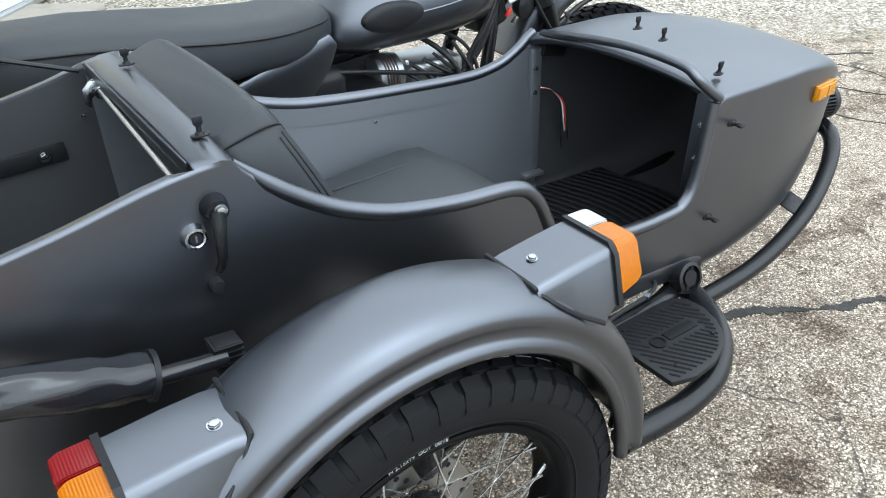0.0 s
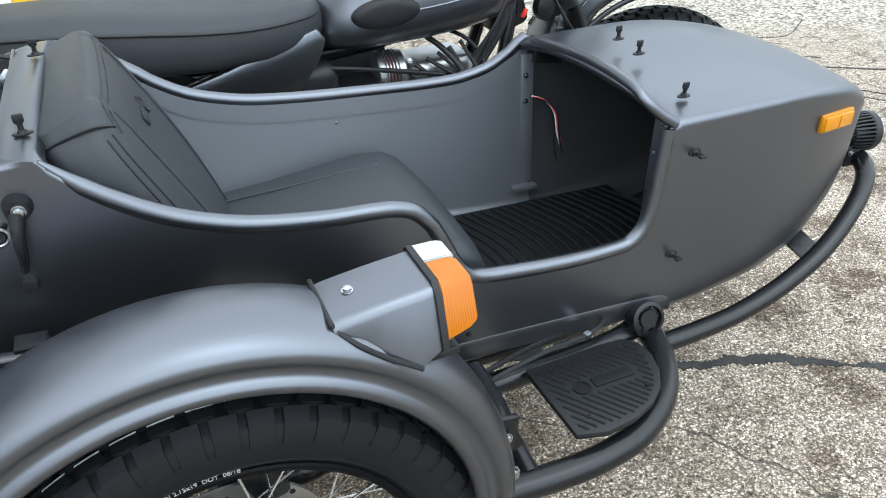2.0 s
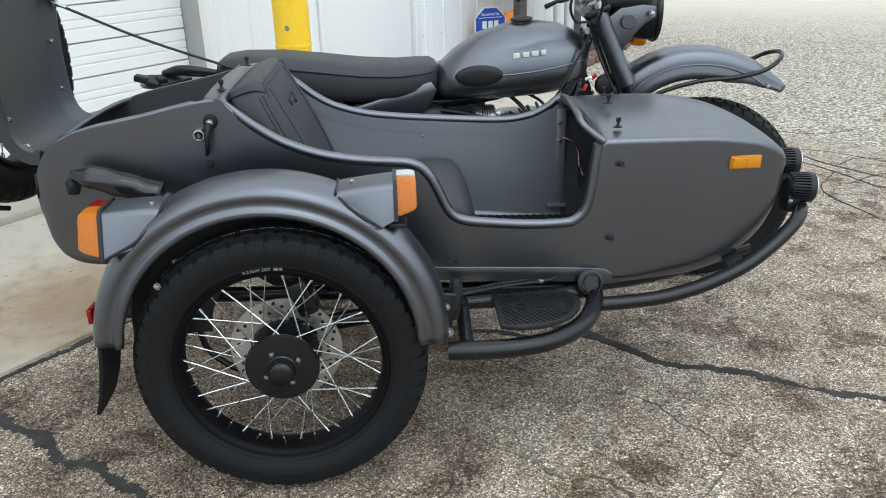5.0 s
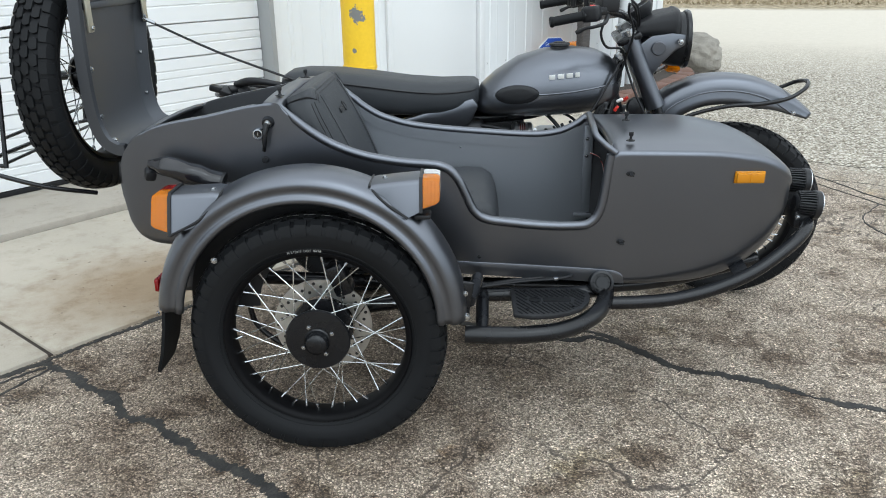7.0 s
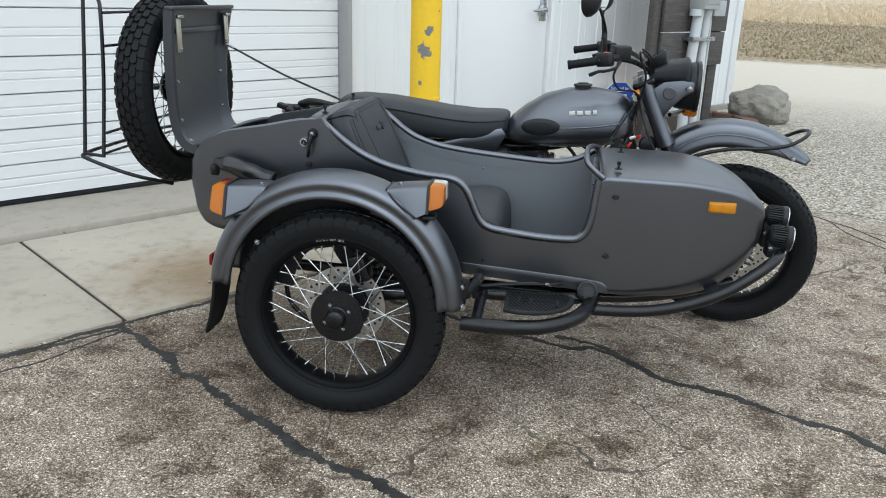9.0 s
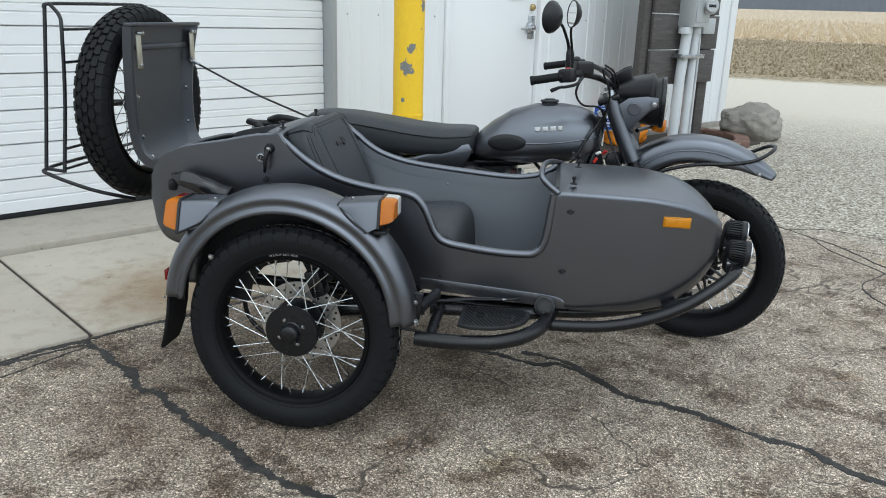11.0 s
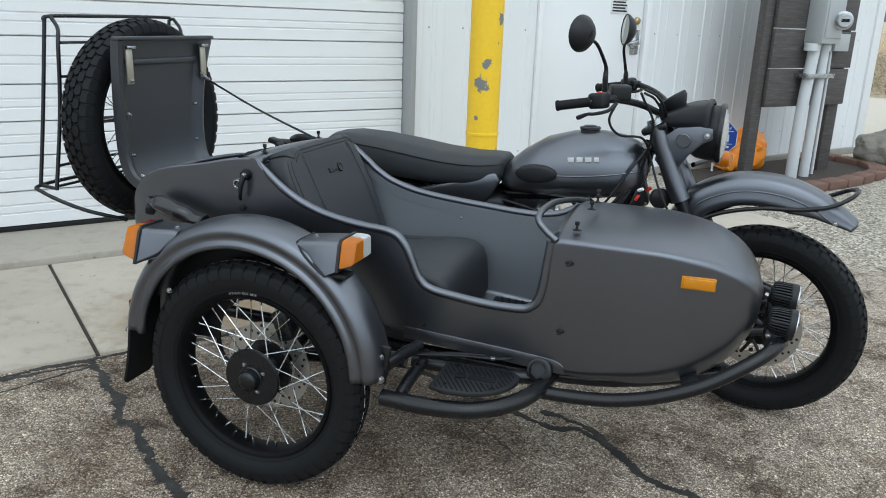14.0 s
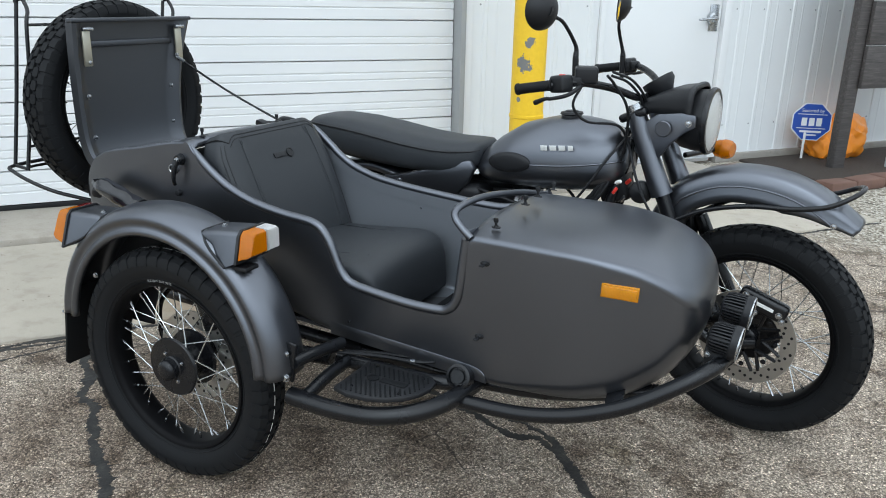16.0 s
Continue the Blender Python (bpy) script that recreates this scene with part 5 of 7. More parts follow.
def tyre_bm(R=0.337, w=0.108, rim=0.238, lugs=50, bm=None):
    """A tyre round the y axis with moulded tread blocks."""
    hw = w / 2
    prof = [(rim - 0.006, hw * 0.42), (rim + 0.003, hw * 0.60), (rim + 0.012, hw * 0.66), (rim + 0.03, hw * 0.88), (rim + 0.050, hw * 0.985), (R - 0.033, hw * 0.97), (R - 0.021, hw * 0.88), (R - 0.012, hw * 0.6), (R - 0.009, hw * 0.25)]
    full = prof + [(R - 0.008, 0.0)] + [(r, -h) for r, h in prof[::-1]]
    b2 = lathe(full, 112)
    table = [0, 0.3, 0.6, 0.88, 0.97, 1.03]
    low, high = [R - 0.011, R - 0.012, R - 0.016, R - 0.027, R - 0.038, R - 0.046], [R, R - 0.0015, R - 0.0055, R - 0.016, R - 0.030, R - 0.044]
    st = 2 * math.pi / lugs
    for k in range(lugs):
        for lo, hi, f, off, cut_ in ((-0.17, 0.17, 0.86, 0.0, 0.22), (0.21, 0.56, 0.84, 0.5, 0.2), (-0.56, -0.21, 0.84, 0.5, 0.2), (0.60, 1.02, 0.80, 0.0, 0.05), (-1.02, -0.60, 0.80, 0.0, 0.05)):
            c, half = st * (k + off), st * f / 2
            shoulder = abs(lo + hi) > 1.2
            rows = 4 if shoulder else 3
            base, top = [], []
            for i in range(rows):
                v = i / (rows - 1)
                h = lo + (hi - lo) * v
                wide = 1.0 if shoulder else 1 - cut_ * abs(2 * v - 1)
                for up, row in ((0, base), (1, top)):
                    hh = h + ((lo + hi) / 2 - h) * 0.06 * up
                    r = float(np.interp(abs(hh), table, high if up else low))
                    row.append([b2.verts.new((r * math.cos(c + half * u), r * math.sin(c + half * u), hw * hh * (1.02 if up and abs(hh) > 0.8 else 1.0))) for u in (-wide * (1 - 0.08 * up), wide * (1 - 0.08 * up))])
            for i in range(rows - 1):
                b2.faces.new((top[i][0], top[i][1], top[i + 1][1], top[i + 1][0]))
                for e in (0, 1):
                    b2.faces.new((base[i][e], top[i][e], top[i + 1][e], base[i + 1][e]))
            for i in (0, rows - 1):
                b2.faces.new((base[i][0], base[i][1], top[i][1], top[i][0]))
    # raised sidewall lines
    for sgn in (1, -1):
        for r, q in ((rim + 0.016, 0.74),):
            lathe([(r, sgn * hw * q), (r + 0.001, sgn * (hw * q + 0.0015)), (r + 0.003, sgn * (hw * q + 0.0015)), (r + 0.004, sgn * hw * q)], 96, None, b2)
    return b2


TYRE = to_mesh("tyre", tyre_bm(), RUBBER, 32)
RIM = to_mesh("rim", lathe([(0.2445, 0.040), (0.2465, 0.037), (0.244, 0.033), (0.238, 0.030), (0.2335, 0.020), (0.232, 0.0), (0.2335, -0.020), (0.238, -0.030), (0.244, -0.033), (0.2465, -0.037), (0.2445, -0.040), (0.240, -0.039), (0.233, -0.035),
                            (0.2285, -0.024), (0.227, 0.0), (0.2285, 0.024), (0.233, 0.035), (0.240, 0.039)], 96, closed=True), RIM_BLACK, 40)


def spoke_mesh():
    bm = tube([(0, 0, 0), (0, 0, 1)], 0.0017, 6, 1, smooth=False)
    return to_mesh("spoke", bm, SPOKE_M)


SPOKE = spoke_mesh()
NIPPLE = to_mesh("nipple", lathe([(0, 0), (0.0036, 0.0), (0.0036, 0.012), (0.0028, 0.018), (0, 0.018)], 8), ZINC)


def wheel(parent, name, m, hub_kind, label=""):
    """A laced wheel; its axis is local z, its outer side +z."""
    w = put_part(name, RIM, parent, label or "black rim laced with bright spokes", m)
    put_part("tyre", TYRE, w, "black block-tread rubber tyre", m)
    prof = {"plain": [(0.0, 0.072), (0.02, 0.071), (0.027, 0.066), (0.030, 0.057), (0.031, 0.043), (0.034, 0.040), (0.052, 0.039), (0.082, 0.037), (0.085, 0.032), (0.083, 0.026), (0.06, 0.020), (0.042, 0.012), (0.04, 0.0), (0.05, -0.03), (0.08, -0.036), (0.083, -0.044), (0.08, -0.05), (0.0, -0.055)],
            "small": [(0.0, 0.07), (0.03, 0.07), (0.032, 0.05), (0.055, 0.045), (0.057, 0.035), (0.035, 0.03), (0.032, 0.0), (0.035, -0.03), (0.057, -0.035), (0.055, -0.045), (0.03, -0.05), (0.0, -0.055)]}[hub_kind]
    part("hub", lathe(prof, 48), BLACK, w, "black hub", m=m)
    fl_r = 0.078 if hub_kind == "plain" else 0.052
    for k in range(40):
        a = 2 * math.pi * (k + 0.5) / 40
        side = 1 if k % 2 else -1
        lean = 0.62 if (k // 2) % 2 else -0.62
        p0 = Vector((fl_r * math.cos(a + lean), fl_r * math.sin(a + lean), (0.029 if side > 0 else -0.046) if hub_kind == "plain" else side * 0.04))
        p1 = Vector((0.2275 * math.cos(a), 0.2275 * math.sin(a), side * 0.006))
        q = aim(p0, p1 - p0)
        put_part("spoke", SPOKE, w, "", m @ q @ Matrix.Diagonal((1, 1, (p1 - p0).length, 1)))
        put_part("nipple", NIPPLE, w, "", m @ aim(p1, p0 - p1))
    return w


def disc_bm(r0, r1, t=0.005):
    return lathe([(r0, -t / 2), (r1, -t / 2), (r1, t / 2), (r0, t / 2)], 72, closed=True)


WHEEL_S = pose(-0.003, -0.024, 0.341, 90, 0, 0) @ Matrix.Diagonal((1.012, 1.012, 1, 1))
sw = wheel(sidecar, "wheel", WHEEL_S, "plain")
for k in range(4):
    a = radians(28 + 90 * k)
    bolt(sw, WHEEL_S @ Vector((0.042 * math.cos(a), 0.042 * math.sin(a), 0.0)) + Vector((0, -0.0385, 0)), (0, -1, 0), 0.0065)
part("brake_disc", disc_bm(0.085, 0.132), DISC_M, sw, "drilled steel brake disc", m=WHEEL_S @ Matrix.Translation((0, 0, -0.058)))
hole_me = to_mesh("disc_hole", lathe([(0, 0.0), (0.0045, 0.0), (0.0045, -0.001), (0, -0.001)], 10), PLASTIC)
for k in range(40):
    a = 2 * math.pi * k / 40
    r = (0.10, 0.112, 0.122)[k % 3]
    put_part("disc_hole", hole_me, sw, "", WHEEL_S @ Matrix.Translation((r * math.cos(a), r * math.sin(a), -0.0547)))
part("caliper", box((0.05, 0.09, 0.06), pose(0, 0, 0, 0, 0, 20), 0.01), BLACK, sidecar, "black brake caliper", m=WHEEL_S @ Matrix.Translation((0.05, 0.13, -0.075)))
dashes = bmesh.new()
for k in range(50):
    for j in range(3):
        a0, a1 = ((k + 0.5 + 0.24 * (j - 1.5)) * 2 * math.pi / 50, (k + 0.5 + 0.24 * (j - 0.5)) * 2 * math.pi / 50)
        dashes.faces.new([dashes.verts.new((0.3364 * math.cos(a), 0.3364 * math.sin(a), z)) for a, z in ((a0, 0.0135), (a1, 0.0135), (a1, 0.0165), (a0, 0.0165))])
bmesh.ops.remove_doubles(dashes, verts=dashes.verts, dist=1e-5)
part("paint_line", dashes, WHITE_INK, sw, "thin broken white line round the tread", m=WHEEL_S)
# sidewall size marking
mark = ink(text_mesh("size_marking", "N 2.15x19  DOT  08/18", 0.0088, 0.0003), DULL_INK)


def bend_text(me, r, z):
    for v in me.vertices:
        a = math.pi / 2 - v.co.x / r
        rr = r + v.co.y
        v.co = Vector((rr * math.cos(a), rr * math.sin(a), z + v.co.z))


bend_text(mark, 0.2488, 0.0385)
put_part("size_marking", mark, sw, "small white moulded lettering", WHEEL_S @ pose(0, 0, 0, 0, 0, 4))


# mudguard
def guard_bm():
    # rolled lip, sunk flange, crease, then the round crown
    sec = [(-0.060, 0.331), (-0.067, 0.330), (-0.0715, 0.334), (-0.0715, 0.340), (-0.066, 0.344), (-0.0628, 0.349), (-0.0625, 0.361), (-0.0655, 0.366), (-0.0675, 0.371), (-0.0655, 0.3775), (-0.057, 0.387), (-0.042, 0.395), (-0.022, 0.4),
           (0.0, 0.4015), (0.022, 0.4), (0.042, 0.396), (0.058, 0.3875), (0.068, 0.376), (0.073, 0.362), (0.074, 0.347), (0.072, 0.335)]
    rings = []
    for k in range(65):
        a = radians(0.5 + 173.5 * k / 64)
        rings.append([(-0.01 + r * math.cos(a), y, 0.397 + r * math.sin(a)) for y, r in sec])
    return loft(rings, False, False)


guard = part("mudguard", guard_bm(), PAINT, sidecar, "rounded graphite steel mudguard over the wheel", angle=60)
gmod = guard.modifiers.new("thickness", "SOLIDIFY")
gmod.thickness, gmod.offset = 0.004, 1.0


def flap_bm():
    rings = []
    for z, x, w in ((0.50, -0.378, 0.062), (0.44, -0.386, 0.066), (0.38, -0.394, 0.066), (0.31, -0.408, 0.065), (0.262, -0.424, 0.06), (0.25, -0.428, 0.05)):
        rings.append([(x - 0.004, -w, z), (x - 0.004, w, z), (x + 0.004, w, z), (x + 0.004, -w, z)])
    return loft(rings)


# Added sheets close the arch and keep light off its inside.
for r0, r1, a0, a1 in ((0.16, 0.345, 70, 181), (0.30, 0.36, 4, 70)):
    part("arch_sheet", loft([[(-0.01 + r * math.cos(a), y, 0.397 + r * math.sin(a)) for r, y in ((r0, 0.060), (r1, 0.060), (r1, 0.066), (r0, 0.066))] for a in np.linspace(radians(a0), radians(a1), 28)]), PLASTIC, guard, "black sheet added to darken the wheel arch")
bolt(guard, (-0.23, 0.056, 0.58), (0, -1, 0), 0.008)
part("mud_flap", flap_bm(), RUBBER, guard, "black rubber mud flap")
bolt(guard, (-0.402, -0.06, 0.43), (-0.6, -1, 0), 0.006)
bolt(guard, (-0.24, -0.062, 0.575), (0, -1, 0), 0.008)


def lamp_box(name, prof, tuck=0.0):
    """A sheet box on the mudguard with a slanted outer face: prof gives rings as (x, z_bottom, z_top)."""
    rings = []
    far = max(abs(q[0]) for q in prof)
    for x, zb, zt in prof:
        yo = -0.080 + 0.032 * ((far - abs(x)) / 0.12) ** 1.5 + tuck * max(0.0, 1 - (far - abs(x)) / 0.033)
        rings.append([(x, yo, zb), (x, -0.052, zt - 0.012), (x, -0.047, zt - 0.003), (x, -0.040, zt), (x, 0.038, zt), (x, 0.044, zt - 0.006), (x, 0.046, zb)])
    return part(name, loft(rings), PAINT, sidecar, "graphite sheet housing on the mudguard")


def gasket_bm(x0, x1, zb, zt, tuck=0.0):
    return loft([[(x, y, z) for y, z in ((tuck - 0.085, zb), (-0.056, zt - 0.010), (-0.042, zt + 0.004), (0.042, zt + 0.004), (0.050, zt - 0.004), (0.050, zb))] for x in (x0, x1)])


fb_ = lamp_box("front_lamp_housing", [(0.158, 0.725, 0.764), (0.17, 0.715, 0.767), (0.22, 0.693, 0.773), (0.247, 0.688, 0.7755), (0.276, 0.701, 0.778), (0.278, 0.702, 0.778)], 0.012)
part("gasket", gasket_bm(0.278, 0.286, 0.701, 0.779, 0.012), PLASTIC, fb_)
part("edge_seal", tube([(0.157, 0.05, 0.763), (0.157, -0.036, 0.763), (0.161, -0.046, 0.756), (0.18, -0.060, 0.738), (0.21, -0.0675, 0.714), (0.24, -0.0735, 0.695), (0.25, -0.075, 0.688)], 0.0035, 8, 5), PLASTIC, fb_)
bolt(fb_, (0.190, 0.000, 0.7705), (0, -0.1, 1), 0.007)


def lens_bm(x0, x1, outer, z0, z1, tuck=0.0):
    """Half of a lamp lens, tapering towards x1: the slanted outer half or the square inner one."""
    base = [(tuck - 0.079, z0), (-0.051, z1 - 0.008), (-0.042, z1), (0.001, z1), (0.001, z0)] if outer else [(0.003, z0), (0.003, z1), (0.044, z1), (0.048, z1 - 0.008), (0.048, z0)]
    cy, cz = sum(q[0] for q in base) / 5, 0.5 * (z0 + z1)
    ring = lambda x, k, lift: [(x, cy + (y - cy) * k, cz + (z - cz) * k + lift * (z < cz)) for y, z in base]
    b2 = loft([ring(x0, 1.0, 0.0), ring(x0 + 0.75 * (x1 - x0), 0.985, 0.010), ring(x1, 0.90, 0.014)])
    bmesh.ops.recalc_face_normals(b2, faces=b2.faces)
    bmesh.ops.bevel(b2, geom=list(b2.edges), offset=0.0015, segments=2, affect="EDGES")
    return b2


part("amber_lens", lens_bm(0.286, 0.327, True, 0.710, 0.781, 0.012), AMBER, fb_, "amber turn signal lens")
part("clear_lens", lens_bm(0.286, 0.327, False, 0.710, 0.781), CLEAR, fb_, "clear position lamp lens")
part("lamp_bracket", box((0.04, 0.05, 0.012), pose(0.285, -0.035, 0.686), 0.004), PLASTIC, fb_)
rb_ = lamp_box("rear_lamp_housing", [(-0.332, 0.650, 0.742), (-0.328, 0.650, 0.742), (-0.27, 0.668, 0.746), (-0.23, 0.69, 0.747), (-0.21, 0.705, 0.744)])
part("gasket", gasket_bm(-0.340, -0.332, 0.646, 0.743), PLASTIC, rb_)
part("edge_seal", tube([(-0.209, 0.05, 0.745), (-0.209, -0.036, 0.745), (-0.214, -0.048, 0.735), (-0.235, -0.060, 0.708), (-0.265, -0.069, 0.682), (-0.30, -0.076, 0.664), (-0.334, -0.082, 0.648)], 0.0035, 8, 5), PLASTIC, rb_)
bolt(rb_, (-0.235, -0.018, 0.7465), (0, -0.1, 1), 0.008)
part("amber_lens", lens_bm(-0.340, -0.382, True, 0.655, 0.743), AMBER, rb_, "amber turn signal lens")
part("red_lens", lens_bm(-0.340, -0.382, False, 0.64, 0.743), REDLENS, rb_, "red tail lamp lens")
part("tail_reflector", box((0.012, 0.05, 0.035), pose(-0.412, 0.0, 0.49), 0.004), REDLENS, guard, "small red rear reflector")

# the mudguard stands over the wheel, a little outboard
for shell_ in (guard, fb_, rb_):
    shell_.matrix_basis = Matrix.Translation((-0.004, -0.02, 0.0)) @ shell_.matrix_basis

# chassis: step, bumper, lamps
chassis = part("step_tube", tube([(0.385, -0.032, 0.345), (0.48, -0.038, 0.345), (0.56, -0.036, 0.347), (0.64, -0.018, 0.35), (0.715, 0.03, 0.356), (0.765, 0.10, 0.364), (0.79, 0.19, 0.372), (0.80, 0.30, 0.378)], 0.0235, 18, 8), BLACK, sidecar, "black bent step tube")
part("cross_tube", tube([(0.40, 0.165, 0.372), (0.56, 0.165, 0.374), (0.70, 0.17, 0.376), (0.80, 0.20, 0.378)], 0.020, 16, 4), BLACK, chassis)
part("frame_tube", tube([(-0.45, 0.25, 0.40), (0.40, 0.25, 0.37), (0.9, 0.27, 0.36), (1.25, 0.30, 0.43)], 0.02, 14, 6), BLACK, chassis)
part("frame_tube", tube([(-0.45, 0.62, 0.40), (0.40, 0.62, 0.37), (0.9, 0.60, 0.36), (1.25, 0.55, 0.43)], 0.02, 14, 6), BLACK, chassis)
part("step_bracket", tube([(0.43, -0.025, 0.352), (0.432, 0.06, 0.37), (0.435, 0.155, 0.378)], 0.018, 14, 4), BLACK, chassis)
part("brake_hose", tube([(-0.05, 0.09, 0.53), (-0.15, 0.10, 0.50), (-0.215, 0.105, 0.42), (-0.21, 0.105, 0.31), (-0.12, 0.10, 0.24), (-0.04, 0.10, 0.25)], 0.008, 10, 6), BLACK, chassis, "black brake hose loop")
part("axle", tube([(0.0, -0.02, 0.337), (0.0, 0.30, 0.337), (0.0, 1.0, 0.337)], 0.022, 14, 3), BLACK, chassis)
part("swing_arm", tube([(0.0, 0.13, 0.337), (0.18, 0.14, 0.36), (0.38, 0.16, 0.37)], 0.022, 14, 5), BLACK, chassis)
part("fender_stay", tube([(0.395, -0.03, 0.44), (0.41, 0.05, 0.44), (0.42, 0.15, 0.43)], 0.017, 12, 5), BLACK, chassis)
part("mount_plate", box((0.035, 0.012, 0.11), pose(0.383, -0.028, 0.44, 0, 8, 0), 0.004), BLACK, chassis)
bolt(chassis, (0.384, -0.040, 0.466), (0, -1, 0), 0.008)
bolt(chassis, (0.386, -0.050, 0.405), (0, -1, 0), 0.012)
boss = part("pivot_boss", lathe([(0, 0.024), (0.017, 0.024), (0.018, 0.018), (0.024, 0.018), (0.026, 0.026), (0.033, 0.024), (0.036, 0.0)], 32), BLACK, chassis, m=aim((0.772, 0.180, 0.405), (0, -1, 0.35)))
for k in range(6):
    q_ = aim((0.772, 0.180, 0.405), (0, -1, 0.35)) @ Vector((0.021 * math.cos(k * 1.047), 0.021 * math.sin(k * 1.047), 0.0185))
    bolt(boss, q_, (0, -1, 0.35), 0.004, "screw", BLACK)
part("hose_clip", box((0.014, 0.012, 0.010), pose(0.64, 0.155, 0.425, 0, 0, 20), 0.002), ZINC, chassis)
part("brake_hose", tube([(0.30, 0.10, 0.40), (0.42, 0.13, 0.41), (0.55, 0.15, 0.42), (0.64, 0.155, 0.425), (0.685, 0.175, 0.425), (0.69, 0.20, 0.42)], 0.0045, 8, 6), PLASTIC, chassis, "black brake hose")
part("brake_hose", tube([(0.42, 0.16, 0.40), (0.52, 0.18, 0.41), (0.63, 0.19, 0.42), (0.68, 0.2, 0.44)], 0.005, 8, 6), BLACK, chassis)
D_PAD = [(0.512, -0.022), (0.512, 0.145), (0.66, 0.15), (0.705, 0.147), (0.727, 0.125), (0.73, 0.09), (0.718, 0.05), (0.695, 0.015), (0.66, -0.012), (0.615, -0.03), (0.56, -0.036)]
pad = part("step_pad", slab(D_PAD, 0.012, Matrix.Translation((0, 0, 0.4)), 0.003), PLASTIC, sidecar, "ribbed black rubber step pad")


def pad_ribs():
    """Raised diagonal ribs, stopping short of the edge and the emblem."""
    for k in range(30):
        c = 0.42 + 0.0145 * k
        run = []
        for t in [*np.linspace(-0.05, 0.16, 80), None]:
            ok = False
            if t is not None:
                x, y = c - 0.64 * t, t
                front = (x - 0.60) ** 2 / 0.115**2 + (y - 0.10) ** 2 / 0.12**2 < 1.0
                ok = 0.524 < x < 0.715 and -0.022 < y < 0.136 and (front or x < 0.60 or y > 0.10) and not (0.553 < x < 0.682 and abs(y - 0.066) < 0.019)
            if ok:
                run.append((x, y, 0.400))
            else:
                if len(run) > 4:
                    part("pad_rib", tube([run[0], run[-1]], 0.0026, 6, 1, smooth=False), RUBBER, pad)
                run = []


pad_ribs()
part("emblem", lathe([(0, 0.001), (0.012, 0.001), (0.012, 0.003), (0.016, 0.003), (0.016, 0)], 24), RUBBER, pad, m=Matrix.Translation((0.575, 0.065, 0.4)))
part("emblem_bar", box((0.075, 0.022, 0.003), Matrix.Translation((0.635, 0.067, 0.401)), 0.001), RUBBER, pad)
for p in ((0.55, 0.003), (0.675, 0.025), (0.55, 0.125), (0.69, 0.125)):
    bolt(pad, (*p, 0.400), (0, 0, 1), 0.0045, "screw", BLACK)
part("bumper_tube", tube([(0.775, 0.148, 0.353), (0.88, 0.148, 0.356), (0.98, 0.150, 0.366), (1.09, 0.158, 0.393), (1.20, 0.175, 0.438), (1.30, 0.21, 0.498), (1.36, 0.255, 0.535), (1.385, 0.32, 0.545), (1.39, 0.43, 0.548), (1.385, 0.55, 0.545), (1.36, 0.61, 0.535), (1.28, 0.66, 0.49), (1.15, 0.68, 0.42)], 0.0188, 18, 8), BLACK, sidecar, "black bent front bumper tube")
part("bumper_bracket", box((0.045, 0.06, 0.006), pose(1.165, 0.205, 0.438, 20, -22, 0), 0.002), BLACK, sidecar)


def fog_bm():
    """A drum with slots between fins that run along it, and a plain front ring."""
    bm = lathe([(0, 0.0), (0.026, 0.0), (0.034, 0.005), (0.037, 0.012), (0.037, 0.062), (0.050, 0.064), (0.0525, 0.068), (0.0525, 0.086), (0.047, 0.088), (0.046, 0.082), (0.0, 0.080)], 44)
    return bm


FOG = to_mesh("lamp_body", fog_bm(), PLASTIC, 30)
FIN = to_mesh("fin", slab([(0.034, 0.006), (0.043, 0.008), (0.0485, 0.022), (0.0505, 0.066), (0.034, 0.066)], 0.0042, pose(0, 0.0021, 0, 90, 0, 0)), PLASTIC, 30)
FOG_RING = to_mesh("chrome_ring", lathe([(0.0505, 0.086), (0.0515, 0.0885), (0.0505, 0.0905), (0.0475, 0.0885)], 44), ZINC, 50)
FOG_LENS = to_mesh("lens", lathe([(0, 0.0885), (0.03, 0.0875), (0.046, 0.0845), (0.046, 0.0825)], 36), GLASS)
FOG_REF = to_mesh("reflector", lathe([(0, 0.0805), (0.02, 0.0812), (0.045, 0.0835)], 36), ALU)
for p in ((1.343, 0.318, 0.597), (1.351, 0.433, 0.634)):
    m = aim(p, (1, -0.05, -0.10)) @ Matrix.Diagonal((0.80, 0.80, 0.80, 1))
    f_ = put_part("driving_lamp", FOG, sidecar, "finned black auxiliary driving lamp", m)
    put_part("lens", FOG_LENS, f_, "clear lens", m)
    for k in range(30):
        put_part("fin", FIN, f_, "", m @ pose(0, 0, 0, 0, 0, 12 * k))
    put_part("chrome_ring", FOG_RING, f_, "chrome lens ring", m)
    put_part("reflector", FOG_REF, f_, "", m)
    part("lamp_foot", box((0.045, 0.055, p[2] - 0.585 + 0.04), Matrix.Translation((p[0] + 0.02, p[1], 0.5 * (p[2] + 0.51))), 0.006), PLASTIC, f_)
    bolt(f_, (p[0] + 0.005, p[1] - 0.029, 0.5 * (p[2] + 0.525)), (0, -1, 0), 0.007)

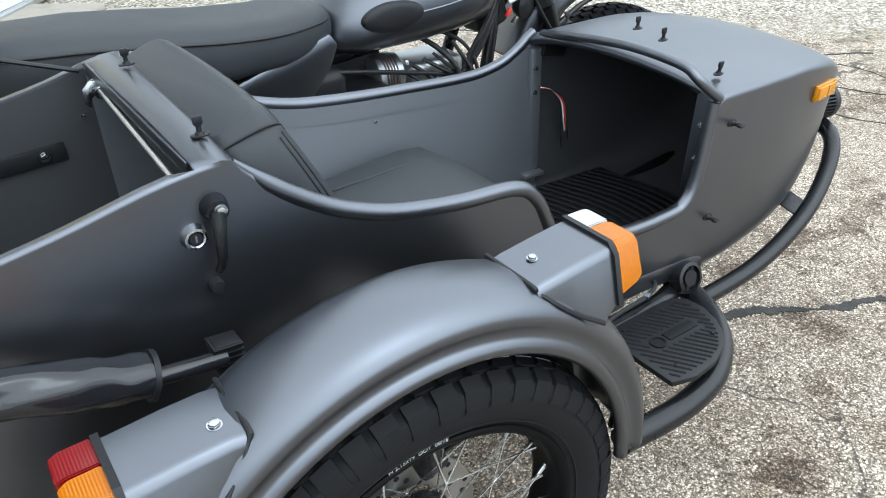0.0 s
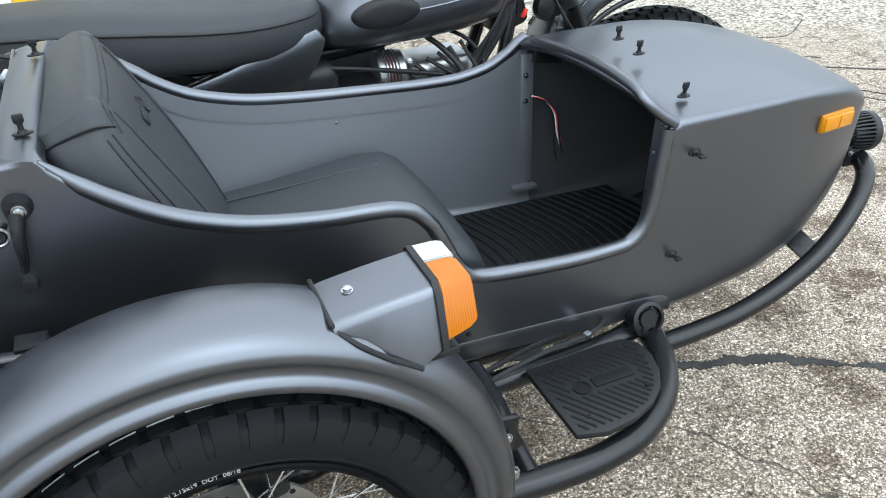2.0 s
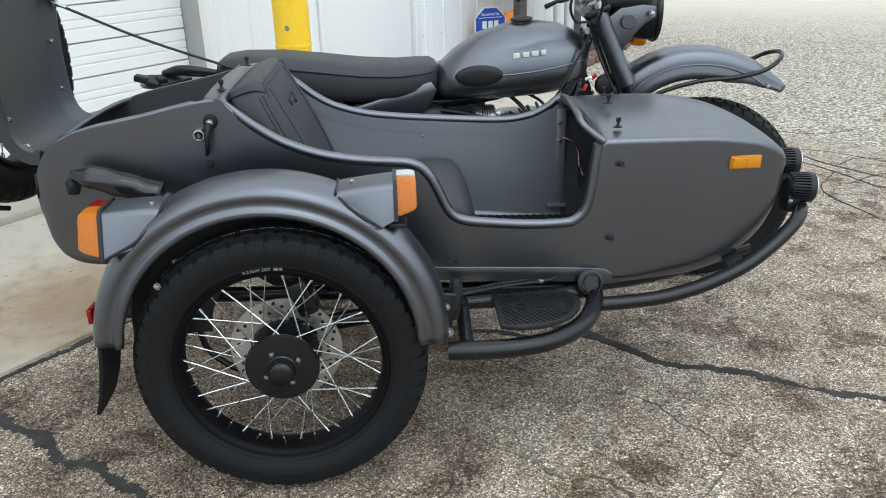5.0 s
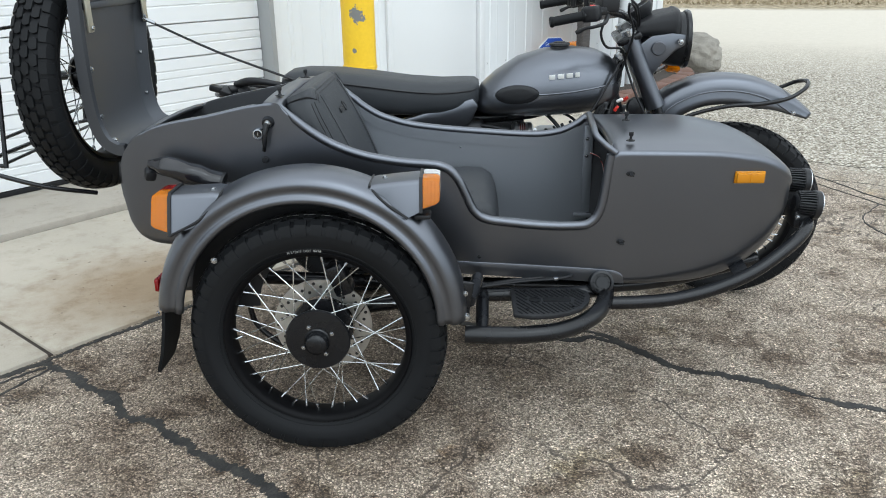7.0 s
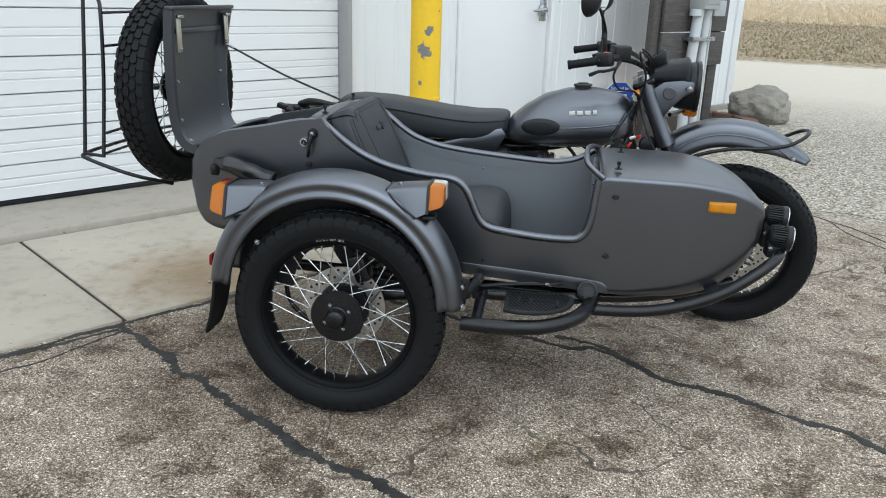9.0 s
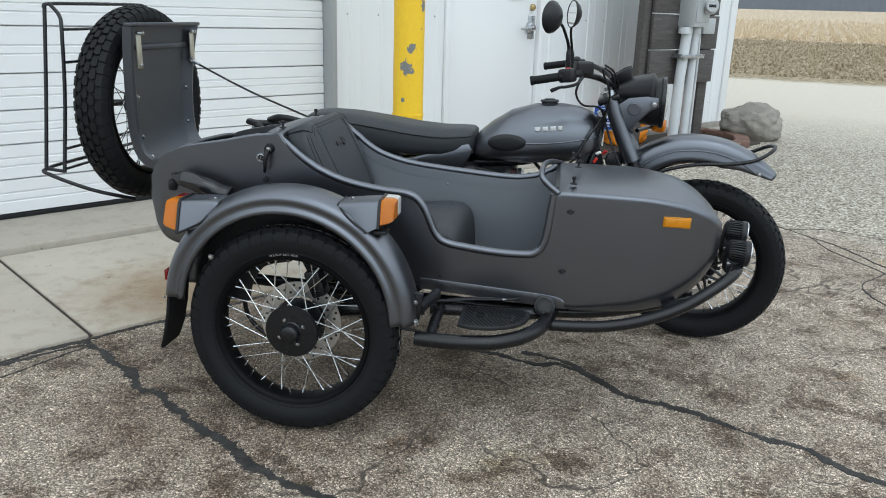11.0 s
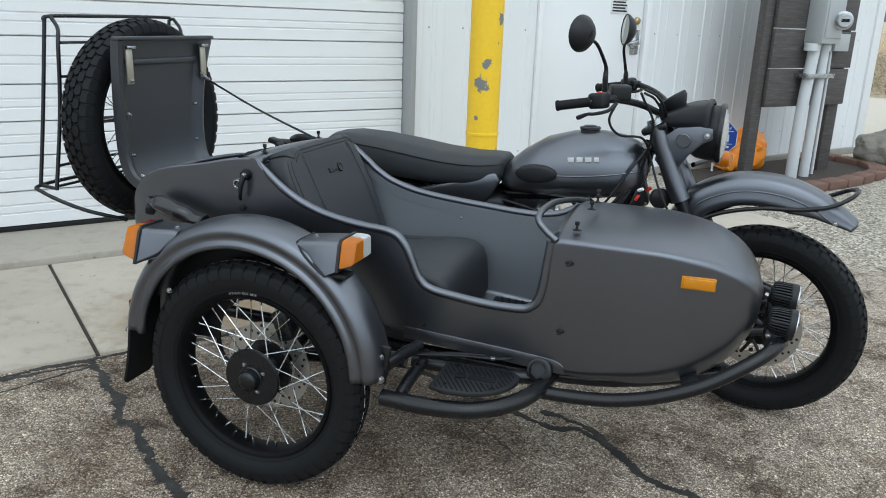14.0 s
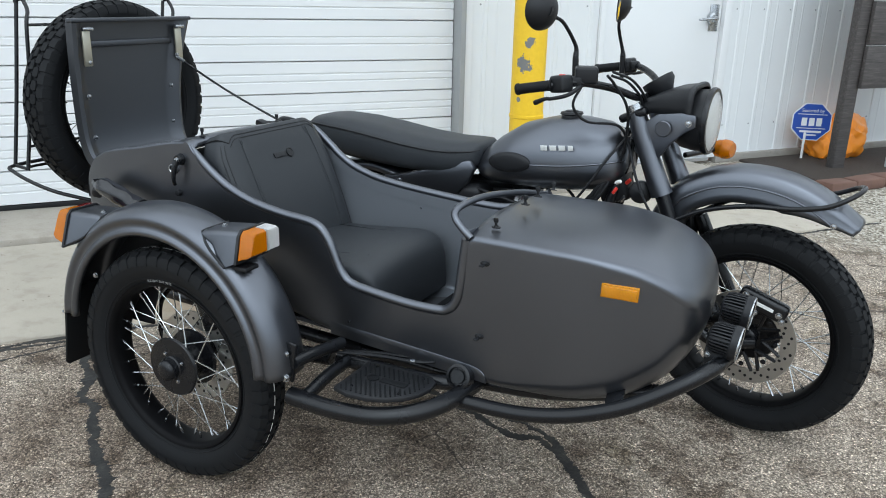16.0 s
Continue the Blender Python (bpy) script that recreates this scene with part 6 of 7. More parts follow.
# parking-brake style bracket on the tail and chrome-black silencer behind the guard
part("tail_knob", box((0.03, 0.035, 0.03), pose(-0.462, 0.13, 0.742, 20, 10, 30), 0.008), PLASTIC, sidecar)
wrap = part("wrapped_tube", tube([(-0.455, 0.118, 0.772), (-0.41, 0.112, 0.768), (-0.345, 0.108, 0.750), (-0.30, 0.108, 0.734), (-0.262, 0.11, 0.722)], [0.012, 0.026, 0.030, 0.027, 0.026], 22, 10), GLOSS, sidecar, "crumpled gloss black wrapped tube")
for v in wrap.data.vertices:
    v.co += 0.0055 * Vector((0, noise.noise(Vector((v.co.x * 14, v.co.y * 70, v.co.z * 70))), noise.noise(Vector((v.co.x * 14 + 3, v.co.y * 80, v.co.z * 80)))))
part("tube_collar", tube([(-0.265, 0.11, 0.722), (-0.259, 0.11, 0.720)], 0.030, 20, 1, smooth=False), PLASTIC, wrap)
part("tool_tube", tube([(-0.262, 0.11, 0.716), (-0.175, 0.113, 0.702)], 0.011, 14, 1, smooth=False), GLOSS, wrap, "gloss black tube")
clamp = part("tube_clamp", box((0.034, 0.03, 0.040), pose(-0.170, 0.126, 0.700, 0, 5, 0), 0.005), PLASTIC, wrap)
for k in range(5):
    part("clamp_rib", box((0.037, 0.033, 0.0035), pose(-0.170, 0.126, 0.684 + 0.008 * k, 0, 5, 0), 0.0012), PLASTIC, clamp)

# spare wheel, luggage rack
spare = thing("spare_wheel", (-0.80, 0.485, 0.965), "spare black laced wheel with block-tread tyre on the trunk lid", "spare wheel")
SP = pose(-0.742, 0.488, 0.957, 0, 90, -3) @ Matrix.Diagonal((1.025, 1.025, 1.05, 1.0))
wheel(spare, "wheel", SP, "small")
rack = thing("luggage_rack", (-0.94, 0.5, 0.72), "black tubular luggage rack behind the spare wheel", "luggage rack")
part("hoop", tube([(-0.70, 0.30, 0.64), (-0.80, 0.21, 0.685), (-0.93, 0.18, 0.735), (-0.97, 0.22, 0.75), (-0.97, 0.50, 0.75), (-0.97, 0.80, 0.75), (-0.93, 0.86, 0.735), (-0.80, 0.82, 0.685), (-0.70, 0.74, 0.64)], 0.0065, 10, 6), BLACK, rack)
for y0, y1, s_ in ((0.212, 0.302, 1), (0.85, 0.94, -1)):
    part("upright", tube([(-0.97, y0, 0.745), (-0.97, (y0 + y1) / 2, 1.0), (-0.97, y1, 1.292)], 0.0065, 10, 4), BLACK, rack)
    part("upright", tube([(-0.90, y0 - 0.003, 0.74), (-0.90, y0 + 0.045, 1.0), (-0.90, y1 - 0.025, 1.21), (-0.92, y1, 1.26), (-0.965, y1 + 0.02, 1.297)], 0.0065, 10, 6), BLACK, rack)
    part("foot_bar", tube([(-0.97, y0, 0.75), (-0.90, y0 - 0.003, 0.745)], 0.006, 10, 1), BLACK, rack)
part("top_rail", tube([(-0.97, 0.295, 1.285), (-0.97, 0.32, 1.297), (-0.975, 0.5, 1.30), (-0.975, 0.9, 1.302), (-0.965, 0.95, 1.295)], 0.0065, 10, 6), BLACK, rack)
for z in (0.752, 0.82, 1.108, 1.216):
    y = 0.209 + (z - 0.752) * 0.17
    part("crossbar", tube([(-0.90, y, z), (-0.90, 0.5, z), (-0.90, y + 0.64, z)], 0.005, 8, 3), BLACK, rack)
part("rack_arm", tube([(-0.68, 0.45, 0.95), (-0.80, 0.45, 0.96), (-0.90, 0.45, 0.95)], 0.012, 10, 3), BLACK, rack)

# ---- the motorcycle ----
BY = 1.06
moto = thing("motorcycle", (0.65, BY, 0.0), "matte graphite retro motorcycle coupled to a sidecar", "motorcycle")


def tank_bm():
    rings = []
    for x, zt, zb, hw in ((0.425, 0.79, 0.755, 0.05), (0.43, 0.805, 0.742, 0.075), (0.45, 0.838, 0.73, 0.098), (0.50, 0.882, 0.722, 0.128), (0.58, 0.933, 0.72, 0.143), (0.68, 0.962, 0.722, 0.149), (0.78, 0.968, 0.728, 0.146), (0.86, 0.958, 0.74, 0.136), (0.91, 0.937, 0.758, 0.116), (0.94, 0.909, 0.785, 0.09), (0.951, 0.882, 0.81, 0.06)):
        ring = []
        for k in range(40):
            a = 2 * math.pi * k / 40
            c, s = math.cos(a), math.sin(a)
            zc = 0.35 * zt + 0.65 * zb
            up = zt - zc if s > 0 else zc - zb
            ring.append((x, BY + hw * math.copysign(abs(c) ** 0.75, c), zc + up * math.copysign(abs(s) ** (0.95 if s > 0 else 0.7), s)))
        rings.append(ring)
    return loft(rings)


tank = part("fuel_tank", tank_bm(), PAINT, moto, "matte graphite teardrop fuel tank", angle=60)
part("filler_cap", lathe([(0, 0.024), (0.02, 0.024), (0.024, 0.020), (0.036, 0.019), (0.039, 0.013), (0.033, 0.009), (0.036, 0.0)], 32), PLASTIC, tank, "black filler cap", m=pose(0.732, BY, 0.960, 0, -2, 0))
part("knee_pad", lathe([(0, 0.012), (0.6, 0.010), (0.92, 0.007), (0.97, 0.004), (1.0, -0.012)], 40), PLASTIC, tank, "oval black rubber knee pad", m=pose(0.572, BY - 0.1405, 0.814, 90, 0, -5) @ pose(0, 0, 0, 0, 0, 3) @ Matrix.Diagonal((0.080, 0.034, 0.8, 1)))
# tank lettering as plain bars
for dx, w in ((-0.044, 0.022), (-0.013, 0.022), (0.017, 0.022), (0.045, 0.016)):
    part("badge_bar", box((w, 0.003, 0.017), pose(0.737 + dx, BY - 0.1475 + 0.003 * dx, 0.880 + 0.09 * dx, 13, -5, 0.6), 0.001), WHITE_INK, tank, "white badge strokes")
part("tank_seam", tube([(0.60, BY - 0.1445, 0.812), (0.70, BY - 0.1495, 0.818), (0.80, BY - 0.146, 0.829), (0.90, BY - 0.122, 0.845), (0.942, BY - 0.085, 0.853)], 0.0035, 8, 6), PAINT, tank)


def saddle_bm():
    rings = []
    for x, zt, zb, hw in ((-0.285, 0.86, 0.81, 0.08), (-0.28, 0.878, 0.79, 0.10), (-0.26, 0.890, 0.78, 0.118), (-0.20, 0.897, 0.765, 0.13), (-0.08, 0.893, 0.748, 0.138), (0.05, 0.878, 0.738, 0.142), (0.18, 0.86, 0.732, 0.14), (0.30, 0.852, 0.735, 0.132), (0.38, 0.855, 0.745, 0.12), (0.42, 0.855, 0.757, 0.105), (0.437, 0.845, 0.775, 0.085)):
        ring = []
        for k in range(40):
            a = 2 * math.pi * k / 40
            c, s = math.cos(a), math.sin(a)
            zc = (zt + zb) / 2
            ring.append((x, BY + hw * math.copysign(abs(c) ** 0.45, c) * (1 - 0.06 * max(0, s)), zc + (zt - zb) / 2 * math.copysign(abs(s) ** 0.55, s)))
        rings.append(ring)
    return loft(rings)


saddle = part("saddle", saddle_bm(), LEATHER, moto, "long black vinyl two-up saddle", angle=60)
part("piping", tube([(-0.275, BY - 0.085, 0.868), (-0.24, BY - 0.122, 0.87), (-0.08, BY - 0.1375, 0.860), (0.05, BY - 0.1415, 0.845), (0.18, BY - 0.1395, 0.828), (0.30, BY - 0.1315, 0.82), (0.40, BY - 0.112, 0.825), (0.435, BY - 0.08, 0.83)], 0.0032, 8, 6), PLASTIC, saddle)


def side_panel_bm():
    return slab([(0.06, 0.70), (0.20, 0.735), (0.33, 0.775), (0.415, 0.80), (0.435, 0.77), (0.41, 0.72), (0.36, 0.66), (0.2, 0.64), (0.04, 0.65)], 0.03, pose(0, BY - 0.12, 0, 90, 0, 0), 0.008)


part("side_cover", side_panel_bm(), PAINT, moto, "graphite side cover")
bolt(moto, (0.155, BY - 0.152, 0.705), (0, -1, 0.1), 0.008)

# rear: mudguard, rack, wheel
REAR = pose(-0.03, BY, 0.337, 90, 0, 0)
wheel(moto, "rear_wheel", REAR, "plain")


def arc_guard(cx, cz, r, a0, a1, hw, y, n=40, drop=0.035):
    sec = [(-hw, r - drop), (-hw * 1.01, r - drop * 0.6), (-hw * 0.93, r - drop * 0.25), (-hw * 0.7, r - 0.006), (-hw * 0.3, r), (0, r + 0.001), (hw * 0.3, r), (hw * 0.7, r - 0.006), (hw * 0.93, r - drop * 0.25), (hw * 1.01, r - drop * 0.6), (hw, r - drop)]
    rings = []
    for k in range(n + 1):
        a = radians(a0 + (a1 - a0) * k / n)
        rings.append([(cx + q * math.cos(a), y + w, cz + q * math.sin(a)) for w, q in sec])
    return loft(rings, False, False)


rg = part("rear_mudguard", arc_guard(-0.03, 0.36, 0.385, 62, 185, 0.085, BY), PAINT, moto, "graphite rear mudguard", angle=60)
gm = rg.modifiers.new("thickness", "SOLIDIFY")
gm.thickness = 0.004
part("rear_rack", tube([(-0.28, BY - 0.09, 0.80), (-0.40, BY - 0.09, 0.815), (-0.50, BY - 0.085, 0.81), (-0.55, BY, 0.805), (-0.50, BY + 0.085, 0.81), (-0.40, BY + 0.09, 0.815), (-0.28, BY + 0.09, 0.80)], 0.008, 10, 6), BLACK, moto, "black tail rack tube")
part("grip_strap", tube([(-0.46, BY - 0.05, 0.845), (-0.41, BY - 0.09, 0.86), (-0.36, BY - 0.10, 0.862), (-0.28, BY - 0.1, 0.85)], [0.012, 0.016, 0.014, 0.01], 10, 6), PLASTIC, moto)
for k in range(7):
    part("tail_lump", box((0.045, 0.04, 0.022), pose(-0.53 + 0.022 * k, BY - 0.07 + 0.02 * math.sin(k * 2.1), 0.828 + 0.006 * math.cos(k * 1.7), 20 * math.sin(k), 15 * math.cos(k * 1.3), 40 * k), 0.006), PLASTIC, moto)

# frame and engine
frame_ = part("frame_tube", tube([(0.95, BY, 0.93), (0.93, BY - 0.06, 0.80), (0.86, BY - 0.10, 0.55), (0.80, BY - 0.12, 0.33), (0.6, BY - 0.13, 0.27), (0.2, BY - 0.13, 0.28), (0.0, BY - 0.12, 0.36)], 0.017, 14, 8), BLACK, moto, "black tubular frame")
part("frame_tube", tube([(0.95, BY, 0.93), (0.93, BY + 0.06, 0.80), (0.86, BY + 0.10, 0.55), (0.80, BY + 0.12, 0.33), (0.6, BY + 0.13, 0.27), (0.2, BY + 0.13, 0.28), (0.0, BY + 0.12, 0.36)], 0.017, 14, 8), BLACK, frame_)
part("backbone", tube([(0.96, BY, 0.92), (0.7, BY, 0.74), (0.3, BY, 0.70), (-0.1, BY, 0.70)], 0.022, 14, 6), BLACK, frame_)
# Two black boxes added to fill the gap with dark bulk.
part("saddle_filler", box((0.22, 0.14, 0.16), pose(0.50, BY + 0.06, 0.655), 0.02), PLASTIC, moto, "black filler box added under the tank")
part("engine_filler", box((0.30, 0.20, 0.14), pose(0.44, BY - 0.02, 0.575), 0.04, 4), PLASTIC, moto, "black filler box added over the engine")
for k, pts in enumerate(([(0.36, BY - 0.10, 0.60), (0.46, BY - 0.12, 0.595), (0.56, BY - 0.12, 0.58), (0.66, BY - 0.13, 0.57)], [(0.40, BY - 0.08, 0.70), (0.50, BY - 0.11, 0.69), (0.62, BY - 0.10, 0.66), (0.72, BY - 0.12, 0.64), (0.80, BY - 0.10, 0.60)],
                         [(0.66, BY - 0.04, 0.75), (0.72, BY - 0.11, 0.70), (0.75, BY - 0.15, 0.64), (0.71, BY - 0.14, 0.59)], [(0.70, BY - 0.02, 0.75), (0.79, BY - 0.09, 0.71), (0.82, BY - 0.13, 0.64), (0.80, BY - 0.14, 0.56)])):
    part("hose", tube(pts, (0.008, 0.006, 0.007, 0.005)[k], 10, 7), PLASTIC, moto, "black rubber hose")
part("heat_shield", box((0.30, 0.16, 0.10), pose(0.72, BY + 0.03, 0.585), 0.03, 3), PLASTIC, moto)
engine = part("crankcase", box((0.36, 0.22, 0.26), pose(0.62, BY, 0.44), 0.05, 4), ALU, moto, "cast aluminium crankcase")
part("gearbox", box((0.24, 0.20, 0.24), pose(0.32, BY, 0.43), 0.05, 4), ALU, moto, "cast aluminium gearbox")
part("airbox", box((0.20, 0.18, 0.16), pose(0.36, BY - 0.02, 0.63), 0.03, 4), PLASTIC, moto, "black airbox")


def fins_bm(n=9, r=0.066):
    prof = [(0.0, 0.0)]
    for k in range(n):
        x = 0.016 * k
        prof += [(0.048, x), (r, x + 0.002), (r, x + 0.005), (0.048, x + 0.007)]
    prof += [(0.055, 0.016 * n + 0.005), (0.05, 0.016 * n + 0.05), (0, 0.016 * n + 0.055)]
    return lathe(prof, 36)


for sgn in (-1, 1):
    part("cylinder", fins_bm(), ALU, engine, "finned aluminium cylinder", m=aim((0.62, BY + sgn * 0.10, 0.47), (0, sgn, 0.02)))


def alternator_bm():
    prof = [(0, 0.0), (0.045, 0.0), (0.056, 0.008), (0.058, 0.02)]
    for k in range(5):
        prof += [(0.058, 0.022 + 0.008 * k), (0.051, 0.023 + 0.008 * k), (0.051, 0.026 + 0.008 * k), (0.058, 0.027 + 0.008 * k)]
    prof += [(0.056, 0.075), (0.04, 0.085), (0, 0.086)]
    return lathe(prof, 32)


alt = part("alternator", alternator_bm(), ALU, engine, "aluminium alternator with cooling slots", m=aim((0.56, BY - 0.02, 0.635), (1, 0, 0)))
part("stator_core", lathe([(0.0525, 0.03), (0.053, 0.03), (0.053, 0.05), (0.0525, 0.05)], 32), surface("copper winding", (0.12, 0.02, 0.014), 0.5), alt, m=aim((0.56, BY - 0.02, 0.635), (1, 0, 0)))
part("throttle_body", lathe([(0, 0), (0.032, 0), (0.032, 0.06), (0.028, 0.07), (0.028, 0.1), (0, 0.1)], 24), ALU, engine, m=aim((0.52, BY - 0.13, 0.56), (1, -0.1, -0.1)))
part("engine_block", box((0.16, 0.14, 0.10), pose(0.73, BY - 0.02, 0.62), 0.02, 3), ALU, engine)
for k in range(10):
    r2 = random.Random(50 + k)
    bolt(engine, (0.60 + 0.2 * r2.random(), BY - 0.125 + 0.06 * r2.random(), 0.56 + 0.12 * r2.random()), (0, -1, 0.4), 0.006)
for k in range(6):
    r2 = random.Random(90 + k)
    part("cable", tube([(0.62 + 0.03 * k, BY - 0.09, 0.66 + 0.01 * k), (0.70 + 0.02 * k, BY - 0.13 - 0.01 * r2.random(), 0.61 + 0.06 * r2.random()), (0.80, BY - 0.12, 0.62 + 0.05 * r2.random()), (0.88 + 0.02 * r2.random(), BY - 0.11, 0.75 + 0.04 * r2.random()), (0.94, BY - 0.08, 0.88 + 0.02 * r2.random())], 0.004 + 0.002 * r2.random(), 8, 6), PLASTIC, moto)
for k, (mat_, p) in enumerate(((RED_P, (0.93, BY - 0.12, 0.76)), (ZINC, (0.955, BY - 0.115, 0.735)), (RED_P, (0.965, BY - 0.10, 0.79)), (WHITE_INK, (0.94, BY - 0.125, 0.79)))):
    part("connector", box((0.011, 0.010, 0.024), pose(*p, 20 * k, 30, 15 * k), 0.003), mat_, moto)
# Black box added to darken the gap between tank and fork.
part("fork_filler", box((0.10, 0.10, 0.17), pose(0.90, BY - 0.03, 0.79, 0, -18, 0), 0.02, 3), PLASTIC, moto, "black filler box added behind the fork")
part("horn", lathe([(0, 0.0), (0.03, 0.004), (0.036, 0.014), (0.036, 0.03), (0.02, 0.04), (0, 0.042)], 28), PLASTIC, moto, m=aim((1.0, BY - 0.07, 0.76), (0.3, -1, 0)))

# front end, steered a little to the right
STEER_P = Vector((1.0, BY, 0.95))
STEER = Matrix.Translation(STEER_P + Vector((-0.003, 0, 0.0))) @ Matrix.Rotation(radians(-5), 4, Vector((-0.42, 0, 1)).normalized()) @ Matrix.Translation(-STEER_P)
FRONT = STEER @ pose(1.395, BY, 0.344, 0, 0, -8) @ pose(0, 0, 0, 90, 0, 0) @ Matrix.Diagonal((1.022, 1.022, 1.06, 1))
fw = wheel(moto, "front_wheel", FRONT, "plain")
part("brake_disc", disc_bm(0.105, 0.15), DISC_M, fw, "drilled steel brake disc", m=FRONT @ Matrix.Translation((0, 0, 0.07)))
for k in range(48):
    a = 2 * math.pi * k / 48
    r = (0.118, 0.128, 0.138)[k % 3]
    put_part("disc_hole", hole_me, fw, "", FRONT @ Matrix.Translation((r * math.cos(a), r * math.sin(a), 0.0735)))
for k in range(8):
    a = 2 * math.pi * k / 8
    for lean in (-0.3, 0.3):
        part("carrier_arm", tube([(0.05 * math.cos(a), 0.05 * math.sin(a), 0.07), (0.112 * math.cos(a + lean), 0.112 * math.sin(a + lean), 0.07)], 0.006, 8, 1, smooth=False), BLACK, fw, m=FRONT)
for k in range(8):
    a = 2 * math.pi * k / 8
    put_part("bolt", to_mesh("bolt", bolt_bm(0.006, 0.005), BLACK), fw, "", FRONT @ Matrix.Translation((0.09 * math.cos(a), 0.09 * math.sin(a), 0.074)))


def F(p):
    return tuple(STEER @ Vector(p))


cal = part("caliper", box((0.15, 0.045, 0.058), pose(1.425, BY - 0.092, 0.472, 0, 18, 0), 0.014, 3), BLACK, moto, "black four-piston brake caliper", m=STEER)
part("badge_bar", box((0.06, 0.002, 0.010), pose(1.43, BY - 0.1155, 0.472, 0, 18, 0)), WHITE_INK, cal, m=STEER)
for dx, dz in ((-0.05, 0.02), (0.05, -0.005), (0.06, -0.03), (-0.06, -0.015), (-0.02, -0.05)):
    bolt(cal, F((1.425 + dx, BY - 0.115, 0.472 - 0.33 * dx + 0.6 * dz)), (0, -1, 0), 0.010)
# leading link fork: uprights, link arms, springs
for sgn in (-1, 1):
    fork = part("fork_leg", tube([(0.975, BY + sgn * 0.095, 1.02), (1.04, BY + sgn * 0.10, 0.86), (1.10, BY + sgn * 0.10, 0.73), (1.135, BY + sgn * 0.10, 0.62), (1.16, BY + sgn * 0.10, 0.46), (1.21, BY + sgn * 0.10, 0.36), (1.27, BY + sgn * 0.10, 0.33)], 0.022, 18, 8), BLACK, moto, "black fork leg", m=STEER)
    part("fork_shroud", tube([(0.978, BY + sgn * 0.096, 1.01), (1.04, BY + sgn * 0.099, 0.865), (1.085, BY + sgn * 0.1, 0.765)], [0.03, 0.031, 0.034], 20, 5), PAINT, fork, "graphite fork shroud", m=STEER)
    part("clamp_ring", tube([(0.968, BY + sgn * 0.095, 1.035), (0.976, BY + sgn * 0.095, 1.016)], 0.027, 18, 1, smooth=False), ZINC, fork, m=STEER)
    part("link_arm", tube([(1.21, BY + sgn * 0.10, 0.36), (1.30, BY + sgn * 0.10, 0.315), (1.42, BY + sgn * 0.09, 0.337)], 0.018, 14, 5), BLACK, fork, m=STEER)
    part("damper", tube([(1.16, BY + sgn * 0.105, 0.66), (1.30, BY + sgn * 0.105, 0.38)], 0.024, 16, 2), BLACK, fork, m=STEER)
    part("damper_rod", tube([(1.27, BY + sgn * 0.105, 0.44), (1.32, BY + sgn * 0.105, 0.345)], 0.009, 12, 2), ZINC, fork, m=STEER)
    bolt(fork, F((1.14, BY + sgn * 0.125, 0.66)), (0, sgn, 0), 0.010)
    bolt(fork, F((1.30, BY + sgn * 0.12, 0.33)), (0, sgn, 0), 0.010)
    bolt(fork, F((1.17, BY + sgn * 0.122, 0.56)), (0, sgn, 0), 0.008)
part("yoke", box((0.09, 0.25, 0.026), pose(0.975, BY, 1.005, 0, -23, 0), 0.01, 3), BLACK, moto, "black fork yoke", m=STEER)
part("steering_lock", lathe([(0, 0.016), (0.012, 0.016), (0.016, 0.01), (0.018, 0.0)], 20), ZINC, moto, m=STEER @ aim((0.95, BY - 0.088, 0.945), (0, -1, 0)))
# headlamp with its nacelle and fly screen
HL = (1.058, BY, 0.990)
LAMP_BOWL = surface("bright fluted lamp bowl", (0.9, 0.91, 0.92), 0.32, 0.85, 0.1, 60, 25, 0.5, 0.003, 0.1)
hl = part("headlamp_shell", lathe([(0, 0.0), (0.04, 0.004), (0.07, 0.02), (0.088, 0.05), (0.094, 0.085), (0.095, 0.115), (0.099, 0.116), (0.099, 0.128), (0.092, 0.132), (0.088, 0.126), (0.0, 0.120)], 48), PLASTIC, moto, "black round headlamp shell", m=STEER @ aim(HL, (1, 0, 0.0)))
part("reflector_bowl", lathe([(0.0, 0.1215), (0.03, 0.1225), (0.06, 0.1245), (0.088, 0.1285)], 40), LAMP_BOWL, hl, m=STEER @ aim(HL, (1, 0, 0)))
part("lamp_ring", lathe([(0.097, 0.117), (0.102, 0.119), (0.1035, 0.126), (0.100, 0.134), (0.091, 0.135), (0.089, 0.129)], 48), BLACK, hl, "black headlamp ring", m=STEER @ aim(HL, (1, 0, 0)))
part("lens", lathe([(0, 0.149), (0.04, 0.146), (0.072, 0.140), (0.091, 0.132)], 40), CLEAR, hl, "clear domed headlamp lens", m=STEER @ aim(HL, (1, 0, 0)))
for sgn in (-1, 1):
    ear = part("headlamp_ear", slab([(0.985, 0.90), (1.01, 0.985), (1.05, 1.015), (1.12, 1.025), (1.165, 1.02), (1.168, 0.985), (1.135, 0.965), (1.095, 0.925), (1.06, 0.87), (1.035, 0.84)], 0.012, pose(0, BY + sgn * 0.118 + 0.006, 0, 90, 0, 0), 0.004), PAINT, moto, "graphite headlamp bracket", m=STEER)
    part("round_blank", lathe([(0, 0.004), (0.022, 0.004), (0.024, 0.002), (0.025, 0.0)], 28), PAINT, ear, m=STEER @ aim((1.075, BY + sgn * 0.126, 0.975), (0, sgn, 0)))
    bolt(ear, F((1.149, BY + sgn * 0.126, 0.998)), (0, sgn, 0), 0.010)


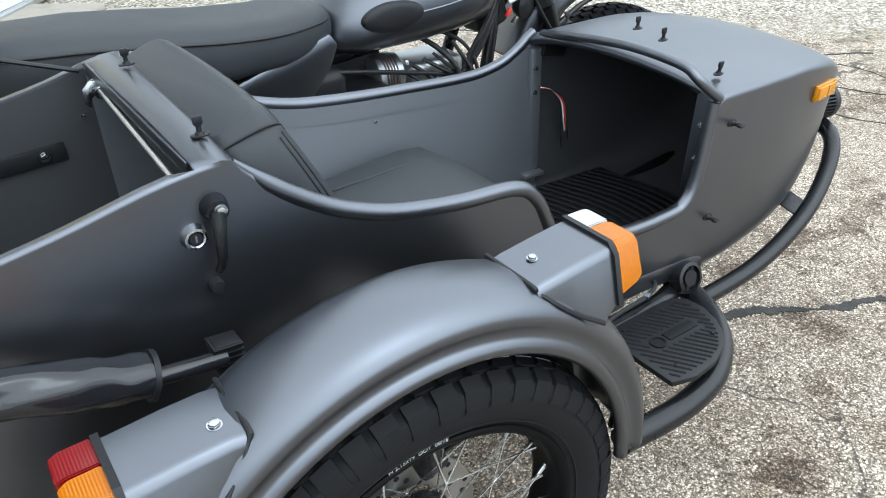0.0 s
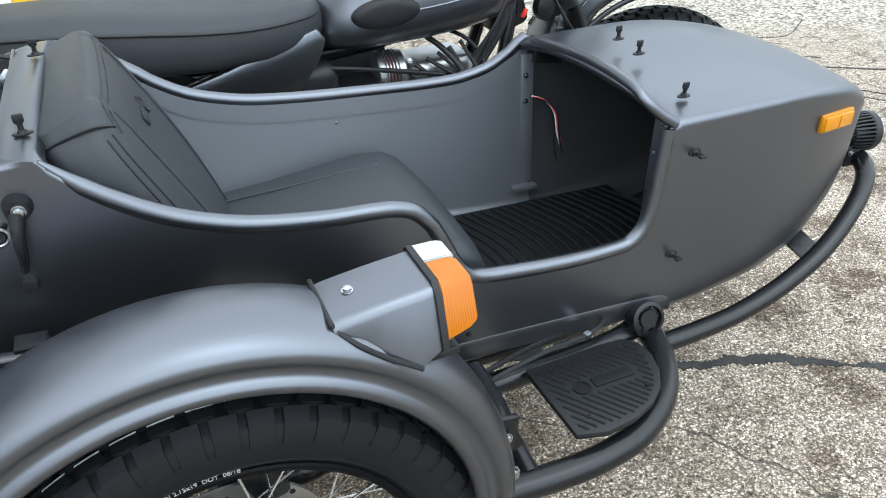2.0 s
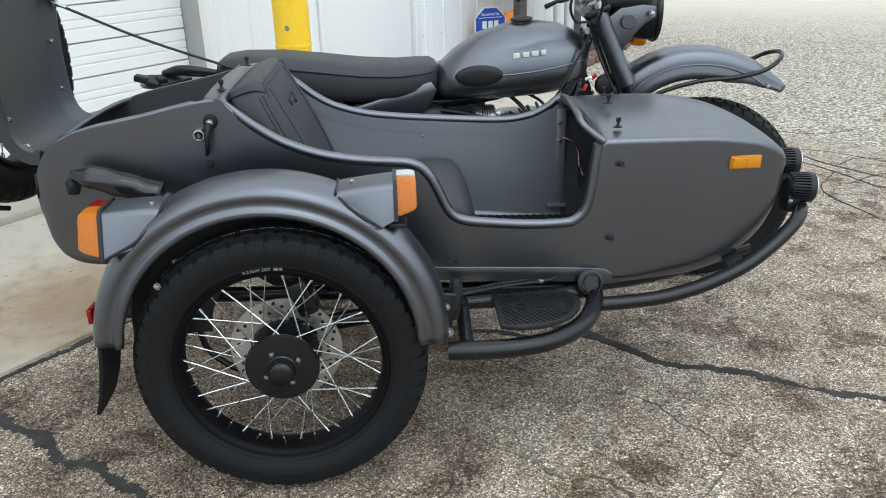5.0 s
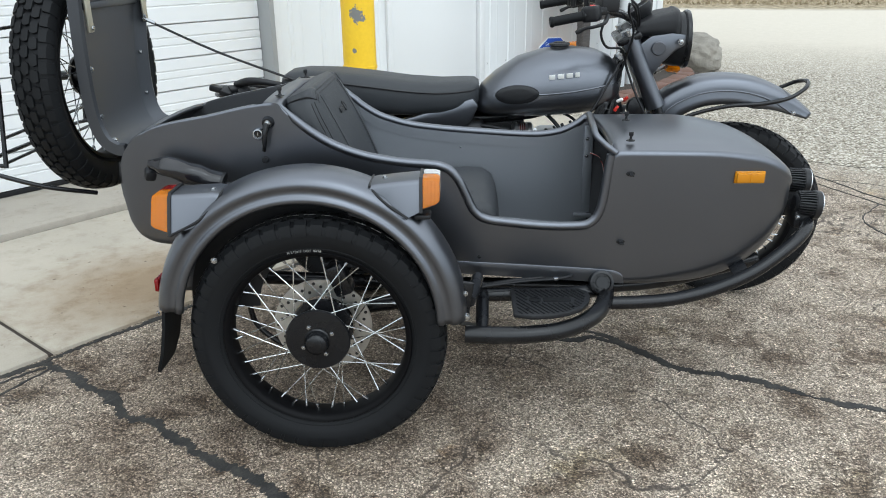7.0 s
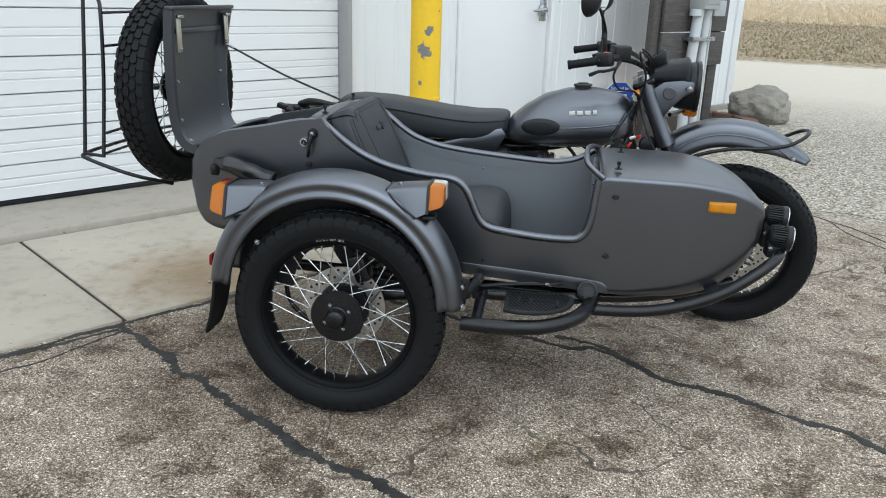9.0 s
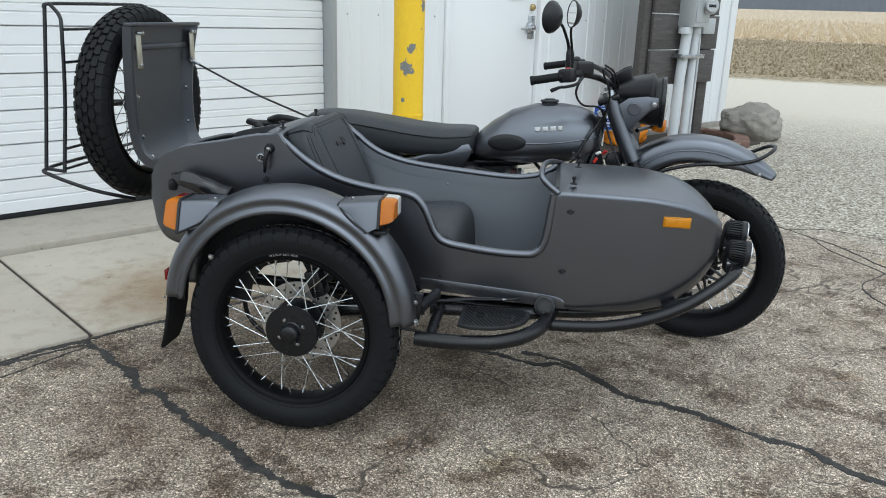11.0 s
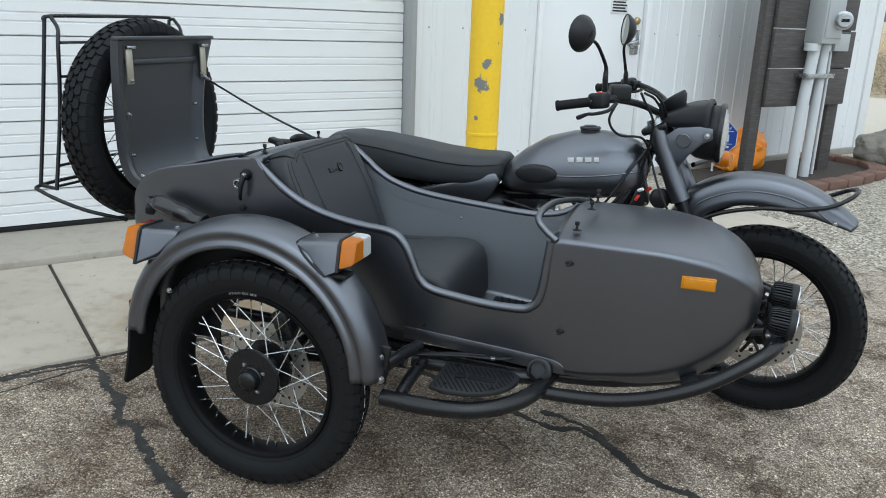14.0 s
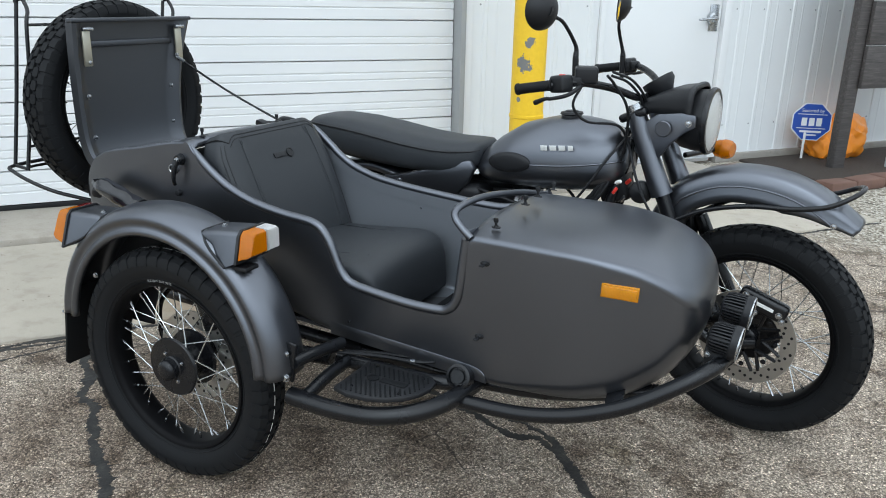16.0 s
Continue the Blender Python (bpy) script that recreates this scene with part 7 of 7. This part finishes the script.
def screen_bm():
    """Fly screen: a folded shroud over the lamp, rising to the rear."""
    rings = []
    for x, hw, zt, zb in ((1.150, 0.104, 1.090, 0.99), (1.144, 0.110, 1.101, 0.99), (1.134, 0.111, 1.102, 0.995), (1.128, 0.108, 1.097, 1.010), (1.085, 0.106, 1.090, 1.014), (1.045, 0.103, 1.076, 1.015), (1.0, 0.097, 1.054, 1.015), (0.968, 0.09, 1.036, 1.018), (0.96, 0.088, 1.026, 1.018)):
        ring = []
        for w, h in ((-1.0, 0.0), (-0.995, 0.35), (-0.98, 0.62), (-0.94, 0.80), (-0.86, 0.90), (-0.66, 0.97), (-0.3, 1.0), (0.3, 1.0), (0.66, 0.97), (0.86, 0.90), (0.94, 0.80), (0.98, 0.62), (0.995, 0.35), (1.0, 0.0)):
            ring.append((x, BY + hw * w, zb + (zt - zb) * h))
        rings.append(ring)
    return loft(rings, False, False)


fly = part("lamp_cowl", screen_bm(), PLASTIC, moto, "matte black headlamp cowl", m=STEER, angle=50)
fm = fly.modifiers.new("thickness", "SOLIDIFY")
fm.thickness = 0.005
gauge = part("speedometer", lathe([(0, 0.035), (0.04, 0.035), (0.048, 0.045), (0.053, 0.043), (0.053, 0.02), (0.03, -0.03), (0, -0.035)], 36), PLASTIC, moto, "round black speedometer", m=STEER @ aim((1.022, BY, 1.078), (-0.66, 0, 1)) @ Matrix.Diagonal((0.95, 0.95, 0.7, 1)))
part("dial_glass", lathe([(0, 0.0365), (0.04, 0.0362)], 32), GLASS, gauge, m=STEER @ aim((1.022, BY, 1.078), (-0.66, 0, 1)) @ Matrix.Diagonal((0.95, 0.95, 0.7, 1)))
# handlebar, grips, levers, mirrors
BARS = Matrix.Translation((0, 0, 0.006)) @ STEER
bar = part("handlebar", tube([(0.705, BY - 0.345, 1.085), (0.79, BY - 0.335, 1.10), (0.86, BY - 0.295, 1.11), (0.935, BY - 0.21, 1.09), (0.985, BY - 0.12, 1.055), (0.985, BY, 1.045), (0.980, BY + 0.12, 1.055), (0.922, BY + 0.21, 1.083), (0.838, BY + 0.295, 1.10), (0.766, BY + 0.335, 1.09), (0.681, BY + 0.345, 1.075)], 0.0115, 14, 8), BLACK, moto, "black handlebar", m=BARS)
for sgn in (-1, 1):
    SIDE = BARS @ Matrix.Translation((-0.012 - 0.012 * sgn, 0, -0.005 - 0.005 * sgn))
    g0, g1 = Vector((0.693, BY + sgn * 0.347, 1.083)), Vector((0.80, BY + sgn * 0.332, 1.102))
    grip = part("grip", lathe([(0, -0.004), (0.015, -0.004), (0.0175, 0.0), (0.0175, 0.006), (0.0155, 0.008), (0.0155, 0.10), (0.018, 0.102), (0.018, 0.108), (0, 0.108)], 20), RUBBER, bar, "black rubber grip", m=SIDE @ aim(g0, g1 - g0))
    part("switch_pod", box((0.058, 0.048, 0.05), pose(0.822, BY + sgn * 0.322, 1.106, 0, -8, sgn * 20), 0.010, 3), PLASTIC, bar, m=SIDE)
    part("lever_bracket", box((0.032, 0.028, 0.028), pose(0.855, BY + sgn * 0.295, 1.112, 0, 0, 30), 0.006), PLASTIC, bar, m=SIDE)
    part("lever", tube([(0.875, BY + sgn * 0.315, 1.098), (0.862, BY + sgn * 0.365, 1.082), (0.825, BY + sgn * 0.388, 1.072), (0.805, BY + sgn * 0.391, 1.070), (0.778, BY + sgn * 0.39, 1.058), (0.771, BY + sgn * 0.39, 1.054)], [0.009, 0.0075, 0.0068, 0.0065, 0.0095, 0.007], 12, 6, flat=0.75), PLASTIC, bar, m=SIDE)
for way, pts in (((-0.83, 0.52, 0.05), [(0.795, 0.872, 1.10), (0.792, 0.870, 1.165), (0.790, 0.866, 1.205), (0.766, 0.818, 1.268), (0.748, 0.778, 1.288)]),
                 ((-0.93, -0.36, 0.05), [(0.812, 1.345, 1.09), (0.811, 1.342, 1.15), (0.808, 1.335, 1.175), (0.798, 1.304, 1.245), (0.803, 1.297, 1.285)])):
    part("mirror_stem", tube(pts, [0.0105, 0.0095, 0.006, 0.0055, 0.0055], 12, 6), BLACK, bar)
    tip = Vector(pts[-1])
    mid = tip + (Vector((-0.024, -0.034, 0.017)) if way[1] > 0 else Vector((0.0, -0.006, 0.035)))
    mp = aim(mid, way)
    part("mirror_neck", tube([tip, tip.lerp(mid, 0.5) - 0.012 * Vector(way), mid - 0.018 * Vector(way)], [0.007, 0.013, 0.022], 12, 5), PLASTIC, bar)
    part("mirror_shell", lathe([(0, -0.034), (0.02, -0.031), (0.042, -0.019), (0.056, -0.002), (0.058, 0.006), (0.055, 0.008), (0.053, 0.004), (0, 0.004)], 36), PLASTIC, bar, "round black mirror", m=mp)
    put_part("mirror_glass", to_mesh("mirror_glass", lathe([(0, 0.0055), (0.0525, 0.0055)], 36), MIRROR), bar, "mirror glass", mp)
part("master_cylinder", box((0.066, 0.056, 0.048), pose(0.875, BY - 0.265, 1.130, 0, 0, 25), 0.008, 3), PLASTIC, bar, "black brake fluid reservoir", m=BARS)
part("start_button", box((0.02, 0.012, 0.008), pose(0.825, BY - 0.322, 1.130), 0.003), RED_P, bar, m=BARS)
for k, pts in enumerate(([(0.85, BY - 0.29, 1.10), (0.83, BY - 0.30, 1.04), (0.86, BY - 0.25, 0.99), (0.93, BY - 0.15, 0.97), (0.96, BY - 0.11, 0.90), (1.0, BY - 0.13, 0.80), (1.06, BY - 0.14, 0.70), (1.13, BY - 0.12, 0.64)],
                         [(0.92, BY - 0.28, 1.13), (0.93, BY - 0.23, 1.10), (0.96, BY - 0.18, 1.03), (0.95, BY - 0.12, 0.93), (0.93, BY - 0.09, 0.84)],
                         [(0.93, BY - 0.27, 1.13), (0.96, BY - 0.19, 1.105), (0.985, BY - 0.11, 1.045), (0.97, BY - 0.06, 0.97)],
                         [(0.93, BY - 0.26, 1.14), (0.968, BY - 0.18, 1.112), (0.995, BY - 0.10, 1.05), (0.99, BY - 0.05, 0.99)],
                         [(0.96, BY - 0.08, 0.95), (0.90, BY - 0.13, 0.86), (0.84, BY - 0.15, 0.76), (0.78, BY - 0.14, 0.68)])):
    part("cable", tube(pts, 0.0042, 8, 8), PLASTIC, moto, "black control cable")
# turn signal beyond the lamp
TS = Vector((1.2, 1.268, 0.872))
ts = part("turn_signal", lathe([(0, 0.0), (0.025, 0.003), (0.032, 0.012), (0.034, 0.03), (0.036, 0.032), (0.034, 0.052), (0.026, 0.062), (0, 0.065)], 28), AMBER, moto, "round amber turn signal", m=aim(TS - Vector((0.03, 0, 0)), (1, -0.26, 0)) @ Matrix.Diagonal((1.05, 0.9, 1, 1)))
part("signal_arm", tube([TS + Vector((-0.10, -0.14, -0.01)), TS + Vector((-0.01, 0, 0))], 0.009, 10, 2), BLACK, ts)

# front mudguard and its brace
fgx = [(1.015, 0.60), (1.03, 0.66), (1.06, 0.73), (1.11, 0.795), (1.19, 0.842), (1.27, 0.865), (1.36, 0.869), (1.45, 0.855), (1.53, 0.824), (1.60, 0.780), (1.648, 0.742)]


def fguard_bm():
    path = spline([(x, 0, z) for x, z in fgx], 6)
    rings = []
    for i, q in enumerate(path):
        a, c = path[max(i - 1, 0)], path[min(i + 1, len(path) - 1)]
        d = (c - a).normalized()
        nr = Vector((-d.z, 0, d.x))
        k = i / (len(path) - 1)
        hw = 0.074 if k < 0.85 else 0.074 - 0.05 * (k - 0.85)
        dp = 0.10 if k < 0.72 else 0.10 - 0.24 * (k - 0.72)
        rings.append([q + nr * o + Vector((0, BY + w * hw, 0)) for w, o in ((-1.0, -dp), (-1.03, -dp * 0.86), (-1.03, -dp * 0.74), (-1.0, -dp * 0.68), (-0.99, -dp * 0.42), (-0.9, -dp * 0.16), (-0.7, -0.005), (-0.35, 0), (0, 0.001), (0.35, 0), (0.7, -0.005), (0.9, -dp * 0.16), (0.99, -dp * 0.42), (1.0, -dp * 0.68), (1.03, -dp * 0.74), (1.03, -dp * 0.86), (1.0, -dp))])
    return loft(rings, False, False)


fg = part("front_mudguard", fguard_bm(), PAINT, moto, "long graphite front mudguard", m=STEER, angle=60)
fgm = fg.modifiers.new("thickness", "SOLIDIFY")
fgm.thickness = 0.004
part("guard_brace", tube([(1.13, BY - 0.10, 0.69), (1.22, BY - 0.09, 0.735), (1.34, BY - 0.088, 0.766), (1.46, BY - 0.088, 0.776), (1.55, BY - 0.085, 0.796), (1.61, BY - 0.06, 0.828), (1.632, BY, 0.842), (1.61, BY + 0.06, 0.828), (1.55, BY + 0.085, 0.796), (1.46, BY + 0.088, 0.776), (1.34, BY + 0.088, 0.766), (1.22, BY + 0.09, 0.71), (1.15, BY + 0.10, 0.66)], 0.0075, 10, 6), BLACK, fg, "black guard brace tube", m=STEER)
bolt(fg, F((1.575, BY - 0.08, 0.742)), (0, -1, 0), 0.008)


def bead_pts(off):
    path = spline([(x, 0, z) for x, z in fgx[1:10]], 3)
    out = []
    for i, q in enumerate(path):
        a, c = path[max(i - 1, 0)], path[min(i + 1, len(path) - 1)]
        d = (c - a).normalized()
        out.append(q + Vector((-d.z, 0, d.x)) * -off + Vector((0, BY - 0.0765, 0)))
    return out


part("guard_bead", tube(bead_pts(0.05), 0.0032, 8, 1, smooth=False), PAINT, fg, m=STEER)
